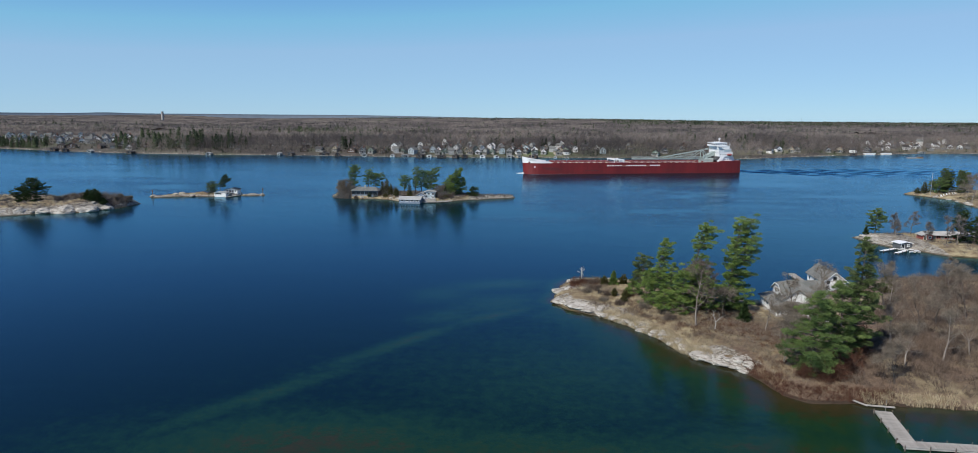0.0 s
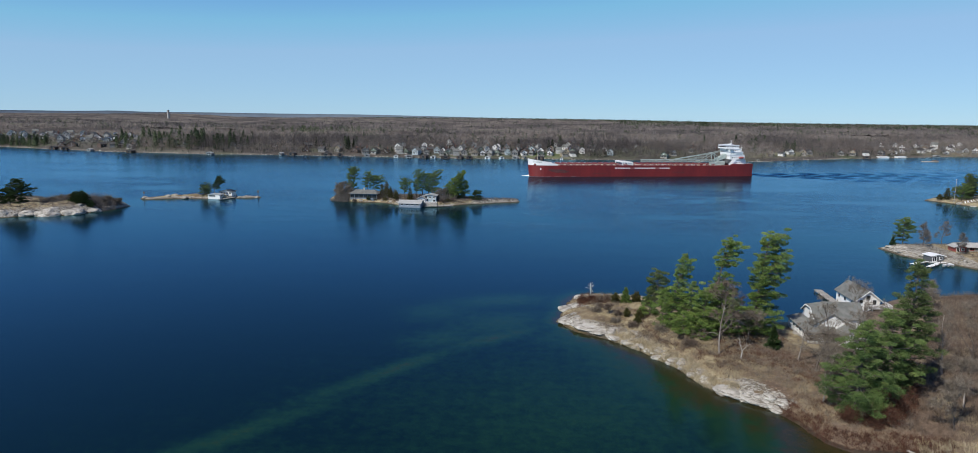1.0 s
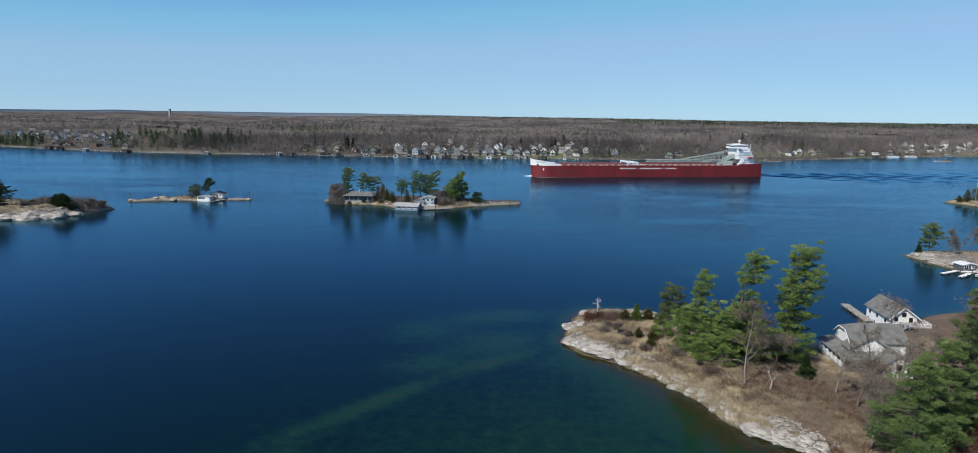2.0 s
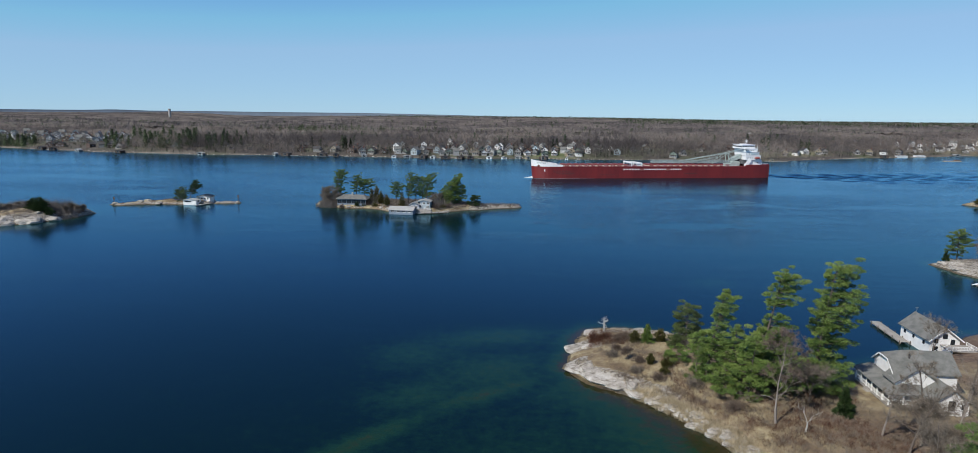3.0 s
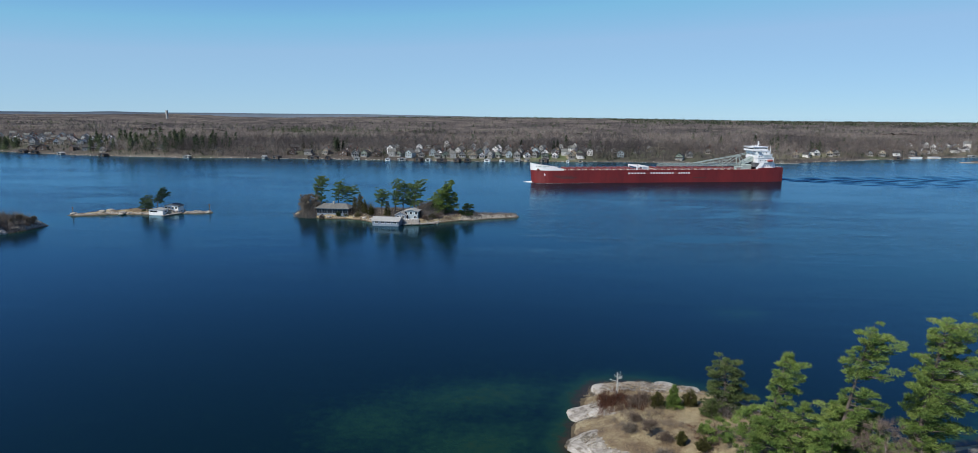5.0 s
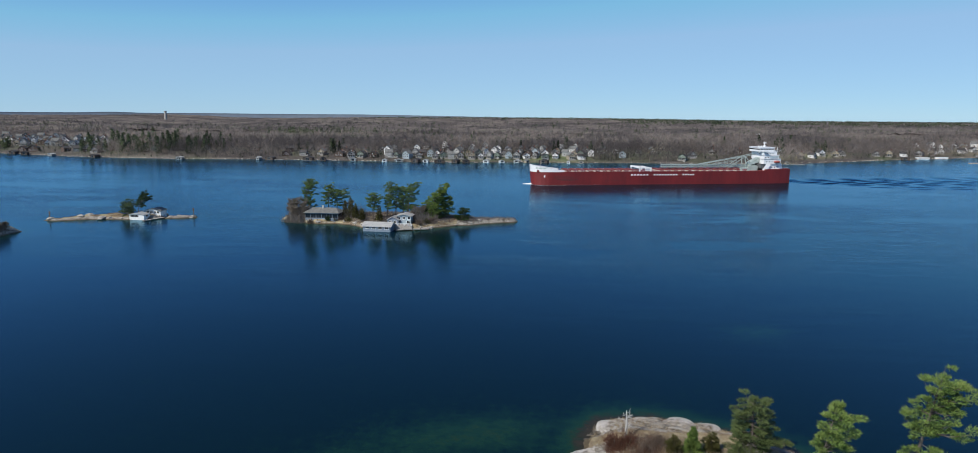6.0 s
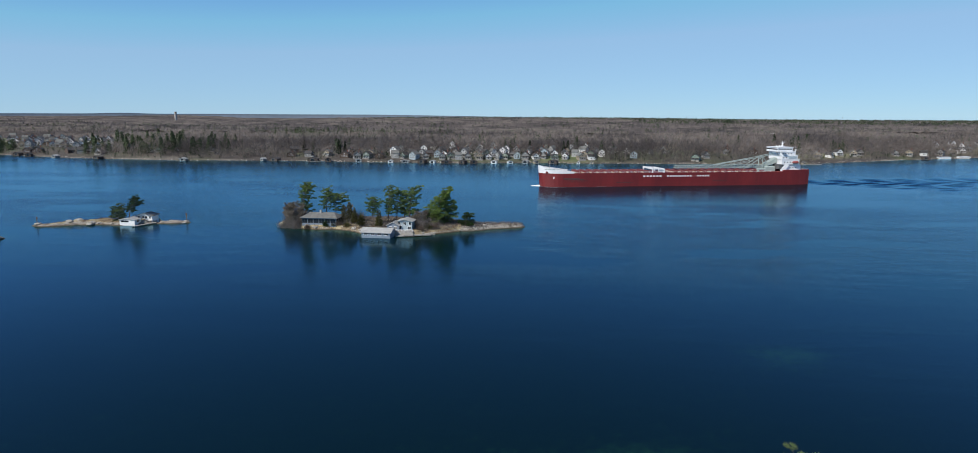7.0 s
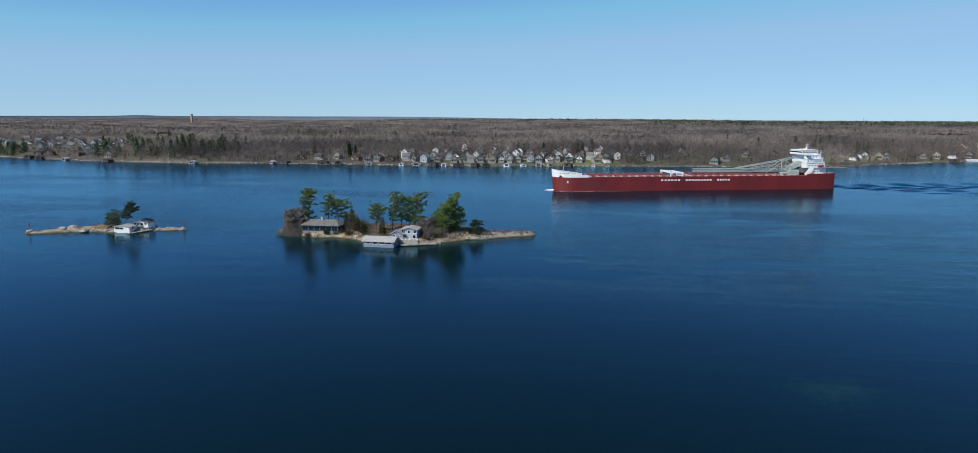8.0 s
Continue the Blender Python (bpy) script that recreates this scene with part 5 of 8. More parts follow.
def railing(name, p, q, material, parent, h=1.0, step=1.2):
    p, q = Vector(p), Vector(q)
    n = max(int((q - p).length / step), 1)
    rail = part(name, Geo().beam(p + Vector((0, 0, h)), q + Vector((0, 0, h)), 0.09).beam(p + Vector((0, 0, 0.25)), q + Vector((0, 0, 0.25)), 0.06), material, parent)
    me = Geo().beam((0, 0, 0), (0, 0, h), 0.09).mesh("post", material)
    for i in range(n + 1):
        b = part("post", me, None, rail)
        b.location = p + (q - p) * (i / n)
    pick = Geo().beam((0, 0, 0.2), (0, 0, h), 0.045).mesh("picket", material)
    m = max(int((q - p).length / 0.32), 1)
    for i in range(m):
        b = part("picket", pick, None, rail)
        b.location = p + (q - p) * ((i + 0.5) / m)
    return rail


def gable_house(name, label, w, d, h, rise, wall, roof, trim, wins, porch=0.0, chimney=False, over=0.6, m=None, group="", category="house", base=-1.5, plain_frame=False):
    root = thing(name, label, category, m, group)
    part("wall", gable_wall(w, d, h, rise, base), wall, root)
    part("roof", gable_roof(w, d, h, rise, over), roof, root)
    for face, u, z, ww, wh in wins:
        window(root, face, u, z, ww, wh, w, d, trim, wh > 1.9, plain_frame)
    if porch:
        y1 = -d / 2 - porch
        part("porch_deck", Geo().box(-w / 2, y1, base, w / 2, -d / 2 - 0.01, 0.35), GREY_WOOD, root)
        z = min(h - 0.3, 2.9)
        g = Geo().add([(-w / 2 - 0.3, y1 - 0.3, z - 0.5), (w / 2 + 0.3, y1 - 0.3, z - 0.5), (w / 2 + 0.3, -d / 2 - 0.01, z), (-w / 2 - 0.3, -d / 2 - 0.01, z),
                       (-w / 2 - 0.3, y1 - 0.3, z - 0.32), (w / 2 + 0.3, y1 - 0.3, z - 0.32), (w / 2 + 0.3, -d / 2 - 0.01, z + 0.2), (-w / 2 - 0.3, -d / 2 - 0.01, z + 0.2)],
                      [(3, 2, 1, 0), (4, 5, 6, 7), (0, 1, 5, 4), (1, 2, 6, 5), (2, 3, 7, 6), (3, 0, 4, 7)])
        part("porch_roof", g, roof, root)
        n = max(int(w / 2.4), 2)
        for i in range(n + 1):
            x = -w / 2 + 0.12 + (w - 0.24) * i / n
            part("porch_post", Geo().box(x - 0.09, y1 + 0.05, 0.3, x + 0.09, y1 + 0.23, z - 0.45), trim, root)
    if chimney:
        part("chimney", Geo().box(w * 0.18, d * 0.1, h, w * 0.18 + 0.9, d * 0.1 + 0.9, h + rise + 1.1).box(w * 0.18 - 0.08, d * 0.1 - 0.08, h + rise + 1.1, w * 0.18 + 0.98, d * 0.1 + 0.98, h + rise + 1.3), BRICK_RED, root)
    return root


def planked_dock(label, p, q, width, z=0.6, group="", material=None, step=0.32, most=150):
    """A dock of cross planks on stringers and posts."""
    p, q = Vector((*p, 0)), Vector((*q, 0))
    L = (q - p).length
    turn = math.atan2(q.y - p.y, q.x - p.x)
    root = thing("dock", label, "dock", Matrix.Translation(p) @ Matrix.Rotation(turn, 4, "Z"), group)
    g = Geo()
    for y in (-width / 2 + 0.15, width / 2 - 0.15):
        g.box(0, y - 0.08, z - 0.38, L, y + 0.08, z - 0.045)
    part("stringer", g, GREY_WOOD, root)
    n = min(int(L / step), most)
    s = L / n
    me = Geo().box(-s / 2 + 0.02, -width / 2, z - 0.04, s / 2 - 0.02, width / 2, z).mesh("plank", material or GREY_WOOD)
    for i in range(n):
        b = part("plank", me, None, root)
        b.location.x = (i + 0.5) * s
    for i in range(max(int(L / 4), 1) + 1):
        for y in (-width / 2 - 0.1, width / 2 + 0.1):
            x = min(i * 4 + 0.1, L - 0.1)
            part("pile", Geo().tube((x, y, -3), (x, y, z + 0.35), 0.12, 0.11, 7), BARK, root)
    return root


def seg(x0, y0, z0, x1, y1, z1):
    return Geo().box(x0, y0, z0, x1, y1, z1)


# the white cottage on the point
def cottage():
    c = thing("cottage", "white clapboard cottage with grey roof, clipped gable and wrap-around porch", "house")
    # main block: ridge along x
    x0, x1, y0, y1, ze, zr, yr = 65.8, 77.2, 180.2, 188.0, 8.2, 11.1, 184.1
    zc, yc = 9.9, 1.61
    v = [(x0, y0, 2), (x0, y1, 2), (x0, y1, ze), (x0, yr + yc, zc), (x0, yr - yc, zc), (x0, y0, ze)]
    v += [(x1, y0, 2), (x1, y1, 2), (x1, y1, ze), (x1, yr, zr), (x1, y0, ze)]
    part("wall", Geo().add(v, [(0, 5, 4, 3, 2, 1), (6, 7, 8, 9, 10), (0, 6, 10, 5), (1, 2, 8, 7)]), WHITE_PAINT, c)
    o, t = 0.45, 0.22
    k = (zr - ze) / (yr - y0)
    g = Geo()
    for s in (-1, 1):
        e = yr + s * (yr - y0 + o)
        low = ze - k * o
        top = [(x0 + 3.0, yr, zr + t), (x1 + o, yr, zr + t), (x1 + o, e, low + t), (x0 - o, e, low + t), (x0 - o, yr + s * yc, zc + t)]
        bot = [(x, y, z - t + 0.02) for x, y, z in top]
        f = [(0, 1, 2, 3, 4), (9, 8, 7, 6, 5)] + [(i, i + 5, (i + 1) % 5 + 5, (i + 1) % 5) for i in range(5)]
        g.add(top + bot, f if s < 0 else [q[::-1] for q in f])
    part("roof", g, GREY_SHINGLE, c)
    g = Geo().add([(x0 - o, yr - yc, zc + t), (x0 + 3.0, yr, zr + t), (x0 - o, yr + yc, zc + t), (x0 - o, yr - yc, zc), (x0 - o, yr + yc, zc)], [(0, 1, 2), (0, 2, 4, 3)])
    part("clipped_gable_roof", g, GREY_SHINGLE, c)
    part("fascia", Geo().beam((x0 - o - 0.04, y0 - o, ze - k * o + 0.05), (x0 - o - 0.04, yr - yc, zc + 0.1), 0.08, 0.26).beam((x0 - o - 0.04, yr - yc, zc + 0.1), (x0 - o - 0.04, yr + yc, zc + 0.1), 0.08, 0.26)
         .beam((x0 - o - 0.04, yr + yc, zc + 0.1), (x0 - o - 0.04, y1 + o, ze - k * o + 0.05), 0.08, 0.26), TRIM_WHITE, c)
    part("vent_pipe", Geo().tube((69.4, 182.6, 9.9), (69.4, 182.6, 11.3), 0.14, 0.14, 8), DARK_SHINGLE, c)
    # front cross gable
    cx, half, yf, zb, za = 68.7, 3.9, 177.6, 7.3, 10.1
    g = Geo().add([(cx - half, yf, 2.1), (cx + half, yf, 2.1), (cx + half, yf, zb + 0.3), (cx, yf, za - 0.1), (cx - half, yf, zb + 0.3), (cx - half, y0, 2.1), (cx + half, y0, 2.1), (cx + half, y0, zb + 0.3), (cx - half, y0, zb + 0.3)],
                  [(0, 1, 2, 3, 4), (1, 6, 7, 2), (0, 4, 8, 5)])
    part("front_gable_wall", g, WHITE_PAINT, c)
    g = Geo()
    for s in (-1, 1):
        top = [(cx, yf - 0.5, za + 0.15), (cx + s * (half + 0.5), yf - 0.5, zb - 0.05), (cx + s * (half + 0.5), 181.5, zb - 0.05), (cx, 183.0, za + 0.15)]
        bot = [(x, y, z - 0.2) for x, y, z in top]
        f = [(0, 3, 2, 1), (4, 5, 6, 7)] + [(i, (i + 1) % 4, (i + 1) % 4 + 4, i + 4) for i in range(4)]
        g.add(top + bot, f if s > 0 else [q[::-1] for q in f])
    part("front_gable_roof", g, GREY_SHINGLE, c)
    # front right wing, its gable to the south
    wing = part("side_wing", Geo().add([(p[0] + 72.4, p[1] + 176.5, p[2]) for p in gable_wall(6.0, 7.0, 5.7, 2.2, 2.0).v], gable_wall(6.0, 7.0, 5.7, 2.2, 2.0).f), WHITE_PAINT, c)
    r = gable_roof(6.0, 7.0, 5.7, 2.2, 0.5)
    part("wing_roof", Geo().add([(p[0] + 72.4, p[1] + 176.5, p[2]) for p in r.v], r.f), GREY_SHINGLE, wing)
    for u0, z0, u1, z1 in ((71.8, 4.0, 73.0, 5.9), (74.0, 4.3, 74.8, 5.3)):
        fr = part("window", Geo().box(u0 - 0.14, 172.94, z0 - 0.14, u1 + 0.14, 172.997, z1 + 0.14), TRIM_WHITE, wing)
        part("pane", seg(u0, 172.91, z0, u1, 172.938, z1), GLASS, fr)
    # porch: west side and front
    xw, yn, ys = 62.6, 188.6, 175.2
    part("porch_deck", Geo().box(xw, ys, 3.3, 64.79, yn, 3.6).box(64.79, ys, 3.3, 69.2, 177.59, 3.6), GREY_WOOD, c)
    part("porch_skirt", Geo().box(xw + 0.1, ys + 0.1, 1.5, 64.7, yn - 0.1, 3.29).box(64.7, ys + 0.1, 1.5, 69.1, 177.5, 3.29), BROWN_WOOD, c)
    e = 0.4
    g = Geo().add([(xw - e, ys - e, 5.75), (xw - e, yn + e, 5.75), (65.79, yn + e, 6.7), (65.79, 177.6, 6.7), (xw - e, ys - e, 5.95), (xw - e, yn + e, 5.95), (65.79, yn + e, 6.9), (65.79, 177.6, 6.9)],
                  [(0, 1, 2, 3), (7, 6, 5, 4), (0, 4, 5, 1), (1, 5, 6, 2), (0, 3, 7, 4)])
    g.add([(xw - e, ys - e, 5.75), (65.79, 177.59, 6.7), (69.3, 177.59, 6.7), (69.3, ys - e, 5.75), (xw - e, ys - e, 5.95), (65.79, 177.59, 6.9), (69.3, 177.59, 6.9), (69.3, ys - e, 5.95)],
          [(0, 1, 2, 3), (7, 6, 5, 4), (0, 3, 7, 4), (3, 2, 6, 7)])
    part("porch_roof", g, GREY_SHINGLE, c)
    post = Geo().box(-0.1, -0.1, 3.6, 0.1, 0.1, 5.85).mesh("porch_post", TRIM_WHITE)
    for x, y in [(xw + 0.2, ys + 0.2 + i * 2.17) for i in range(7)] + [(65.4, ys + 0.2), (68.9, ys + 0.2)]:
        b = part("porch_post", post, None, c)
        b.location = (x, y, 0)
    railing("porch_rail", (xw + 0.2, ys + 0.2, 3.6), (xw + 0.2, yn - 0.2, 3.6), TRIM_WHITE, c, 0.95, 2.17)
    railing("porch_rail", (xw + 0.2, ys + 0.2, 3.6), (68.9, ys + 0.2, 3.6), TRIM_WHITE, c, 0.95, 2.2)
    g = Geo()
    for i in range(8):
        g.box(xw - 0.31 - 0.3 * i, 182, 1.5, xw - 0.01 - 0.3 * i, 184, 3.45 - 0.2 * i)
    part("step", g, GREY_WOOD, c)
    for yy in (179.4, 182.6, 185.8):
        fr = part("window", Geo().box(65.74, yy - 0.6, 4.3, 65.797, yy + 0.6, 5.9), TRIM_WHITE, c)
        part("pane", seg(65.71, yy - 0.46, 4.44, 65.738, yy + 0.46, 5.76), GLASS, fr)
    return c


cottage()


def boathouse():
    b = thing("boathouse", "white two-storey boathouse with grey roof and railed deck at the water", "boathouse")
    x0, x1, y0, y1, xr = 90.5, 97.2, 213.6, 226.6, 93.8
    zl, zr, zt = 4.0, 4.1, 6.8
    v = []
    for y in (y0, y1):
        v += [(x0, y, -1.0), (x1, y, -1.0), (x1, y, zr), (xr, y, zt), (x0, y, zl)]
    part("wall", Geo().add(v, [(0, 1, 2, 3, 4), (9, 8, 7, 6, 5), (1, 6, 7, 2), (0, 4, 9, 5)]), WHITE_PAINT, b)
    for name, xe, ze in (("roof", x0 - 0.6, zl - 0.45), ("roof", x1 + 0.7, zr - 0.45)):
        top = [(xr, y0 - 0.6, zt + 0.22), (xr, y1 + 0.6, zt + 0.22), (xe, y1 + 0.6, ze + 0.22), (xe, y0 - 0.6, ze + 0.22)]
        bot = [(x, y, z - 0.2) for x, y, z in top]
        part(name, Geo().add(top + bot, [(0, 1, 2, 3), (7, 6, 5, 4)] + [(i, i + 4, (i + 1) % 4 + 4, (i + 1) % 4) for i in range(4)]), GREY_SHINGLE, b)
    g = Geo().beam((x0 - 0.6, y0 - 0.65, zl - 0.35), (xr, y0 - 0.65, zt + 0.1), 0.08, 0.26).beam((xr, y0 - 0.65, zt + 0.1), (x1 + 0.7, y0 - 0.65, zr - 0.35), 0.08, 0.26)
    part("fascia", g, TRIM_WHITE, b)
    for u, z, ww, wh in ((91.9, 3.2, 0.9, 1.0), (93.8, 4.3, 1.1, 1.2), (95.6, 2.95, 1.0, 1.3), (91.8, 1.2, 1.2, 1.2)):
        fr = part("window", seg(u - ww / 2 - 0.12, y0 - 0.06, z - 0.12, u + ww / 2 + 0.12, y0 - 0.003, z + wh + 0.12), TRIM_WHITE, b)
        part("pane", seg(u - ww / 2, y0 - 0.09, z, u + ww / 2, y0 - 0.063, z + wh), GLASS, fr)
    for y in (216, 220.5, 224.5):
        fr = part("window", seg(x0 - 0.06, y - 0.6, 2.0, x0 - 0.003, y + 0.6, 3.2), TRIM_WHITE, b)
        part("pane", seg(x0 - 0.09, y - 0.48, 2.12, x0 - 0.063, y + 0.48, 3.08), GLASS, fr)
    part("deck", Geo().box(92.8, 208.8, 2.75, 98.4, 213.59, 2.95), GREY_WOOD, b)
    for x in (93.0, 98.2):
        for y in (209.0, 212.6):
            part("deck_post", Geo().box(x - 0.1, y - 0.1, 0.0, x + 0.1, y + 0.1, 2.75), TRIM_WHITE, b)
    railing("deck_rail", (93.0, 208.9, 2.95), (98.3, 208.9, 2.95), TRIM_WHITE, b, 1.0, 1.4)
    railing("deck_rail", (98.3, 208.9, 2.95), (98.3, 213.0, 2.95), TRIM_WHITE, b, 1.0, 1.4)
    stair = part("stair", Geo().beam((92.8, 209.3, 2.9), (89.2, 209.3, 0.9), 0.1, 0.3).beam((92.8, 210.5, 2.9), (89.2, 210.5, 0.9), 0.1, 0.3), TRIM_WHITE, b)
    for i in range(10):
        part("tread", seg(89.3 + i * 0.36, 209.35, 0.95 + i * 0.2, 89.62 + i * 0.36, 210.45, 1.0 + i * 0.2), TRIM_WHITE, stair)
    part("handrail", Geo().beam((92.8, 209.3, 3.9), (89.2, 209.3, 1.9), 0.09).beam((92.8, 210.5, 3.9), (89.2, 210.5, 1.9), 0.09), TRIM_WHITE, b)
    part("weather_vane", Geo().tube((xr, y1, zt), (xr, y1, zt + 1.6), 0.05, 0.03, 6).beam((xr - 0.5, y1, zt + 1.4), (xr + 0.5, y1, zt + 1.4), 0.08), STEEL, b)
    return b


boathouse()
planked_dock("weathered grey plank jetty beside a white boathouse", (88.9, 221.0), (89.6, 238.4), 2.3, 0.7)
planked_dock("weathered grey plank dock standing over green shallows", (65.2, 124.4), (63.2, 112.3), 2.9, 0.6, "plank docks at the cove")
planked_dock("long weathered grey plank dock over green shallows", (61.7, 111.4), (82.0, 110.6), 2.5, 0.62, "plank docks at the cove", step=0.4)
plank = thing("gangplank", "fallen grey timber lying along the shore", "timber")
part("timber", Geo().beam((63.5, 127.6, 0.3), (68.5, 126.6, 0.45), 0.5, 0.16).beam((61.8, 129.3, 0.5), (63.8, 127.2, 0.3), 0.5, 0.14), GREY_WOOD, plank)
part("cleat", Geo().tube((65.9, 124.9, 0.0), (65.9, 124.9, 2.6), 0.05, 0.05, 6), STEEL, plank)


# ---- right points ----
def right_point():
    b = gable_house("boathouse", "small dark grey boathouse with white roof on the water", 5.4, 4.4, 2.3, 0.5, SLATE_SIDING, SHIP_WHITE, TRIM_WHITE,
                    [("S", -1.3, 0.2, 1.4, 1.9), ("S", 1.2, 1.0, 0.9, 0.9), ("E", 0, 1.0, 1.0, 0.9)], m=pose(155.6, 293.0, 0.45, 0, 0, 8), over=0.5, category="boathouse", base=-1.2)
    for label, p, q, wd in (("white floating dock beside a grey boathouse", (143.5, 285.5), (152.4, 291.5), 1.6), ("white floating dock beside a grey boathouse", (147.2, 281.0), (154.6, 287.8), 1.6), ("white floating dock below a grey boathouse", (152.0, 290.2), (161, 289.6), 1.4)):
        planked_dock(label, p, q, wd, 0.5, "white docks", TRIM_WHITE, 0.6, 24)
    for i, (x, y) in enumerate([(155.4, 284.6), (157.0, 285.4), (158.4, 286.2)]):
        boat = thing("rowing_boat", "small white boat moored at a dock", "boat", pose(x, y, 0.15, 0, 0, 40 + 20 * i), "white boats")
        part("hull", Geo().loft([[(a * 1.9, s * k * 0.65, z) for s, z in ((-1, 0.55), (-0.7, 0.0), (0.7, 0.0), (1, 0.55))] for a, k in ((-1, 0.8), (-0.4, 1), (0.3, 0.95), (0.8, 0.5), (1, 0.06))], close=True), SHIP_WHITE, boat)
        part("thwart", Geo().box(-0.2, -0.55, 0.36, 0.15, 0.55, 0.42), GREY_WOOD, boat)
    gable_house("cottage", "long low cottage with pale roof and red trim among trees", 8.0, 23.0, 2.2, 1.0, GREY_SIDING, CONCRETE, RED_PAINT,
                [("W", 8.6 - i * 3.4, 0.8, 1.5, 1.1) for i in range(6)] + [("N", 0, 0.2, 1.1, 2.0), ("N", 2.4, 0.8, 1.2, 1.1)], m=pose(184.5, 306.0, 2.5, 0, 0, 86), base=-2, over=0.8)
    gable_house("cottage", "red-brown cabin end beside a long cottage", 4.6, 4.4, 2.2, 0.8, RED_PAINT, CONCRETE, TRIM_WHITE, [("S", -1.0, 0.2, 1.0, 1.9), ("S", 1.0, 0.8, 0.9, 0.9)], m=pose(170.4, 303.6, 2.5), base=-2)
    pole = thing("flagpole", "tall pale flagpole on the far point", "flagpole", pose(275.2, 488.0, 2.6))
    part("pole", Geo().tube((0, 0, -0.5), (0, 0, 14.5), 0.16, 0.08, 8), CONCRETE, pole)
    part("ball", Geo().tube((0, 0, 14.5), (0, 0, 14.9), 0.25, 0.12, 8), FUNNEL_TAN, pole)
    for i in range(6):
        ch = thing("lawn_chair", "white slatted lawn chair on the far point", "chair", pose(282.5 + i * 1.9, 487.5 + 0.3 * (i % 2), at_height(far_point_height, 282.5 + i * 1.9, 487.5), 0, 0, 10 * i), "white lawn chairs")
        part("seat", Geo().box(-0.45, -0.45, 0.38, 0.45, 0.45, 0.46), TRIM_WHITE, ch)
        part("backrest", Geo().beam((0, 0.4, 0.4), (0, 0.75, 1.35), 0.9, 0.08), TRIM_WHITE, ch)
        for x in (-0.4, 0.4):
            for y in (-0.4, 0.4):
                part("leg", Geo().box(x - 0.05, y - 0.05, -0.05, x + 0.05, y + 0.05, 0.38), TRIM_WHITE, ch)


right_point()


# ---- islet ----
def islet_houses():
    gable_house("boathouse", "small white boathouse with dark windows at the waterline", 8.0, 5.4, 2.4, 0.5, WHITE_PAINT, PALE_ROOF, TRIM_WHITE,
                [("S", -1.2, 1.3, 4.2, 0.9), ("E", 0, 1.2, 2.0, 1.0)], m=pose(-214.3, 432.8, 0.4), over=0.4, category="boathouse", base=-1.6)
    gable_house("cottage", "white cabin with green-grey roof above a boathouse", 8.4, 5.4, 2.1, 1.1, WHITE_PAINT, GREY_SHINGLE, TRIM_WHITE,
                [("S", -2.8, 0.6, 1.2, 1.1), ("S", -0.9, 0.6, 1.2, 1.1), ("S", 1.0, 0.6, 1.2, 1.1), ("S", 2.9, 0.6, 1.0, 1.1)], m=pose(-210.0, 440.5, 2.0), over=0.7, base=-2.5)
    planked_dock("grey dock ramp beside a white boathouse", (-208.6, 426.5), (-204.5, 438.5), 1.8, 0.55)
    for x, y, h, fun in ((-258.0, 424.0, 4.0, islet_height), (-190.2, 442.8, 4.4, spit_height)):
        z = at_height(fun, x, y)
        mk = thing("channel_marker", "dark iron channel marker on a granite reef", "marker", pose(x, y, z))
        part("post", Geo().tube((0, 0, -0.6), (0, 0, h * 0.7), 0.2, 0.12, 8), BROWN_WOOD, mk)
        part("board", Geo().box(-0.4, -0.08, h * 0.6, 0.4, 0.08, h * 0.95), BROWN_SIDING, mk)


islet_houses()


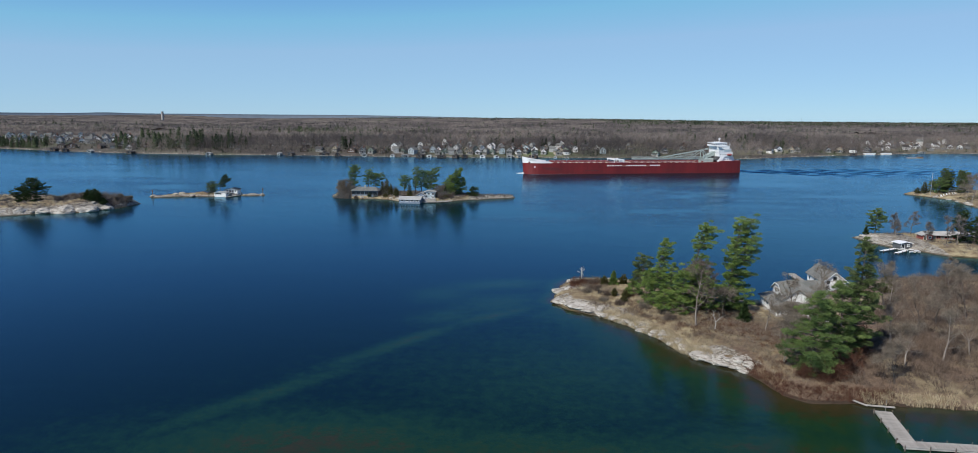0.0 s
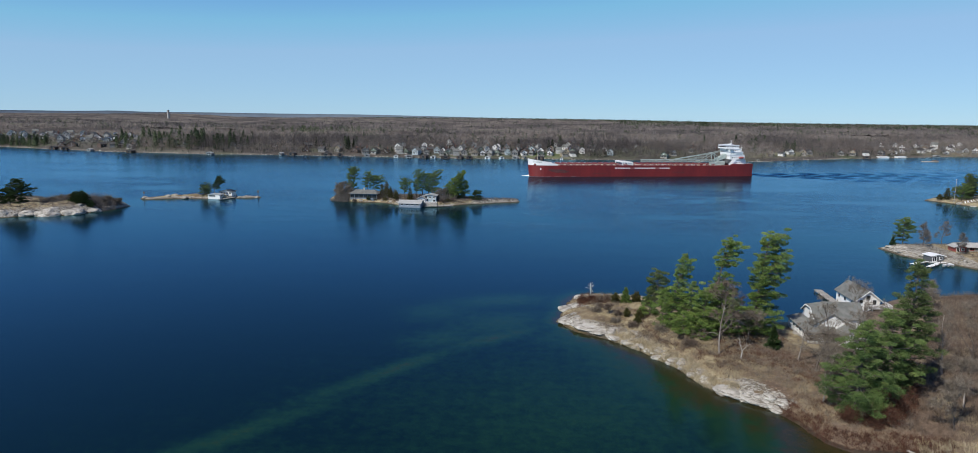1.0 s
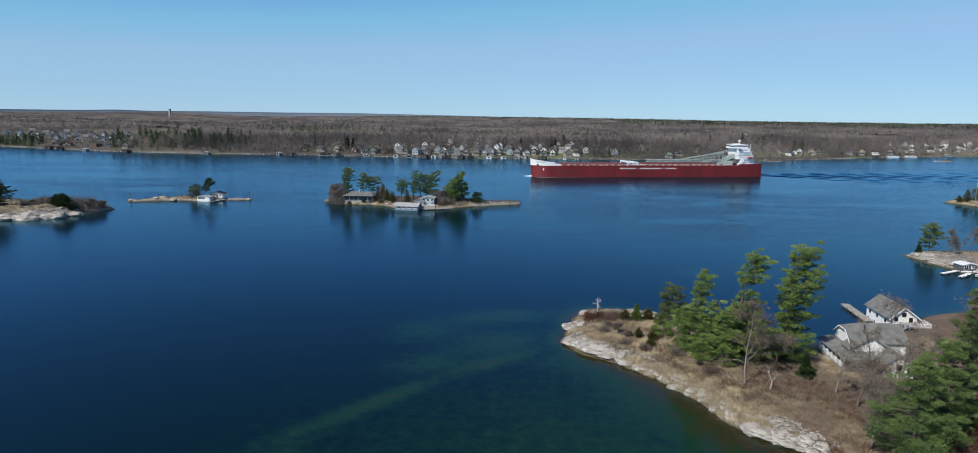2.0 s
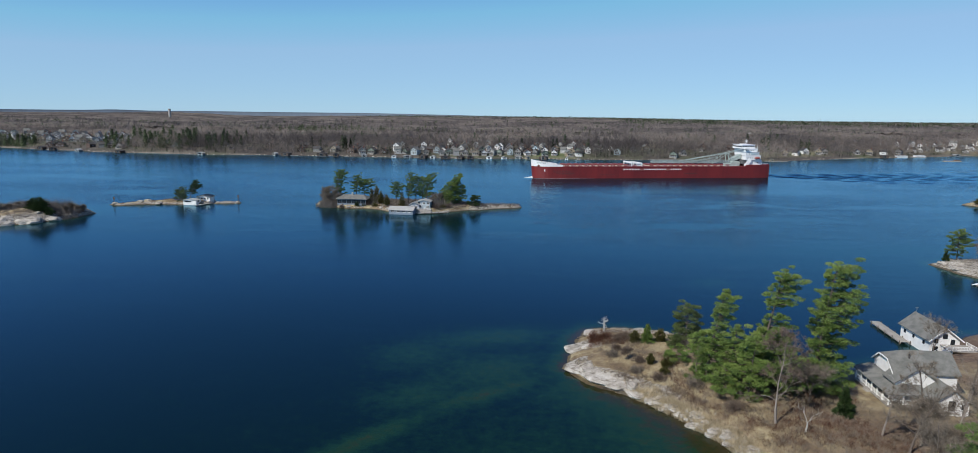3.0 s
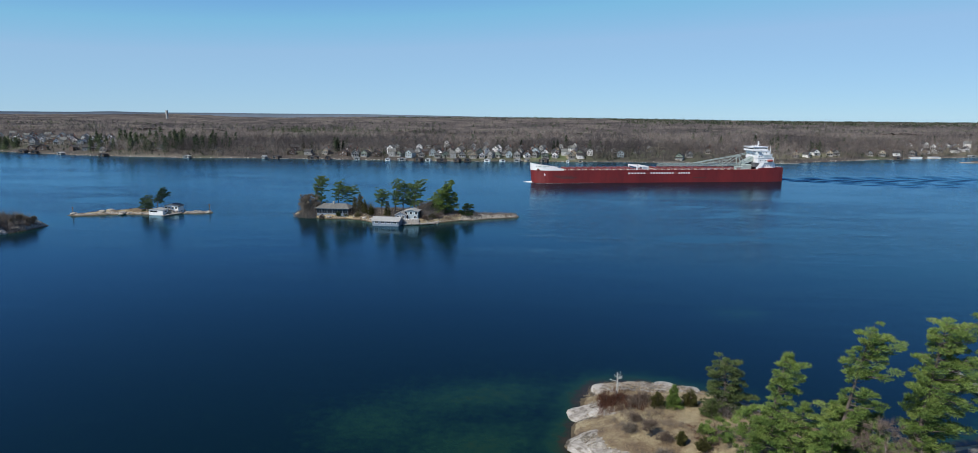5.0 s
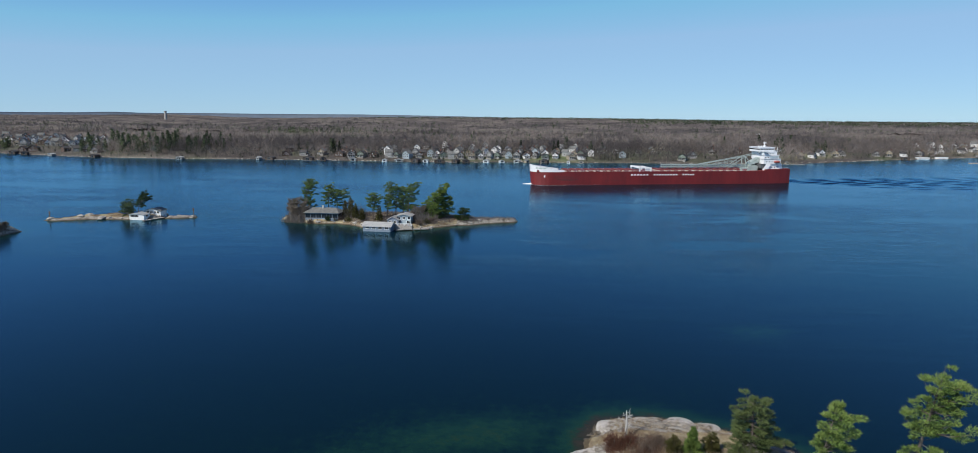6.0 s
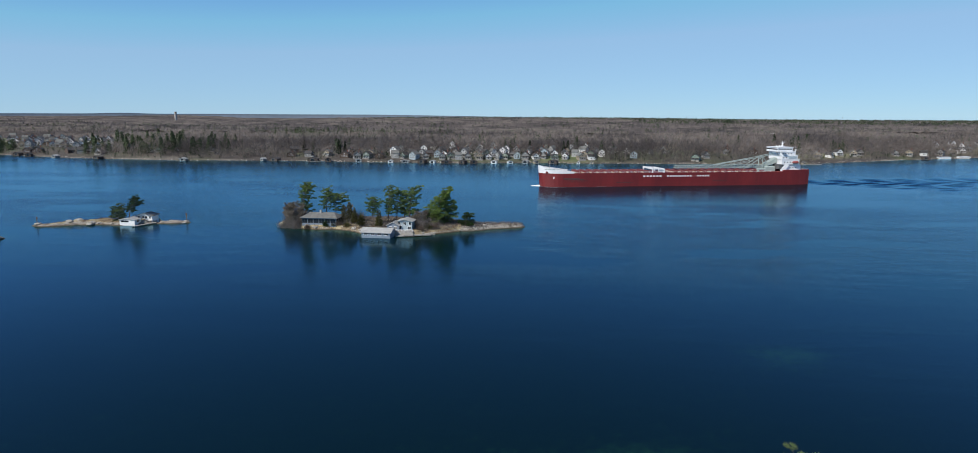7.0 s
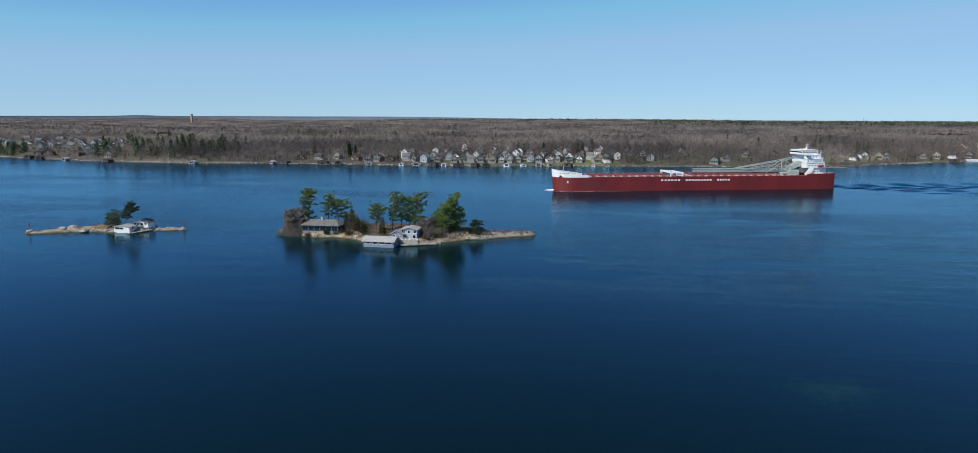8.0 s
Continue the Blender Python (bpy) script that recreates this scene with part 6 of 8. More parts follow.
# ---- cottage island ----
def cottage_island():
    # low hipped cottage
    c = thing("cottage", "long low grey cottage with hipped roof and dark porch windows", "house", pose(-116.1, 438.0, 1.6))
    part("wall", Geo().box(-8.6, -4.6, -1.5, 8.6, 4.6, 3.9), BLUE_GREY, c)
    g = Geo()
    lo, hi = [(-9.6, -5.6, 3.8), (9.6, -5.6, 3.8), (9.6, 5.6, 3.8), (-9.6, 5.6, 3.8)], [(-6.2, 0, 6.0), (6.2, 0, 6.0)]
    g.add(lo + hi, [(0, 1, 5, 4), (1, 2, 5), (2, 3, 4, 5), (3, 0, 4), (3, 2, 1, 0)])
    part("roof", g, GREY_SHINGLE, c)
    part("chimney", Geo().box(-0.9, -0.9, 5.0, 0.0, 0.0, 7.2), CONCRETE, c)
    for i in range(6):
        window(c, "S", -7.2 + i * 2.85, 1.3, 2.4, 1.9, 17.2, 9.2, SLATE_SIDING)
    for i in range(3):
        window(c, "E", -2.8 + i * 2.8, 1.3, 1.9, 1.8, 17.2, 9.2, SLATE_SIDING)
    # boathouse
    gable = gable_house("boathouse", "blue-grey boathouse with pale metal roof at the waterline", 7.0, 13.6, 2.2, 1.5, BLUE_GREY, PALE_ROOF, TRIM_WHITE,
                        [("W", -4.9 + i * 3.2, 1.0, 1.8, 1.0) for i in range(4)], m=pose(-81.6, 416.1, 0.4, 0, 0, 86), over=0.6, category="boathouse", base=-1.6)
    gable_house("house", "pale blue two-storey cottage with pale roof and deck", 6.8, 6.6, 4.2, 0.8, BLUE_SIDING, PALE_ROOF, TRIM_WHITE,
                [("S", -2.6, 2.6, 1.3, 1.3), ("S", 0, 2.6, 1.2, 1.3), ("S", 2.6, 2.6, 1.3, 1.3), ("S", -2.2, 0.2, 1.2, 2.0), ("S", 2.2, 0.5, 1.4, 1.3), ("W", 0, 2.6, 1.4, 1.2)],
                m=pose(-70.9, 426.4, 2.0), over=0.7, base=-2, chimney=False)
    gable_house("cottage", "blue-grey cottage wing with low white-edged gable", 5.6, 5.0, 2.7, 1.5, BLUE_GREY, PALE_ROOF, TRIM_WHITE,
                [("S", -1.2, 1.0, 1.1, 1.2), ("S", 1.2, 1.0, 1.1, 1.2)], m=pose(-76.0, 423.6, 1.8), over=0.5, base=-2)
    deck = thing("deck", "white railed timber deck before a blue cottage", "deck", pose(-70.6, 420.9, 0))
    part("platform", Geo().box(-4.5, -2.0, 0.2, 4.5, 2.0, 2.2), GREY_WOOD, deck)
    railing("rail", (-4.4, -1.9, 2.2), (4.4, -1.9, 2.2), TRIM_WHITE, deck, 1.0, 1.5)
    planked_dock("broad grey plank platform along the shore before a blue cottage", (-73.8, 416.6), (-58.2, 422.0), 3.4, 0.75)
    wall = thing("seawall", "low stone seawall with moored planks along the shore", "wall", pose(0, 0, 0))
    for i in range(14):
        x = -75.2 + i * 1.32
        part("stone", Geo().box(x, 418.6 + 0.25 * (i % 3) + i * 0.34, -1.0, x + 1.26, 420.6 + i * 0.34, 0.75 + 0.12 * ((i * 7) % 4), 0.12), GRANITE, wall)


cottage_island()


# ---- far shore buildings ----
def far_template(kind):
    wall, roof, w, d, h, rise, words = {
        "W": (WHITE_PAINT, DARK_SHINGLE, 8.5, 9.5, 4.6, 3.6, "white clapboard house with dark gable roof"),
        "P": (WHITE_PAINT, GREY_SHINGLE, 8.5, 10.0, 7.4, 3.4, "tall white house with steep grey roof"),
        "G": (GREY_SIDING, DARK_SHINGLE, 8.5, 9.5, 4.8, 3.4, "grey shingled house with dark roof"),
        "E": (PALE_SIDING, GREY_SHINGLE, 8.0, 10.0, 6.4, 3.8, "pale grey two-storey cottage with grey gable roof"),
        "L": (BLUE_SIDING, GREY_SHINGLE, 9.0, 10.0, 5.6, 3.6, "pale blue house with grey gable roof"),
        "S": (GREEN_SIDING, DARK_SHINGLE, 10.0, 10.0, 5.0, 3.6, "sage green cottage with dark roof"),
        "T": (TAN_SIDING, GREY_SHINGLE, 9.0, 9.5, 4.6, 3.2, "tan timber cottage with grey roof"),
        "B": (BROWN_SIDING, DARK_SHINGLE, 12.0, 10.0, 4.4, 3.4, "dark brown timber cottage with dark roof")}[kind]
    wins = [("S", -w * 0.27, 1.0, 1.3, 1.5), ("S", w * 0.27, 1.0, 1.3, 1.5), ("S", 0, 0.4, 1.1, 2.1), ("S", 0, h - 0.4, 1.3, 1.4)]
    if h > 5.2:
        wins += [("S", -w * 0.3, 3.9, 1.2, 1.3), ("S", w * 0.3, 3.9, 1.2, 1.3)]
    wins += [("W", 0.0, 1.1, 1.2, 1.4), ("E", 0.0, 1.1, 1.2, 1.4)]
    return gable_house("house", words + " on the far shore", w, d, h, rise, wall, roof, TRIM_WHITE, wins, porch=2.2 if kind in "WTGSE" else 0.0, chimney=kind in "WGBT", base=-4.0, group="far shore houses", plain_frame=True)


# landmark houses, and streets along the shore: from x, to x, distance from the waterline, spacing, wander, kinds in turn
LANDMARKS = [(-717, 14, "B"), (-695, 16, "B"), (-528, 45, "S"), (-513, 39, "S"), (-573, 38, "B"), (-429, 34, "T"), (-144, 117, "P"), (-105, 102, "W"), (6, 19, "W"), (13, 120, "W"), (33, 103, "W"),
             (63, 61, "G"), (88, 27, "L"), (160, 15, "S"), (174, 30, "G"), (214, 98, "B"), (331, 27, "W"), (513, 159, "W"), (742, 87, "P")]
STREETS = [(-196, 48, 17, 11.0, 3, "ESLGWGSEGTW"), (-262, -200, 17, 15, 4, "BGS"), (-200, 56, 33, 10.8, 6, "PGSEBLWGETSP"), (-262, -206, 34, 16, 5, "BGT"), (-640, -585, 22, 17, 4, "BG"), (-330, -265, 24, 24, 5, "BGT"), (440, 560, 24, 24, 8, "GTW"), (205, 300, 60, 30, 20, "GBT"), (-215, 60, 58, 16.0, 10, "GETPGB"), (-168, 60, 96, 26, 12, "WGTE"), (20, 135, 72, 22, 16, "WGT"),
           (-962, -600, 128, 14.5, 34, "WEWTPWEW"), (-900, -590, 62, 15, 16, "WETWEB"), (-940, -640, 95, 21, 12, "WWGPT"), (-980, -700, 175, 22, 18, "WWLG"), (-992, -755, 222, 27, 24, "WLGW"), (-616, -580, 39, 13, 3, "G"), (-482, -325, 48, 46, 8, "BGB"),
           (312, 405, 34, 19, 12, "TGW"), (534, 735, 104, 14, 22, "WTWWP"), (545, 735, 34, 17, 6, "WWGW"), (556, 700, 64, 25, 7, "GWGT"), (640, 720, 16, 25, 4, "WT"), (-420, 480, 500, 110, 90, "GTW"), (-380, 310, 240, 150, 20, "GT")]


def settle():
    rng = np.random.default_rng(403)
    out = list(LANDMARKS)
    for x0, x1, d, step, wander, kinds in STREETS:
        x, i = x0, 0
        while x < x1:
            px, pd = x + float(rng.uniform(-0.25, 0.25)) * step, max(12.0, d + float(rng.uniform(-1, 1)) * wander)
            if all(abs(px - a) > 8.5 or abs(pd - b) > 11 for a, b, k in out):
                out.append((px, pd, kinds[i % len(kinds)]))
            x, i = x + step, i + 1
    return out


FAR_HOUSES = settle()
HOUSE_PLACES = [(x, d) for x, d, kind in FAR_HOUSES]


def far_houses():
    made, rng = {}, np.random.default_rng(401)
    for x, d, kind in FAR_HOUSES:
        y = float(shore_y(np.array([float(x)]))[0]) + d
        m = pose(x, y, at_height(mainland_height, x, y) + 0.4, 0, 0, float(rng.normal(math.degrees(math.atan2(-x, y)) * 0.7, 14)) + (90 if rng.random() < 0.18 else 0))
        k = float(rng.uniform(0.74, 1.0))
        m = m @ Matrix.Diagonal((k, k, k * float(rng.uniform(0.9, 1.1)), 1.0))
        if kind not in made:
            made[kind] = far_template(kind)
        copy_thing(made[kind], m)
    for root in made.values():
        for ob in (*root.children_recursive, root):
            bpy.data.objects.remove(ob)


far_houses()


def far_boathouses():
    rng = np.random.default_rng(402)
    made = {}
    for x, d, kind in ((-450, -3, "w"), (-355, -5, "w"), (-341, -4, "d"), (-293, -6, "d"), (-274, -6, "d"), (-236, -5, "w"), (-197, -6, "p"), (-180, -5, "w"), (-159, -6, "d"), (-131, -5, "d"),
                       (-112, -5, "d"), (-100, -5, "d"), (-147, -6, "p"), (-76, -6, "p"), (-58, -5, "p"), (-40, -5, "w"), (-28, -7, "t"), (-8, -5, "d"), (21, -7, "p"), (36, -6, "t"), (282, -3, "t"), (474, -2, "d"), (613, -3, "w"), (-690, -4, "d"), (-716, -3, "d"), (-640, -4, "w"), (-570, -4, "d")):
        y = float(shore_y(np.array([float(x)]))[0]) + d
        m = pose(x, y, 0.45, 0, 0, float(rng.normal(0, 10))) @ Matrix.Diagonal((float(rng.uniform(0.6, 1.25)), float(rng.uniform(0.8, 1.2)), float(rng.uniform(0.75, 1.2)), 1.0))
        if kind in made:
            copy_thing(made[kind], m)
            continue
        wall, roof, words = {"p": (WHITE_PAINT, PALE_ROOF, "small white boathouse with pale roof"), "w": (GREY_SIDING, PALE_ROOF, "grey boathouse with pale roof"), "d": (BROWN_SIDING, DARK_SHINGLE, "dark brown boathouse with open front"), "t": (TAN_SIDING, GREY_SHINGLE, "tan boathouse with grey roof")}[kind]
        made[kind] = gable_house("boathouse", words + " on the far shore", 7.0 if kind != "d" else 11.0, 7.0, 2.3, 1.3, wall, roof, GREY_SIDING if kind == "d" else TRIM_WHITE, [("S", 0, 0.1, 3.6, 2.3), ("W", 0, 1.0, 1.2, 1.0)], m=m, over=0.5, category="boathouse", base=-1.8, group="far shore boathouses")
    for x0, x1, d in ((-470, -462, -8), (-300, -283, -9), (-262, -256, -9), (-222, -217, -10), (-150, -146, -10), (-120, -116, -9), (-90, -85, -9), (8, 14, -9), (-335, -325, -8), (270, 300, -3), (520, 540, -4), (-610, -603, -8)):
        y = float(shore_y(np.array([float(x0)]))[0]) + d
        planked_dock("grey plank dock on the far shore", (x0, y), (x1, y + 1.0), 2.0, 0.6, "far shore docks", None, 1.0, 12)
    for x, y, L in ((497, 1066, 17), (529, 1077, 15)):
        b = thing("dock_roof", "long low white boathouse on the far shore", "boathouse", pose(x + L / 2, y, 0, 0, 0, 12), "white boat slips")
        part("roof", Geo().box(-L / 2, -3.5, 2.1, L / 2, 3.5, 2.6, 0.15), SHIP_WHITE, b)
        for i in range(5):
            for s in (-3, 3):
                part("post", Geo().box(-L / 2 + 0.5 + i * (L - 1) / 4 - 0.12, s * 1.08 - 0.12, -2, -L / 2 + 0.5 + i * (L - 1) / 4 + 0.12, s * 1.08 + 0.12, 2.1), TRIM_WHITE, b)
        part("wall", Geo().box(-L / 2 + 0.4, -3.1, -0.3, L / 2 - 0.4, 3.1, 2.1), WHITE_PAINT, b)
    raft = thing("work_raft", "low grey timber raft anchored in the channel", "raft", pose(532, 989, 0, 0, 0, 10))
    part("platform", Geo().box(-11, -3, -0.4, 11, 3, 0.9, 0.1), GREY_WOOD, raft)
    part("crib", Geo().box(4, -2.4, 0.9, 10, 2.4, 2.2, 0.2), BROWN_WOOD, raft)
    hall = thing("hall", "long pale-roofed hall among bare trees on the slope", "building", pose(-299, float(shore_y(np.array([-299.0]))[0]) + 190, at_height(mainland_height, -299, 1087) + 0.5))
    part("wall", gable_wall(26, 14, 5, 2, -3), GREY_SIDING, hall)
    part("roof", gable_roof(26, 14, 5, 2, 1.0), PALE_ROOF, hall)
    tower = thing("water_tower", "pale cylindrical water tower rising over the wooded skyline", "water tower", pose(-1985, 3400, at_height(mainland_height, -1985, 3400)))
    z0 = at_height(mainland_height, -1985, 3400)
    part("shaft", Geo().tube((0, 0, -2), (0, 0, 64 - z0), 6.0, 6.0, 20), CONCRETE, tower)
    part("rim", Geo().tube((0, 0, 64 - z0), (0, 0, 67 - z0), 6.8, 6.8, 20), PALE_ROOF, tower)
    mast = thing("radio_mast", "thin steel mast on the wooded skyline", "mast", pose(940, 2500, at_height(mainland_height, 940, 2500)))
    part("pole", Geo().tube((0, 0, -1), (0, 0, 34), 0.7, 0.4, 6), STEEL, mast)


far_boathouses()


# ---- near island: trees and brush ----
def stand(fun, x, y):
    return at_height(fun, x, y) - 0.05


def near_pine(label, x, y, top, seed, **kw):
    z = stand(near_height, x, y)
    return pine("white_pine", label, x, y, z, top - z, seed, **kw)


P = "pines on the point"
near_pine("tall wind-swept white pine with layered branches", 52.0, 181.0, 28.8, 11, low=0.05, reach=4.2, wind=0.5, lean=(0.07, 0), gaps=0.0, whorl=1.02, clump=1.2, group=P,
          shape=[(0, 1.15), (0.2, 1.15), (0.3, 1.1), (0.42, 0.9), (0.5, 1.05), (0.62, 1.3), (0.70, 0.85), (0.8, 0.75), (0.93, 0.62), (1, 0.35)])
near_pine("tall white pine with bare gaps and flat top", 41.2, 181.5, 26.9, 12, low=0.06, reach=4.0, wind=0.5, lean=(0.13, 0), gaps=0.0, whorl=1.15, clump=1.15, group=P,
          shape=[(0, 1.0), (0.3, 1.1), (0.46, 0.95), (0.56, 0.55), (0.62, 0.4), (0.67, 0.6), (0.72, 1.0), (0.84, 0.8), (0.95, 0.55), (1, 0.25)])
near_pine("dense green pine with a slender leaning top", 31.8, 184.0, 22.0, 13, low=0.05, reach=4.0, wind=0.5, lean=(0.15, 0), gaps=0.0, whorl=1.08, clump=1.2, group=P,
          shape=[(0, 0.9), (0.4, 1.0), (0.58, 0.6), (0.75, 0.5), (0.92, 0.42), (1, 0.2)])
near_pine("rounded bushy pine on the point", 32.6, 207.0, 12.3, 14, low=0.05, reach=4.6, wind=0.15, gaps=0.0, whorl=1.05, clump=1.15, leaf=CEDAR_PINE, group=P, shape=[(0, 0.95), (0.4, 1.05), (0.75, 0.9), (1, 0.4)])
near_pine("bushy low pine beside taller pines", 38.0, 176.5, 15.0, 15, low=0.03, reach=4.2, wind=0.25, lean=(0.1, 0), gaps=0.05, whorl=1.15, clump=1.1, group=P)
near_pine("bushy low pine beside taller pines", 30.6, 186.5, 12.5, 16, low=0.03, reach=4.0, wind=0.2, lean=(0.1, 0), gaps=0.05, whorl=1.15, clump=1.1, group=P)
near_pine("bushy low pine beside taller pines", 42.0, 184.5, 15.5, 17, low=0.03, reach=4.4, wind=0.3, lean=(0.12, 0), gaps=0.06, whorl=1.15, clump=1.1, group=P)
near_pine("bushy low pine beside taller pines", 35.5, 181.5, 15.5, 22, low=0.03, reach=4.2, wind=0.3, lean=(0.12, 0), gaps=0.06, whorl=1.15, clump=1.1, group=P)
near_pine("bushy low pine at the edge of dry grass", 28.4, 193.5, 7.0, 21, low=0.03, reach=3.2, wind=0.15, gaps=0.05, whorl=1.0, clump=1.0, group=P)
near_pine("bushy low pine beside taller pines", 45.5, 178.5, 11.5, 24, low=0.03, reach=4.2, wind=0.3, lean=(0.1, 0), gaps=0.06, whorl=1.15, clump=1.1, group=P)
near_pine("bushy low pine beside taller pines", 33.4, 177.8, 9.0, 25, low=0.03, reach=3.8, wind=0.25, lean=(0.1, 0), gaps=0.06, whorl=1.1, clump=1.1, group=P)
P = "pines by the cottage"
near_pine("massive spreading white pine with drooping boughs", 57.8, 139.0, 19.5, 18, low=0.03, reach=7.2, wind=0.05, gaps=0.0, whorl=1.08, clump=1.25, rise=-0.05, leaf=ISLE_PINE, group=P, shape=[(0, 0.85), (0.25, 1.0), (0.55, 0.72), (0.8, 0.38), (1, 0.1)])
near_pine("tall slender white pine behind a broad pine", 69.0, 147.0, 29.8, 19, low=0.12, reach=4.6, wind=0.12, lean=(0.03, 0), gaps=0.04, whorl=1.22, clump=1.15, leaf=CEDAR_PINE, group=P, shape=[(0, 1.0), (0.4, 0.9), (0.7, 0.6), (0.9, 0.35), (1, 0.12)])
near_pine("white pine with ragged crown by the cottage", 65.0, 144.5, 20.5, 20, low=0.06, reach=5.2, wind=0.15, gaps=0.05, whorl=1.22, clump=1.15, leaf=ISLE_PINE, group=P)

cone_tree("spruce", "small dark conical spruce in dry grass", 53.0, 170.5, stand(near_height, 53, 170.5), 5.6, 1.9, 31, DARK_NEEDLES, 0.45, 700)
cone_tree("spruce", "small bright green young fir on the headland", 23.6, 206.5, stand(near_height, 23.6, 206.5), 4.6, 1.9, 32, NEEDLES, 0.4, 700)
for x, y, h, r, leaf, words in ((20.8, 206.6, 2.9, 1.7, CEDAR, "olive rounded juniper beside a young fir"), (26.8, 207.6, 3.2, 1.8, CEDAR, "olive rounded juniper beside a young fir"),
                                (22.3, 192.0, 2.6, 1.0, CEDAR, "small upright juniper standing in dry grass"), (25.3, 190.2, 2.5, 1.2, CEDAR, "small upright juniper standing in dry grass"),
                                (26.8, 196.5, 1.7, 1.3, NEEDLES, "low green juniper standing in dry grass"), (29.6, 203.0, 3.6, 2.2, CEDAR_PINE, "bushy grey-green juniper below a rounded pine"),
                                (24.4, 187.0, 1.4, 1.1, CEDAR, "low olive juniper at the edge of the ledge")):
    cone_tree("juniper", words, x, y, stand(near_height, x, y), h, r, int(40 + x * 3 + y), leaf, 0.36, 420, round_top=1, group="junipers on the headland")
for x, y, h, r, leaf, words in ((11.6, 208.6, 2.3, 1.8, RED_TWIGS, "dense red-brown leafless shrub"), (14.0, 209.4, 2.4, 1.9, RED_TWIGS, "dense red-brown leafless shrub"), (16.8, 207.0, 2.4, 2.0, BROWN_TWIGS, "grey-brown leafless shrub"),
                                (18.7, 208.6, 2.2, 1.8, BROWN_TWIGS, "grey-brown leafless shrub"), (14.6, 196.6, 1.6, 1.5, TWIGS, "pale leafless shrub above the ledge"), (31.6, 203.4, 3.2, 2.3, GREY_TWIGS, "pinkish grey leafless shrub"),
                                (20.3, 193.6, 1.6, 1.5, BROWN_TWIGS, "grey-brown leafless shrub"), (19.0, 188.8, 1.5, 1.6, TWIGS, "pale leafless shrub above the ledge"), (23.0, 184.5, 1.6, 1.7, BROWN_TWIGS, "grey-brown leafless shrub"),
                                (16.0, 200.5, 1.2, 1.3, BROWN_TWIGS, "low grey-brown leafless shrub"), (29.5, 181.5, 1.9, 2.0, TWIGS, "pale leafless shrub above the ledge"), (34.6, 172.0, 1.9, 2.1, BROWN_TWIGS, "grey-brown leafless shrub")):
    bush("shrub", words + " on the headland", x, y, stand(near_height, x, y), r, h, int(x * 7 + y), leaf, 0.8, 340, "shrubs on the headland", 0.035)
bare_tree("bare_tree", "small dark leafless tree in dry grass", 17.9, 194.6, stand(near_height, 17.9, 194.6), 5.2, 50, spread=0.8, depth=4, trunk_share=0.12, per=7, twig_len=0.8, thick=1.5, twigs=BROWN_TWIGS, group="bare trees on the point")
cone_tree("juniper", "olive green cedar beside the boathouse", 104.0, 203.0, stand(near_height, 104, 203), 6.5, 2.4, 47, CEDAR, 0.45, 600, round_top=1)

for i, (x, y, r, h) in enumerate(((54.8, 135.2, 1.8, 2.6), (58.2, 133.9, 2.1, 3.0), (61.4, 135.0, 2.2, 3.4), (64.6, 137.6, 2.4, 3.8), (63.6, 141.0, 2.0, 3.4), (67.4, 141.5, 2.4, 3.9), (70.8, 147.2, 2.4, 4.2), (73.4, 152.0, 2.2, 4.0), (76.4, 158.0, 2.2, 4.2))):
    bush("shrub", "dense dark brown leafless shrub below tall pines", x, y, stand(near_height, x, y), r, h, 730 + i, RED_TWIGS, 0.9, 420, "shrubs below the pines", 0.05)

# the dead snag on the bare rock
def dead_snag():
    z = stand(near_height, 13.9, 212)
    root = thing("dead_snag", "bleached dead snag with broken limbs on bare rock", "tree", pose(13.9, 212.0, z))
    part("trunk", Geo().tube((0, 0, -0.3), (0.1, 0, 2.4), 0.24, 0.18, 8).tube((0.1, 0, 2.4), (0.0, 0.05, 4.9), 0.18, 0.08, 8), SNAG_WOOD, root)
    rng = np.random.default_rng(51)
    for i in range(9):
        h, az, L = 2.3 + i * 0.27, float(rng.uniform(0, 6.28)), float(rng.uniform(0.7, 1.5))
        tip = (L * math.cos(az), L * math.sin(az), h + float(rng.uniform(-0.1, 0.35)))
        limb = Geo().tube((0.05, 0, h), tip, 0.07, 0.035, 6)
        limb.tube(tuple(0.6 * k for k in tip[:2]) + (h + 0.1,), (tip[0] * 0.9, tip[1] * 0.9 + 0.3, h + 0.45), 0.05, 0.03, 5)
        part("broken_limb", limb, SNAG_WOOD, root)


dead_snag()

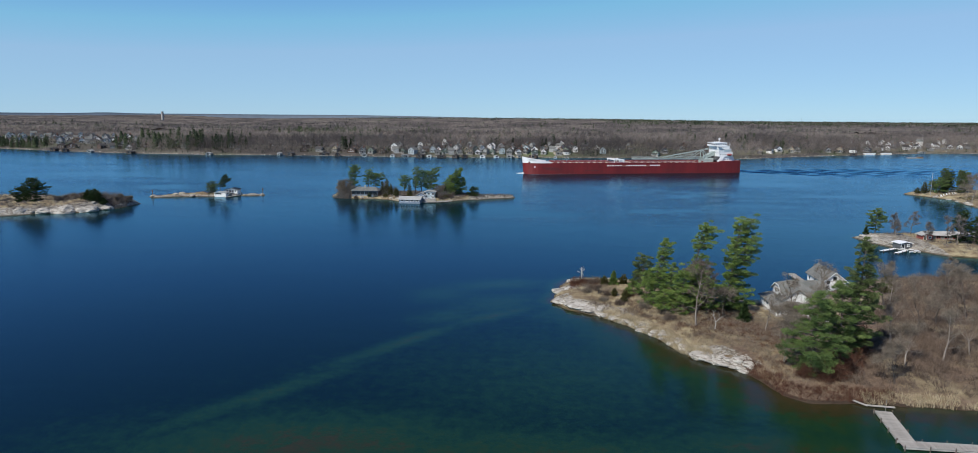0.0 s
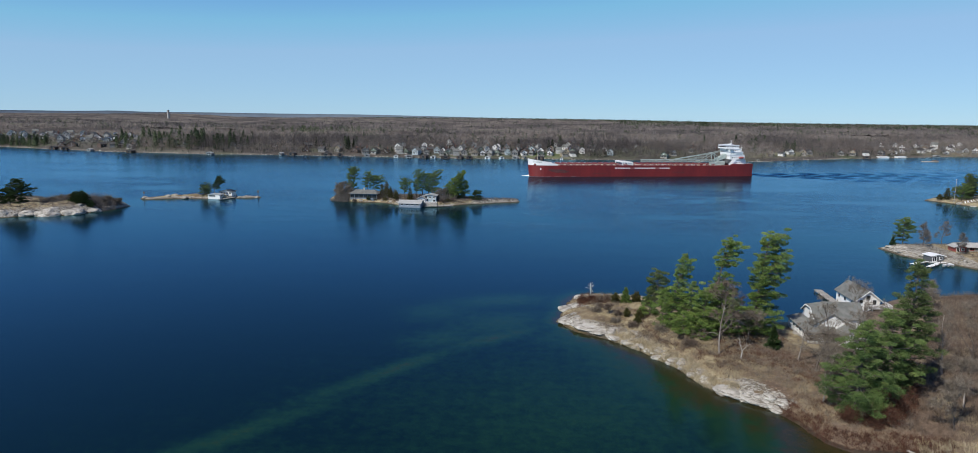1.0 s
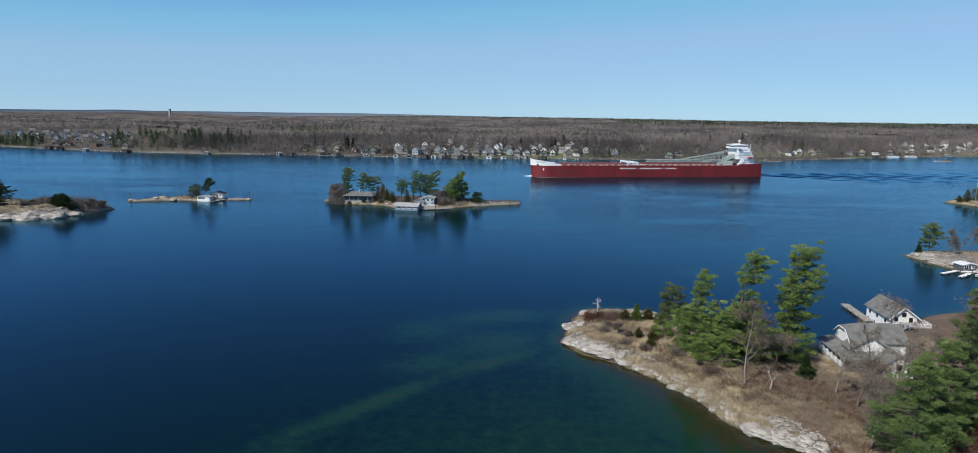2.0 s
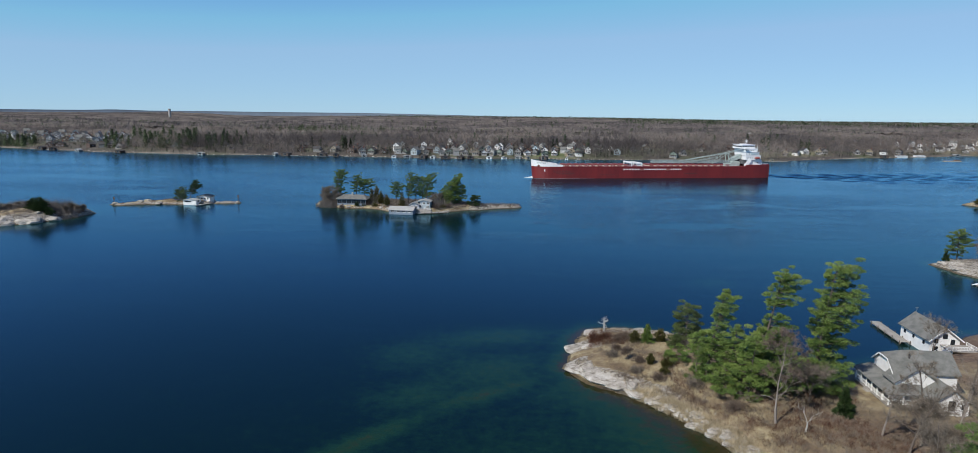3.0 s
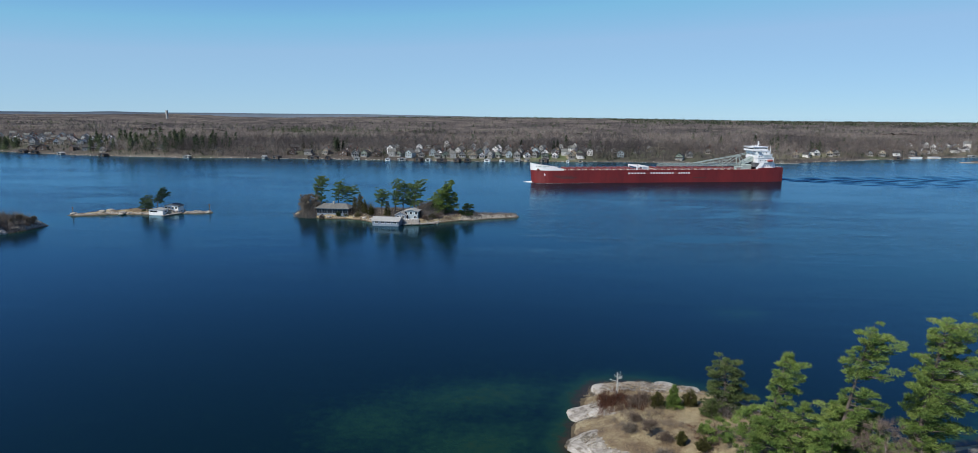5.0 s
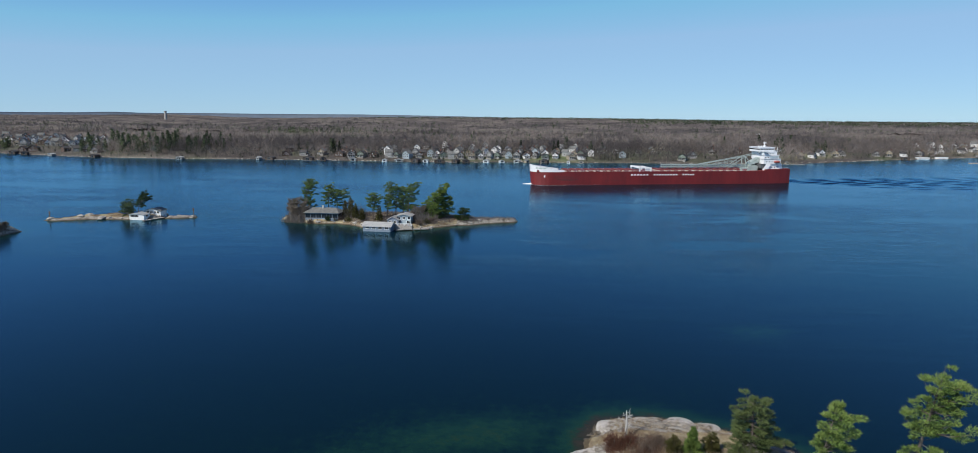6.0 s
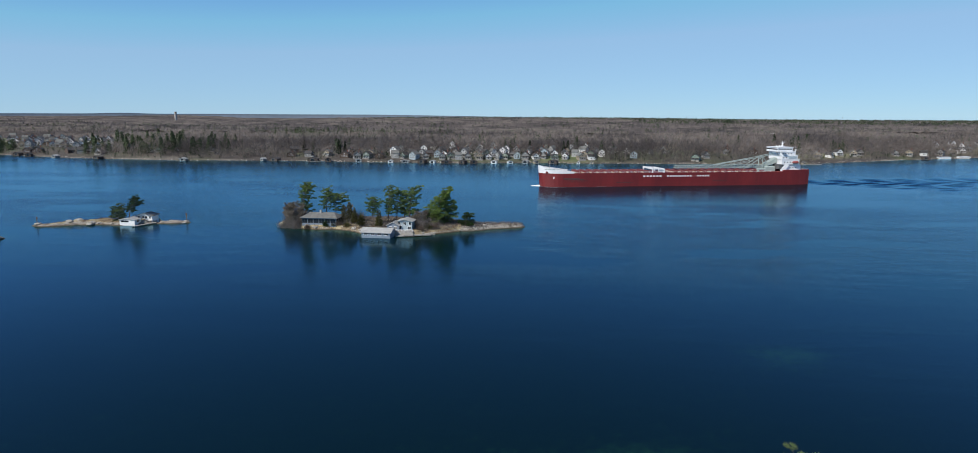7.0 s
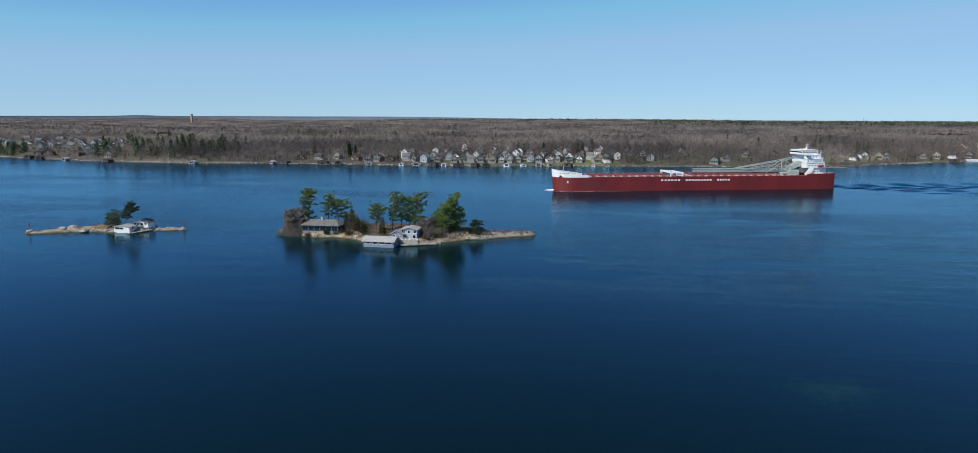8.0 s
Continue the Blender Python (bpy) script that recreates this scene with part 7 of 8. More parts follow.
bare_tree("bare_tree", "leafless brown hardwood with wide forks", 40.0, 166.5, stand(near_height, 40, 166.5), 16.0, 52, lean=(-0.02, 0.0), spread=0.75, bark=PALE_BARK, twigs=BROWN_TWIGS, depth=6, forks=5, per=16, twig_len=0.9, thick=1.1, leader=True, limb=0.42, group="bare trees on the point")
bare_tree("bare_tree", "leafless hardwood among pines", 49.0, 176.0, stand(near_height, 49, 176), 11.0, 53, twigs=TWIGS, spread=0.8, depth=5, trunk_share=0.2, per=4, twig_len=1.4, group="bare trees on the point")
for i, (x, y, h) in enumerate([(63.0, 164.5, 11.5), (66.0, 160.5, 12.5), (70.5, 163.0, 10.0), (60.0, 149.5, 10.5), (55.0, 146.5, 9.5), (53.2, 142.5, 8.5), (57.5, 157.5, 11.0), (62.5, 155.0, 12.5), (68.5, 156.5, 12.0), (56.0, 163.0, 9.0)]):
    bare_tree("bare_tree", "leafless grey tree with rising limbs by the cottage", x, y, stand(near_height, x, y), h * 1.3, 251 + i, spread=0.7, bark=PALE_BARK if i % 2 else BARK, depth=5, per=5, twig_len=0.9, leader=True, limb=0.34, thick=1.2, group="bare trees by the cottage")
bare_tree("bare_tree", "leafless tree with twisted limbs in front of the cottage", 60.5, 160.0, stand(near_height, 60.5, 160), 12.0, 54, spread=0.8, bark=PALE_BARK, depth=5, trunk_share=0.2, per=6, twig_len=1.3, group="bare trees by the cottage")
bare_tree("bare_tree", "leafless tree with twisted limbs in front of the cottage", 57.5, 153.0, stand(near_height, 57.5, 153), 13.0, 55, spread=0.7, depth=5, trunk_share=0.2, per=6, twig_len=1.3, group="bare trees by the cottage")
bare_tree("bare_tree", "slim leafless tree by the boathouse", 85.5, 203.0, stand(near_height, 85.5, 203), 10.5, 56, spread=0.5, depth=4, per=6, twig_len=1.2, group="bare trees by the cottage")
bare_tree("bare_tree", "bleached broken trunk with twisted limbs in the brush", 43.8, 163.2, stand(near_height, 43.8, 163.2), 6.0, 57, spread=1.2, bark=SNAG_WOOD, depth=3, forks=4, per=0, thick=1.9, group="bare trees on the point")
rt = np.random.default_rng(77)
for i, (x, y, h) in enumerate([(83, 158, 17), (92, 163, 18), (101, 172, 16), (78, 142, 12), (112, 178, 17), (97, 190, 14), (88, 146, 14), (106, 152, 15), (120, 165, 16), (118, 196, 13), (80, 172, 11), (130, 185, 15), (108, 208, 11), (72, 134, 10), (126, 212, 12), (96, 150, 13)]):
    bare_tree("bare_tree", "leafless grey hardwood standing in brown thicket", x, y, stand(near_height, x, y), h * 0.85, 60 + i, spread=float(rt.uniform(0.6, 0.9)), depth=5, per=6,
              bark=PALE_BARK if i % 3 == 0 else BARK, twig_len=1.1, thick=1.5, leader=i % 2 == 0, lean=(float(rt.normal(0, 0.08)), 0.0), group="bare trees in the thicket")

# thickets, grass, reeds
def off_paths(x, y, rng):
    house = (x > 58) & (x < 82) & (y > 168) & (y < 196)
    boat = (x > 86) & (x < 103) & (y > 203) & (y < 230)
    return ~house & ~boat


THICKET = [(66, 131), (84, 130), (150, 124), (150, 232), (112, 224), (104, 200), (90, 182), (84, 166), (72, 150), (60, 134)]
scatter("thicket", "dense brown leafless thicket", "brush", fill(THICKET, 5200, 81, 0.3, off_paths), near_height, 13, 2.3, 0.055, BROWN_TWIGS, 82, splay=0.5, cover=0.5)
FRONT_SCRUB = [(25, 180), (33, 168), (38, 155), (47, 146), (51, 133), (66, 133), (62, 150), (62, 168), (56, 186), (34, 200), (24, 200)]
scatter("low_scrub", "low red-brown leafless scrub", "brush", fill(FRONT_SCRUB, 1800, 83, 0.5, lambda x, y, r: r.random(len(x)) < 0.7), near_height, 14, 1.25, 0.04, TWIGS, 84, splay=0.6, cover=0.4)
scatter("rust_scrub", "rust-red low scrub in dry grass", "brush", fill(FRONT_SCRUB, 1300, 183, 0.5, lambda x, y, r: fbm(x, y, 9, 2, 31) > 0.05), near_height, 12, 0.9, 0.05, RED_TWIGS, 184, splay=0.6, cover=0.4)
scatter("red_brush", "dark red-brown brush", "brush", fill([(10, 205), (19, 205), (19, 212), (10, 213)], 110, 85, 0), near_height, 26, 1.4, 0.05, RED_TWIGS, 86, splay=0.6, cover=0.4)
scatter("pale_brush", "pale grey leafless brush", "brush", fill([(12, 198), (24, 197), (24, 211), (14, 212)], 170, 87, 0), near_height, 22, 1.2, 0.04, TWIGS, 88, splay=0.6, cover=0.4)
scatter("shore_brush", "reddish brush along the waterline", "brush", fill(NEAR, 700, 89, 0.2, lambda x, y, r: (inside_distance(x, y, NEAR) < 3.2) & (x > 46) & (x < 70) & (y < 146)), near_height, 12, 1.2, 0.04, RED_TWIGS, 90, splay=0.55, cover=0.3)
scatter("dry_grass", "matted tan dry grass", "grass", fill(NEAR, 6500, 91, 1.2, lambda x, y, r: off_paths(x, y, r) & (x < 66) & (r.random(len(x)) > 0.8 * leaf_litter(x, y, 0)) & (r.random(len(x)) < 0.5 + 0.6 * fbm(x, y, 12, 2, 4))), near_height, 8, 0.5, 0.06, DRY_GRASS, 92, up=0.7, splay=0.8, cover=0.35)
LEDGE_BRUSH = lambda x, y, r: (np.abs(inside_distance(x, y, NEAR) - 4.6) < 1.6) & (x > 15) & (x < 30) & (y > 172) & (y < 192) & (fbm(x, y, 5, 2, 33) > -0.1)
scatter("ledge_brush", "brown brush between the granite ledges", "brush", fill(NEAR, 150, 97, 0.5, LEDGE_BRUSH), near_height, 16, 1.1, 0.045, BROWN_TWIGS, 98, splay=0.6, cover=0.4)
REED_WEST = lambda x, y, r: (inside_distance(x, y, NEAR) < 1.2 + 2.6 * r.random(len(x))) & (x > 17) & (x < 40) & (y > 150) & (y < 183)
scatter("reeds", "pale tan reed bank hanging over the water", "reeds", fill(NEAR, 3400, 93, -0.3, REED_WEST), near_height, 9, 1.35, 0.09, REED, 94, up=1.0, splay=0.5, cover=0.25)
REED_SOUTH = lambda x, y, r: (inside_distance(x, y, NEAR) < np.where(x < 82, 2.4, 0.9)) & (x > 64) & (x < 130) & (y < 140)
scatter("reeds", "pale tan reeds along the shore behind a dock", "reeds", fill(NEAR, 520, 95, -0.3, REED_SOUTH), near_height, 9, 1.1, 0.07, REED, 96, up=1.2, splay=0.4, cover=0.25)

# ---- right points ----
pine("white_pine", "broad white pine on a granite point", 157.3, 320.0, stand(point_height, 157.3, 320), 11.6, 111, low=0.22, reach=4.6, wind=0.1, gaps=0.06, whorl=1.1, leaf=ISLE_PINE)
cone_tree("cedar", "small dark cedar on a granite point", 152.6, 319.0, stand(point_height, 152.6, 319), 4.2, 1.5, 112, DARK_NEEDLES, 0.5, 300)
for i, (x, y, h) in enumerate([(180, 295, 13.5), (184, 292, 11), (197, 297, 14)]):
    pine("white_pine", "dark pine beside a low cottage", x, y, stand(point_height, x, y), h, 113 + i, low=0.1, reach=4.0, wind=0.1, gaps=0.05, whorl=1.0, leaf=DARK_NEEDLES, group="pines on the granite point")
for i, (x, y, h) in enumerate([(165, 318, 10), (168, 297, 9), (173, 292, 12), (176, 290, 13), (189, 292, 14), (192, 289, 17), (195, 305, 16), (202, 288, 14), (210, 300, 16), (162, 312, 7), (171, 316, 11), (205, 294, 15)]):
    bare_tree("bare_tree", "leafless hardwood on the granite point", x, y, stand(point_height, x, y), h, 120 + i, depth=4, per=6, twigs=GREY_TWIGS, twig_len=1.3, spread=0.5, leader=True, limb=0.30, thick=1.2, bark=PALE_BARK if i % 2 else BARK, group="bare trees on the granite point")
scatter("low_scrub", "brown scrub on the granite point", "brush", fill(RIGHT_POINT, 1500, 131, 0.6, lambda x, y, r: (x > 160) & ~((np.abs(x - 183) < 14) & (np.abs(y - 305) < 6))), point_height, 14, 1.6, 0.06, GREY_TWIGS, 132, splay=0.6, cover=0.5)
scatter("dry_grass", "tan dry grass on the granite point", "grass", fill(RIGHT_POINT, 1500, 133, 0.3, lambda x, y, r: x > 164), point_height, 7, 0.9, 0.09, DRY_GRASS, 134, up=0.9, splay=0.6, cover=0.5)

for i, (x, y, h, leaf) in enumerate([(290, 500, 17.5, CEDAR_PINE), (294, 503, 15, DARK_NEEDLES), (286, 498, 11, ISLE_PINE), (298, 495, 16, CEDAR_PINE), (284, 503, 8, CEDAR_PINE), (303, 500, 14, CEDAR_PINE)]):
    pine("white_pine", "dark pine on the far point", x, y, stand(far_point_height, x, y), h, 141 + i, low=0.1, reach=4.6, gaps=0.04, whorl=0.95, leaf=leaf, group="pines on the far point")
cone_tree("cedar", "olive cedar on the far point", 278.5, 502, stand(far_point_height, 278.5, 502), 8.5, 3.0, 146, CEDAR, 0.7, 420, round_top=1)
cone_tree("cedar", "olive cedar on the far point", 275.5, 505, stand(far_point_height, 275.5, 505), 4.0, 2.6, 147, CEDAR, 0.7, 240, round_top=1)
for i, (x, y, h) in enumerate([(281, 452, 20), (288, 446, 22), (296, 455, 20), (286, 466, 17), (300, 470, 18)]):
    bare_tree("bare_tree", "tall leafless tree on the far point", x, y, stand(far_point_height, x, y), h, 150 + i, depth=5, per=9, twig_len=1.8, spread=0.6, bark=PALE_BARK, leader=True, limb=0.36, thick=1.3, group="bare trees on the far point")
scatter("low_scrub", "olive brown scrub on the far point", "brush", fill(FAR_POINT, 1400, 156, 1), far_point_height, 12, 2.4, 0.10, TWIGS, 157, splay=0.6, cover=0.8)
scatter("juniper_scrub", "olive juniper scrub on the far point", "brush", fill(FAR_POINT, 500, 158, 2, lambda x, y, r: (x > 282) & (y < 480)), far_point_height, 20, 1.8, 0.16, CEDAR, 159, splay=0.7, cover=0.9)

# ---- west island ----
pine("white_pine", "dark spreading pine on a granite island", -292.0, 362.0, stand(west_height, -292, 362), 13.0, 161, low=0.03, reach=6.5, wind=0.12, gaps=0.02, whorl=0.85, leaf=DARK_NEEDLES)
pine("white_pine", "dark low pine beside a taller one", -299.0, 362.0, stand(west_height, -299, 362), 8.5, 162, low=0.03, reach=5.5, wind=0.0, gaps=0.02, whorl=0.85, leaf=DARK_NEEDLES)
pine("white_pine", "dark pine at the end of a granite island", -320.0, 358.0, stand(west_height, -320, 358), 15.0, 163, low=0.1, reach=5.0, gaps=0.1, leaf=DARK_NEEDLES)
cone_tree("cedar", "dense dark rounded cedar on granite", -258.5, 367.0, stand(west_height, -258.5, 367), 7.6, 5.2, 164, DARK_NEEDLES, 0.6, 1700, round_top=1)
cone_tree("cedar", "dense dark rounded cedar on granite", -263.0, 368.5, stand(west_height, -263, 368.5), 6.6, 4.6, 166, DARK_NEEDLES, 0.6, 1200, round_top=1)
cone_tree("cedar", "dense dark rounded cedar on granite", -253.0, 366.0, stand(west_height, -253, 366), 4.0, 3.0, 165, DARK_NEEDLES, 0.55, 420, round_top=1)
for i, (x, y, h) in enumerate([(-269, 372, 7), (-264, 376, 7.5), (-273, 376, 6), (-266, 370, 6), (-261, 374, 7), (-277, 374, 6), (-250, 374, 8), (-248, 380, 7), (-251, 380, 7), (-248, 385, 6), (-280, 372, 5)]):
    bare_tree("bare_tree", "small grey leafless tree on granite", x, y, stand(west_height, x, y), h, 170 + i, depth=4, forks=7, per=9, twig_len=1.3, spread=0.6, trunk_share=0.12, group="bare trees on the west island")
scatter("low_scrub", "brown brush on the west island", "brush", fill(WEST_ISLE, 1700, 178, 3), west_height, 16, 1.9, 0.08, GREY_TWIGS, 179, splay=0.6, cover=0.6)
scatter("red_brush", "dark red-brown brush on the west island", "brush", fill([(-250, 366), (-246, 384), (-256, 386), (-258, 372)], 90, 180, 0), west_height, 18, 1.5, 0.08, RED_TWIGS, 181, splay=0.6, cover=0.6)

# ---- islet ----
pine("white_pine", "wind-bent dark pine over a small boathouse", -217.5, 436.5, stand(islet_height, -217.5, 436.5), 12.0, 191, low=0.4, reach=4.0, wind=0.7, lean=(0.32, 0), gaps=0.05, whorl=0.9, leaf=DARK_NEEDLES)
pine("white_pine", "low bushy pine on bare granite", -224.5, 437.0, stand(islet_height, -224.5, 437), 8.0, 192, low=0.03, reach=5.4, wind=0.2, lean=(0.1, 0), gaps=0.0, whorl=1.0, leaf=CEDAR_PINE)
scatter("tall_brush", "grey leafless brush on the west island", "brush", fill([(-284, 368), (-264, 370), (-246, 368), (-245, 382), (-258, 388), (-280, 386)], 300, 247, 0), west_height, 24, 4.2, 0.09, GREY_TWIGS, 248, splay=0.4, cover=0.7)
scatter("low_scrub", "rusty brush on the islet", "brush", fill(ISLET, 160, 193, 1.0), islet_height, 14, 0.9, 0.08, RED_TWIGS, 194, splay=0.6, cover=0.6)

# ---- cottage island ----
ci = cottage_isle_height
FLAT = [(0, 0.55), (0.35, 1.0), (0.75, 0.95), (1, 0.5)]
LEANING = [(0, 0.75), (0.3, 0.9), (0.6, 0.72), (0.85, 0.42), (1, 0.1)]
COLUMN = [(0, 0.75), (0.3, 0.8), (0.45, 0.6), (0.7, 1.0), (0.92, 0.7), (1, 0.3)]
for x, y, top, lo, reach, lean, wind, seed, label, leaf, shape in [
        (-129.0, 444, 21.4, 0.05, 4.2, 0.13, 0.45, 201, "tall wind-swept pine", ISLE_PINE, COLUMN),
        (-117.0, 446, 18.0, 0.42, 5.0, 0.05, 0.35, 202, "flat-topped pine with bare trunk", ISLE_PINE, FLAT),
        (-112.4, 447, 15.8, 0.40, 4.6, 0.08, 0.45, 203, "flat-topped pine with bare trunk", ISLE_PINE, FLAT),
        (-89.7, 436, 15.5, 0.42, 4.2, 0.0, 0.15, 204, "umbrella-shaped pine with bare trunk", ISLE_PINE, FLAT),
        (-83.0, 440, 21.0, 0.30, 4.2, 0.06, 0.4, 205, "tall pine with tiered crown", ISLE_PINE, COLUMN),
        (-79.0, 441, 18.4, 0.34, 3.8, 0.05, 0.4, 206, "tall pine with tiered crown", ISLE_PINE, FLAT),
        (-75.6, 442, 18.2, 0.32, 4.0, 0.04, 0.45, 207, "pine leaning from the wind", ISLE_PINE, FLAT),
        (-73.0, 440, 20.2, 0.26, 4.2, 0.12, 0.55, 208, "pine leaning from the wind", ISLE_PINE, COLUMN),
        (-62.5, 440, 20.8, 0.02, 5.6, 0.58, 0.2, 209, "dense bushy pine leaning downwind", NEEDLES, LEANING),
        (-56.0, 442, 14.0, 0.02, 5.2, 0.42, 0.1, 212, "dense bushy pine leaning downwind", ISLE_PINE, LEANING),
        (-60.5, 438, 10.5, 0.02, 5.0, 0.3, 0.1, 210, "dense low pine beside a leaning pine", NEEDLES, LEANING),
        (-44.5, 441, 8.0, 0.02, 4.4, 0.1, 0.1, 211, "dark low pine beside a leaning pine", DARK_NEEDLES, LEANING)]:
    z = stand(ci, x, y)
    pine("white_pine", label + " on the cottage island", x, y, z, top - z, seed, low=lo, reach=reach, wind=wind, lean=(lean, 0), gaps=0.03, leaf=leaf, shape=shape, whorl=0.85 if shape is LEANING else 1.15, clump=1.4 if shape is LEANING else 1.0, group="pines on the cottage island")
for i, (x, y, h, r, leaf) in enumerate([(-102.0, 438, 11.5, 3.0, CEDAR), (-99.0, 436, 8.0, 2.2, CEDAR), (-93.8, 430, 6.2, 1.9, CEDAR), (-84.6, 428.5, 8.6, 2.2, CEDAR), (-105.5, 439, 10, 1.7, CEDAR), (-62, 436, 6.5, 1.8, DARK_NEEDLES), (-133, 440, 9, 2.3, CEDAR)]):
    cone_tree("cedar", "olive brown upright cedar beside a cottage", x, y, stand(ci, x, y), h, r, 220 + i, leaf, 0.6, 380, round_top=1 if i in (2, 3) else 0, group="cedars on the cottage island")
for i, (x, y, h) in enumerate([(-135, 441, 9), (-133, 437, 9), (-131, 435, 8), (-130, 440, 9), (-132, 444, 10), (-136, 445, 8), (-125, 436, 6), (-104, 441, 8), (-68, 432, 7), (-64, 437, 7)]):
    bare_tree("bare_tree", "grey leafless tree on the cottage island", x, y, stand(ci, x, y), h, 230 + i, depth=5, per=7, twig_len=1.3, spread=0.55, leader=True, limb=0.4, group="bare trees on the cottage island")
scatter("low_scrub", "brown brush on the cottage island", "brush", fill(COTTAGE_ISLE, 2300, 236, 1.0, lambda x, y, r: ((x < -92) | (x > -64) & (x < -40) | (y > 426)) & ~((np.abs(x + 116.1) < 10) & (np.abs(y - 437) < 6))), ci, 14, 1.5, 0.09, GREY_TWIGS, 237, splay=0.6, cover=0.5)
for i, (x, y, r, h, leaf) in enumerate([(-121.5, 431.6, 1.6, 2.2, BROWN_TWIGS), (-112.8, 433.0, 1.3, 2.6, DARK_NEEDLES), (-106.5, 434.2, 1.8, 2.6, BROWN_TWIGS), (-101.5, 432.0, 1.8, 2.4, CEDAR), (-127.5, 434.6, 1.9, 3.0, BROWN_TWIGS),
                                        (-63.5, 423.5, 1.7, 2.2, BROWN_TWIGS), (-61.0, 427.0, 2.0, 2.8, CEDAR), (-58.0, 430.0, 2.0, 2.6, BROWN_TWIGS), (-109.0, 434.0, 1.4, 1.9, CEDAR)]):
    bush("shrub", "low shrub on the shore of the cottage island", x, y, stand(ci, x, y), r, h, 700 + i, leaf, 0.9, 240, "shrubs on the cottage island", 0.07)
scatter("tall_brush", "tall grey leafless brush beside a cottage", "brush", np.concatenate([fill([(-138, 434), (-126, 430), (-124, 444), (-134, 452)], 170, 243, 0), fill([(-106, 438), (-97, 434), (-96, 446), (-106, 450)], 70, 244, 0), fill([(-68, 428), (-60, 426), (-56, 436), (-64, 440)], 40, 245, 0)]), ci, 26, 5.4, 0.10, GREY_TWIGS, 246, splay=0.3, cover=0.6)
scatter("red_brush", "rusty brush on the cottage island", "brush", fill(COTTAGE_ISLE, 520, 241, 0.3, lambda x, y, r: (x > -56) | (r.random(len(x)) < 0.3)), ci, 12, 0.8, 0.1, RED_TWIGS, 242, splay=0.6, cover=0.5)
scatter("dry_grass", "tan dry grass on the cottage island", "grass", fill(COTTAGE_ISLE, 1400, 238, 0.8, lambda x, y, r: x < -58), ci, 8, 0.5, 0.1, DRY_GRASS, 239, up=0.8, splay=0.7, cover=0.4)


# ---- boulders ----
def boulder(x, y, z, r, seed, label, group, flat=1.0):
    rng = np.random.default_rng(seed)
    bm = bmesh.new()
    bmesh.ops.create_icosphere(bm, subdivisions=3 if r > 2 else 2, radius=1.0)
    sx, sy, sz = r * rng.uniform(0.9, 1.5), r * rng.uniform(0.7, 1.1), r * rng.uniform(0.45, 0.7) * flat
    for v in bm.verts:
        k = 1 + 0.28 * noise.noise(v.co * 1.3 + Vector((seed, 0, 0))) + 0.10 * noise.noise(v.co * 3.1 + Vector((0, seed, 0))) + 0.06 * noise.noise(Vector((v.co.x * 3, v.co.y * 3, v.co.z * 14 + seed)))
        v.co = Vector((v.co.x * sx * k, v.co.y * sy * k, max(v.co.z, -0.6) * sz * k))
    me = bpy.data.meshes.new("boulder")
    bm.to_mesh(me)
    bm.free()
    me.materials.append(GRANITE)
    ob = new("boulder", me)
    ob.matrix_basis = pose(x, y, z, 0, 0, float(rng.uniform(0, 360)))
    return tagged(ob, label, "boulder", group)


rb = np.random.default_rng(500)


def boulders(count, poly, fun, reach, r0, r1, label, group, seed, test=None):
    for i, (x, y) in enumerate(fill(poly, count, seed, 0.3, lambda x, y, r: (inside_distance(x, y, poly) < reach) & (test(x, y) if test else True))):
        r = float(rb.uniform(r0, r1))
        boulder(float(x), float(y), at_height(fun, x, y) - 0.08 * r, r * 1.25, seed * 50 + i, label, group, float(rb.uniform(0.55, 1.0)))


for i, (x, y, r) in enumerate([(-284, 342, 4.6), (-275, 348, 4.0), (-266, 351, 6.2), (-256.5, 357, 5.4), (-251, 366, 3.6), (-295, 337, 4.0), (-249.5, 376, 3.0)]):
    boulder(x, y, at_height(west_height, x, y) - 0.42 * r, r * 1.15, 900 + i, "large pale granite dome on an island shore", "granite domes on the west island", 0.8)
boulders(8, WEST_ISLE, west_height, 9, 0.7, 1.8, "pale rounded granite boulder on an island shore", "boulders on the west island", 11, lambda x, y: (y < 372) & (x > -310))
boulders(16, ISLET, islet_height, 5, 0.6, 2.2, "pale granite boulder on a low islet", "boulders on the islet", 12)
boulders(8, SPIT, spit_height, 3, 0.5, 1.1, "pale granite boulder on a reef", "boulders on the reef", 13)
boulders(26, COTTAGE_ISLE, cottage_isle_height, 2.2, 0.35, 1.3, "granite boulder on the cottage island shore", "boulders on the cottage island", 14, lambda x, y: y < 452)
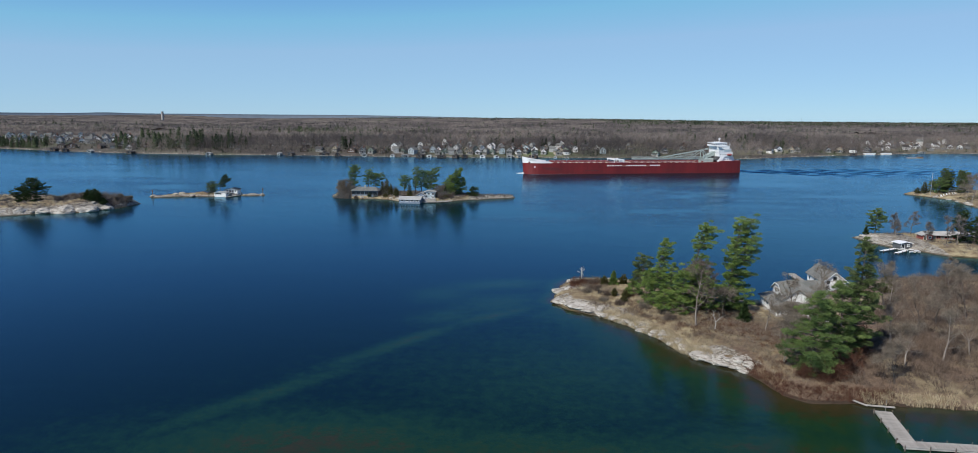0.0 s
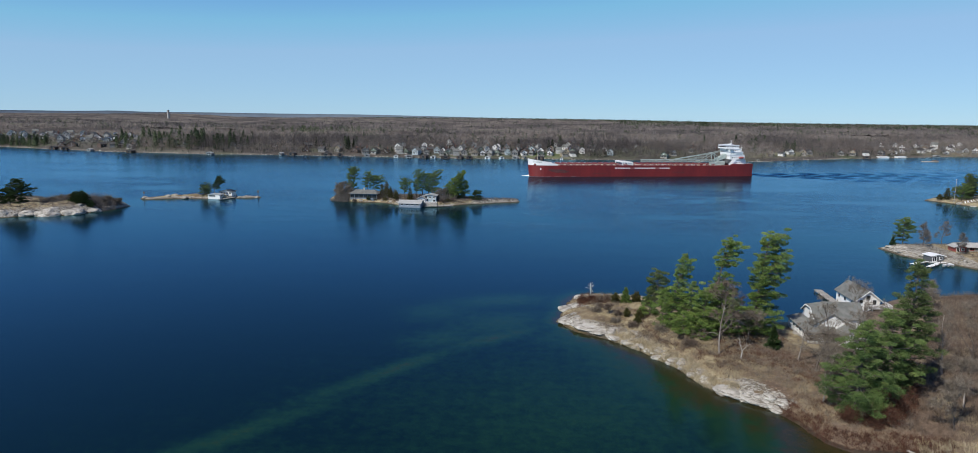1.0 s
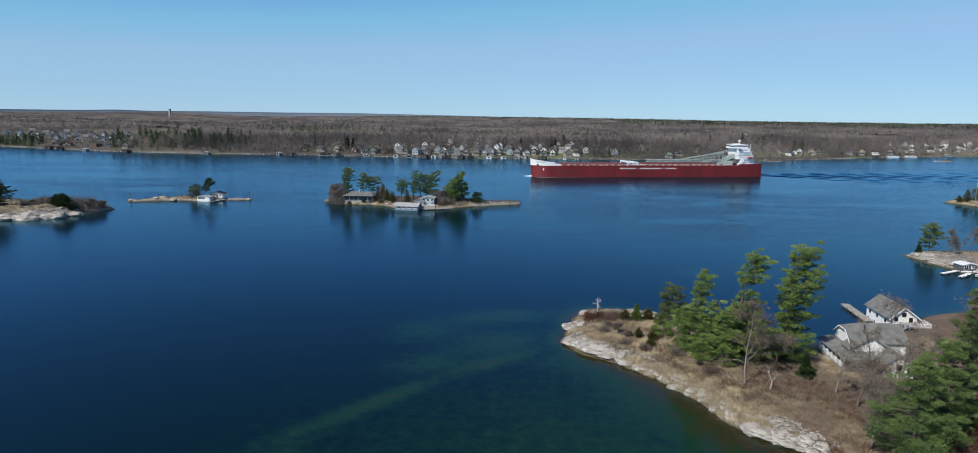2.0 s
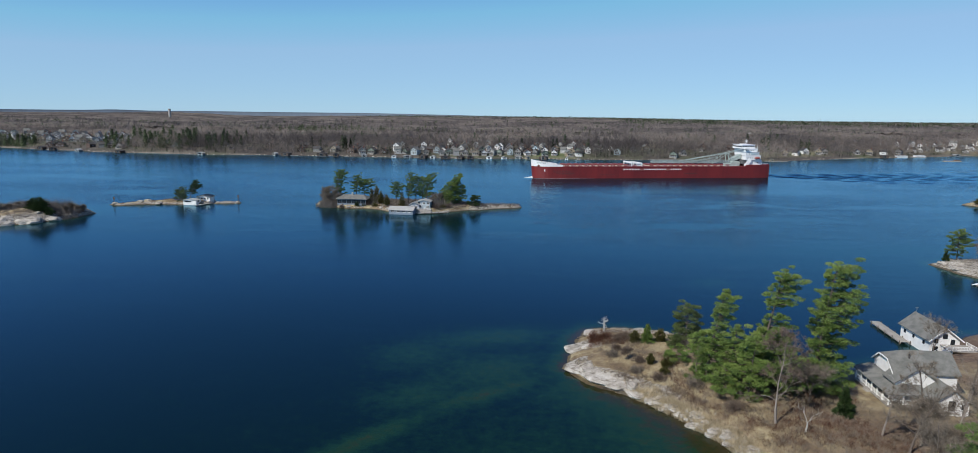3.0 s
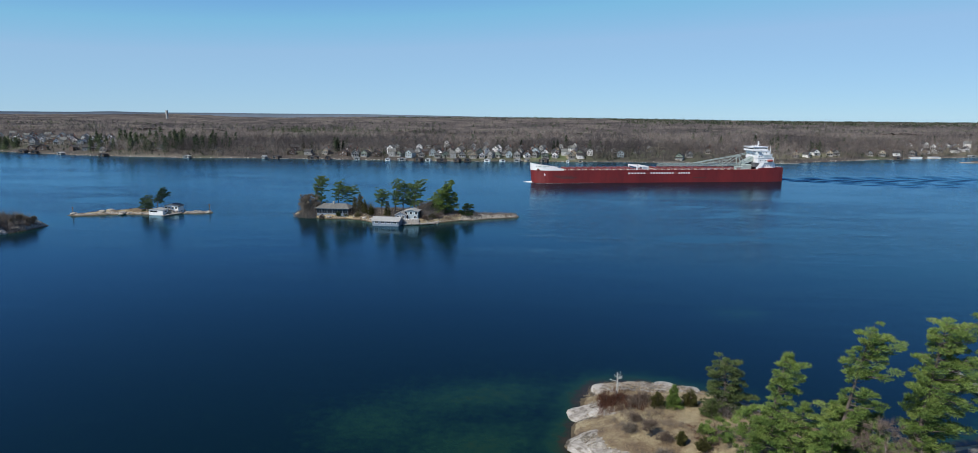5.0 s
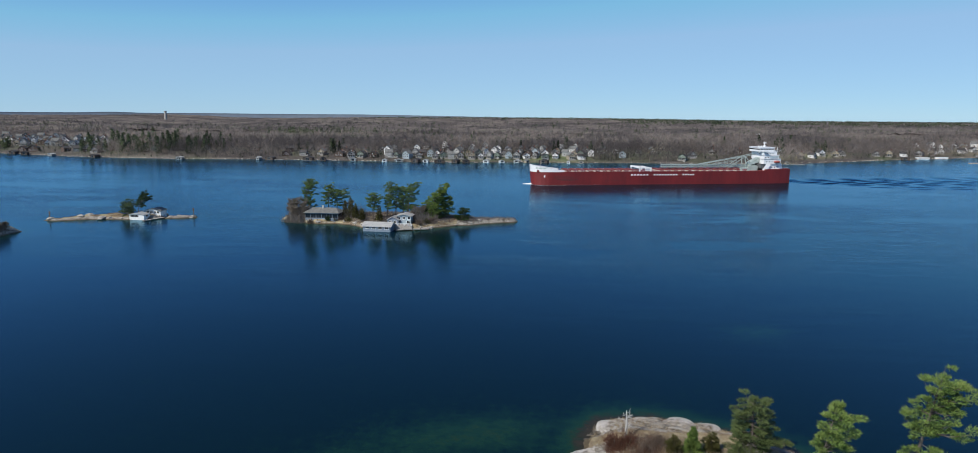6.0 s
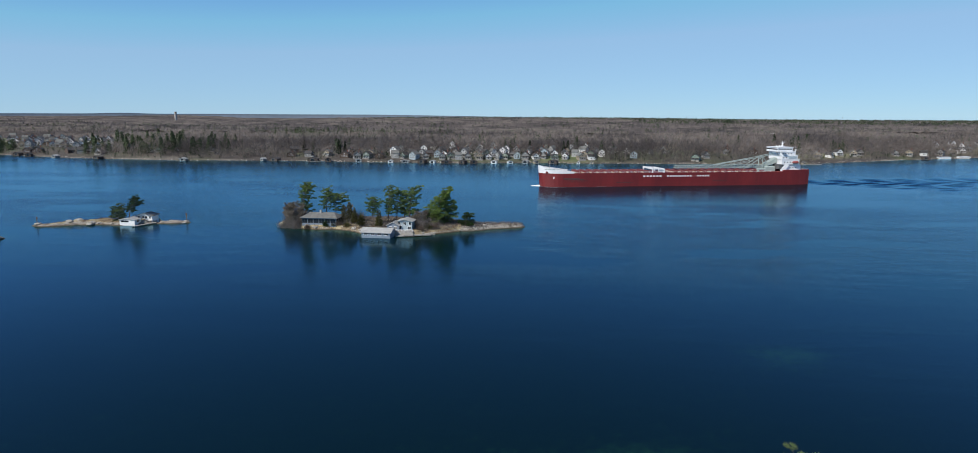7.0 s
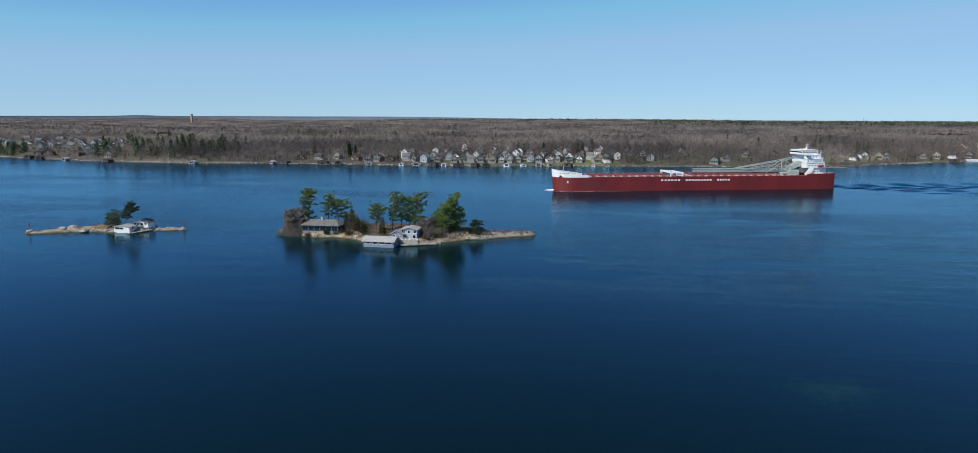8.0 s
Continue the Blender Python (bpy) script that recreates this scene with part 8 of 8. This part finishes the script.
for i, (x, y, r) in enumerate([(7.5, 193.5, 2.6), (11.5, 190.0, 3.0), (15.5, 186.8, 2.8), (19.0, 183.0, 2.2), (9.0, 208.0, 3.0), (11.5, 206.0, 2.4), (12.5, 218.5, 1.9), (17.5, 220.5, 2.2), (24.0, 220.5, 2.0), (29.0, 218.5, 1.6),
                               (25.0, 176.5, 1.6), (29.0, 170.0, 1.6), (36.0, 156.5, 1.8), (39.5, 151.5, 2.6), (43.0, 148.5, 2.8), (46.0, 144.5, 2.2), (22.5, 179.5, 1.9), (32.5, 163.5, 1.4)]):
    boulder(x, y, at_height(near_height, x, y) - 0.36 * r, r * 1.35, 950 + i, "worn pale granite ledge on the point", "granite ledges on the point", 0.36)
boulders(80, NEAR, near_height, 2.4, 0.4, 1.1, "pale granite boulder on the ledge", "boulders on the point", 15, lambda x, y: (x < 48) & (x > 17) & (y > 142) & (y < 186))
boulders(12, RIGHT_POINT, point_height, 5, 0.6, 1.8, "granite boulder on the granite point", "boulders on the granite point", 16, lambda x, y: x < 165)
boulders(10, FAR_POINT, far_point_height, 5, 0.8, 2.0, "granite boulder on the far point", "boulders on the far point", 17, lambda x, y: (x < 300) & (y > 440))


# ---- far shore woods ----


def band(count, x0, x1, d0, d1, seed, clear=0.0):
    r = np.random.default_rng(seed)
    x = r.uniform(x0, x1, count)
    d = d0 + (d1 - d0) * r.random(count)
    if clear:
        ok = fbm(x, d, 70, 2, seed) > clear
        x, d = x[ok], d[ok]
    return x, d


def chance(a, b, k):
    s = np.sin(a * 127.1 + b * 311.7 + k * 74.7) * 43758.5453
    return s - np.floor(s)


def crowns(x, d, cell):
    """Rounded crowns, one in each cell of a loose grid: height 0 to 1, and the crown's own tone."""
    best, tone = np.full(x.shape, -1.0), np.zeros(x.shape)
    iu, iw = np.floor(x / cell), np.floor(d / cell)
    for a in (-1, 0, 1):
        for b in (-1, 0, 1):
            u, w = iu + a, iw + b
            cx, cd = (u + 0.15 + 0.7 * chance(u, w, 1)) * cell, (w + 0.15 + 0.7 * chance(u, w, 2)) * cell
            top = 0.7 + 0.42 * chance(u, w, 3)
            val = top * (1 - (((x - cx) ** 2 + (d - cd) ** 2) / (cell * 1.0) ** 2))
            more = val > best
            best, tone = np.where(more, val, best), np.where(more, chance(u, w, 4), tone)
    return best, tone


def canopy(name, label, xs, ds, cell, tall, seed):
    """The closed canopy of the woods behind the shore, opened round the houses."""
    X, D = np.meshgrid(xs, ds)
    Y = shore_y(X) + D
    h, tone = crowns(X, D, cell)
    h = np.clip(h, 0.25, 1.2) + 0.10 * fbm(X, D, cell * 0.35, 2, seed)
    cut = np.clip((D - np.interp(X, [-700, -600, -280, -230, 120, 220], [230, 110, 55, 115, 115, 55])) / 25, 0, 1)
    cut *= np.clip(fbm(X, D, 95, 3, seed) * 3.2 + 1.9, 0.45, 1)
    cut *= 1 - cleared(X, D)
    for hx, hd in HOUSE_PLACES:
        cut *= 1 - np.exp(-(((X - hx) / 9.0) ** 4 + ((D - hd + 9) / 17.0) ** 4))
    Z = mainland_height(X, Y) + (tall * (1 + 0.4 * fbm(X, Y, 75, 3, seed + 3)) * h * cut - 1.2 * (1 - cut))
    nx, ny = len(xs), len(ds)
    i = (np.arange(ny - 1)[:, None] * nx + np.arange(nx - 1)[None]).ravel()
    f = np.stack([i, i + 1, i + nx + 1, i + nx], 1)
    patch = np.clip(0.5 + 1.2 * fbm(X, Y, 110, 3, 21), 0, 1)
    tone = np.clip(0.45 * tone + 0.75 * patch - 0.12, 0, 1)
    me = quick_mesh(name, np.stack([X, Y, Z], -1).reshape(-1, 3), f, CANOPY, {"tone": tone.ravel()}, smooth=True)
    return tagged(new(name, me), label, "woods", kind="stuff")


canopy("canopy_slope", "closed bare hardwood canopy on the slope behind cottages", np.arange(-1250, 1300, 4.0), np.arange(50, 430, 4.0), 9.5, 8.5, 51)
canopy("canopy_hill", "closed bare hardwood canopy on a low hill", np.arange(-2000, 2300, 10.0), np.arange(420, 1300, 10.0), 18.0, 10.0, 52)
canopy("canopy_crest", "closed bare hardwood canopy up to the skyline", np.arange(-3500, 3700, 26.0), np.arange(1290, 3400, 22.0), 36.0, 10.0, 53)
far_woods("hardwoods_shore", "bare grey-brown hardwoods among cottages", *band(6500, -1100, 1100, 3, 130, 301, -0.45), 12.5, FOREST, 302, 32, 0.25, 0.023, clear=True)
far_woods("hardwoods_slope", "bare grey-brown hardwoods on the slope behind cottages", *band(11000, -1300, 1400, 90, 420, 303, -0.4), 13.0, FOREST, 304, 14, 0.30, 0.03, clear=True)
far_woods("hardwoods_hill", "bare brown hardwoods on a low hill", *band(18000, -2000, 2300, 400, 1300, 305, -0.4), 13.0, HAZED_FOREST, 306, 7, 0.34, 0.054, clear=True)
far_woods("hardwoods_crest", "bare brown hardwoods up to the skyline", *band(22000, -3400, 3600, 1200, 3300, 307), 10.5, HAZED_FOREST, 308, 4, 0.28, 0.24)
far_woods("shore_trees", "tall bare trees standing between shore cottages", *band(1500, -1000, 900, 4, 110, 351), 14.5, FOREST, 352, 52, 0.24, 0.014, clear=True)
far_woods("village_trees", "bare trees standing among the village cottages", *band(210, -270, 75, 10, 115, 353), 11.5, FOREST, 354, 44, 0.22, 0.014)
far_woods("town_trees", "bare trees standing among the town houses", *band(300, -980, -600, 20, 240, 355), 12.0, FOREST, 356, 40, 0.22, 0.016)
far_woods("village_evergreens", "small dark evergreens among the village cottages", *band(46, -260, 80, 8, 80, 357), 7.0, FAR_CONIFER, 358, 60, 0.14, 0.06, "cone")
far_woods("conifers_shore", "dark conifers among shore cottages", *band(230, -700, -290, 10, 120, 309, 0.12), 14.0, HAZED_PINE, 310, 120, 0.13, 0.075, "cone", clear=True)
far_woods("conifers_tall", "tall dark conifers over shore cottages", *band(70, -640, -430, 14, 120, 361, 0.0), 20.0, HAZED_PINE, 362, 170, 0.11, 0.06, "cone")
far_woods("conifers_centre", "dark conifers between centre cottages", *band(120, -290, 420, 30, 190, 363, 0.1), 16.0, HAZED_PINE, 364, 120, 0.12, 0.06, "cone")
far_woods("conifers_west", "dark conifers along the west shore", *band(120, -1000, -760, 4, 34, 317), 12.0, HAZED_PINE, 318, 150, 0.14, 0.07, "cone")
far_woods("conifers_grove", "dark conifer grove on the slope", *band(420, -560, -190, 360, 520, 319, -0.1), 15.0, HAZED_PINE, 320, 50, 0.14, 0.06, "cone")
far_woods("conifers_slope", "scattered dark conifers on the slope", *band(1500, -1200, 1300, 50, 650, 311, 0.12), 13.5, HAZED_PINE, 312, 60, 0.13, 0.05, "cone", clear=True)
far_woods("conifers_hill", "dark conifers along the skyline", *band(7500, -1000, 3400, 2250, 3380, 313, -0.3), 13.0, HAZED_PINE, 314, 9, 0.34, 0.26, "cone")
far_woods("conifers_right", "dark conifers on the hill above the landing", *band(6500, 250, 2900, 1350, 2350, 323, -0.12), 15.0, HAZED_PINE, 324, 9, 0.3, 0.2, "cone")
far_woods("conifers_mid", "dark pine clumps on the low hill", *band(3600, -1900, 1900, 450, 1500, 327, 0.12), 14.5, HAZED_PINE, 328, 18, 0.24, 0.11, "cone")
far_woods("conifers_ridge", "dark conifers on a far ridge", *band(2200, -3300, -1500, 2600, 3400, 315, 0.1), 10.0, FAR_CONIFER, 316, 9, 0.35, 0.16, "cone")
for x, d, h in ((-276, 40, 19), (-270, 46, 15), (4, 62, 16), (9, 66, 17), (-330, 60, 15), (-40, 95, 14)):
    y = float(shore_y(np.array([float(x)]))[0]) + d
    cone_tree("spruce", "tall dark spruce among shore cottages", x, y, at_height(mainland_height, x, y), h, h * 0.2, 330 + h + abs(x), FAR_CONIFER, 1.2, 380, group="spruces on the far shore")
far_woods("shore_shrubs", "low brown shrubs along the far waterline", *band(4200, -1100, 1000, 0.3, 60, 341), 2.8, FOREST, 342, 14, 0.32, 0.06)
far_woods("shore_evergreens", "low dark evergreen shrubs between cottages", *band(1300, -1100, 1000, 3, 110, 343), 4.6, FAR_CONIFER, 344, 40, 0.2, 0.07)


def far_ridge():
    """Low hills beyond the skyline, on an arc at the edge of sight; haze is in their colour."""
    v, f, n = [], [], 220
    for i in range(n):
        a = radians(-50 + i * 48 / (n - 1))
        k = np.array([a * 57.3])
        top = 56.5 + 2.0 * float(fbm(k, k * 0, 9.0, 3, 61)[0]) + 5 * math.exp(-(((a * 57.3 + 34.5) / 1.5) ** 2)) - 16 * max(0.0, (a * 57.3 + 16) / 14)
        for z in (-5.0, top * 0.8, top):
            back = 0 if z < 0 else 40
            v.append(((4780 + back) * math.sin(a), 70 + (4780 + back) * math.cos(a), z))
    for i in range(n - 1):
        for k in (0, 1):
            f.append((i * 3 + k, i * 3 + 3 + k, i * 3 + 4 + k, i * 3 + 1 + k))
    tagged(new("backdrop", quick_mesh("backdrop", v, f, RIDGE, smooth=True)), "low wooded hills on the horizon, hazed blue-grey in their colour", "hills", kind="structure")


far_ridge()


def shore_rocks():
    """Broken granite along the far waterline."""
    rng = np.random.default_rng(371)
    n = 1100
    x = rng.uniform(-1050, 1000, n)
    d = np.abs(rng.normal(0, 2.2, n)) - 0.6
    y = shore_y(x) + d
    r = rng.uniform(0.3, 1.3, n)
    base = np.array([[1, 0, 0], [0, 1, 0], [-1, 0, 0], [0, -1, 0], [0.2, 0.1, 0.7]])
    v = base[None] * r[:, None, None] * rng.uniform(0.6, 1.3, (n, 5, 3)) + np.stack([x, y, np.maximum(mainland_height(x, y), 0) - 0.1], 1)[:, None]
    f = (np.arange(n) * 5)[:, None, None] + np.array([[0, 1, 4], [1, 2, 4], [2, 3, 4], [3, 0, 4]])[None]
    tagged(new("shore_rocks", quick_mesh("shore_rocks", v, f.reshape(-1, 3), GRANITE)), "pale broken granite along the far waterline", "rocks", kind="stuff")


shore_rocks()


def wake():
    """Low ridges of the ship's wake, trailing from her stern."""
    v, f, n = [], [], 240
    for off, amp, s0 in [(-9, 0.9, 222), (-4, 0.7, 224), (6, 0.8, 224), (-16, 0.8, 232), (-24, 0.7, 240), (-34, 0.6, 250), (13, 0.7, 228), (-1, 0.6, 226), (-46, 0.5, 262), (-60, 0.45, 280), (-29, 0.5, 246), (20, 0.5, 236)]:
        base = len(v)
        for i in range(n):
            s = s0 + i * 1.9
            o = off * (1 + i * 0.004) + 0.8 * math.sin(i * 0.23 + off) + 0.5 * math.sin(i * 0.71)
            h = amp * (0.6 + 0.4 * math.sin(i * 0.37 + off)) * min(1, i / 6) * (1 - i / n)
            for w, z in ((-2.2, 0.006), (0.0, 0.006 + max(h, 0.0)), (2.2, 0.006)):
                v.append(tuple(SHIP_POSE @ Vector((s, o + w, z))))
        for i in range(n - 1):
            for k in (0, 1):
                a = base + i * 3 + k
                f.append((a, a + 3, a + 4, a + 1))
    me = quick_mesh("wake", v, f, WATER, {"depth": np.ones(len(v)), "ruffle": np.full(len(v), 0.6)}, smooth=True)
    tagged(new("wake", me), "low dark wake ridges trailing a ship", "wake", kind="stuff")


wake()
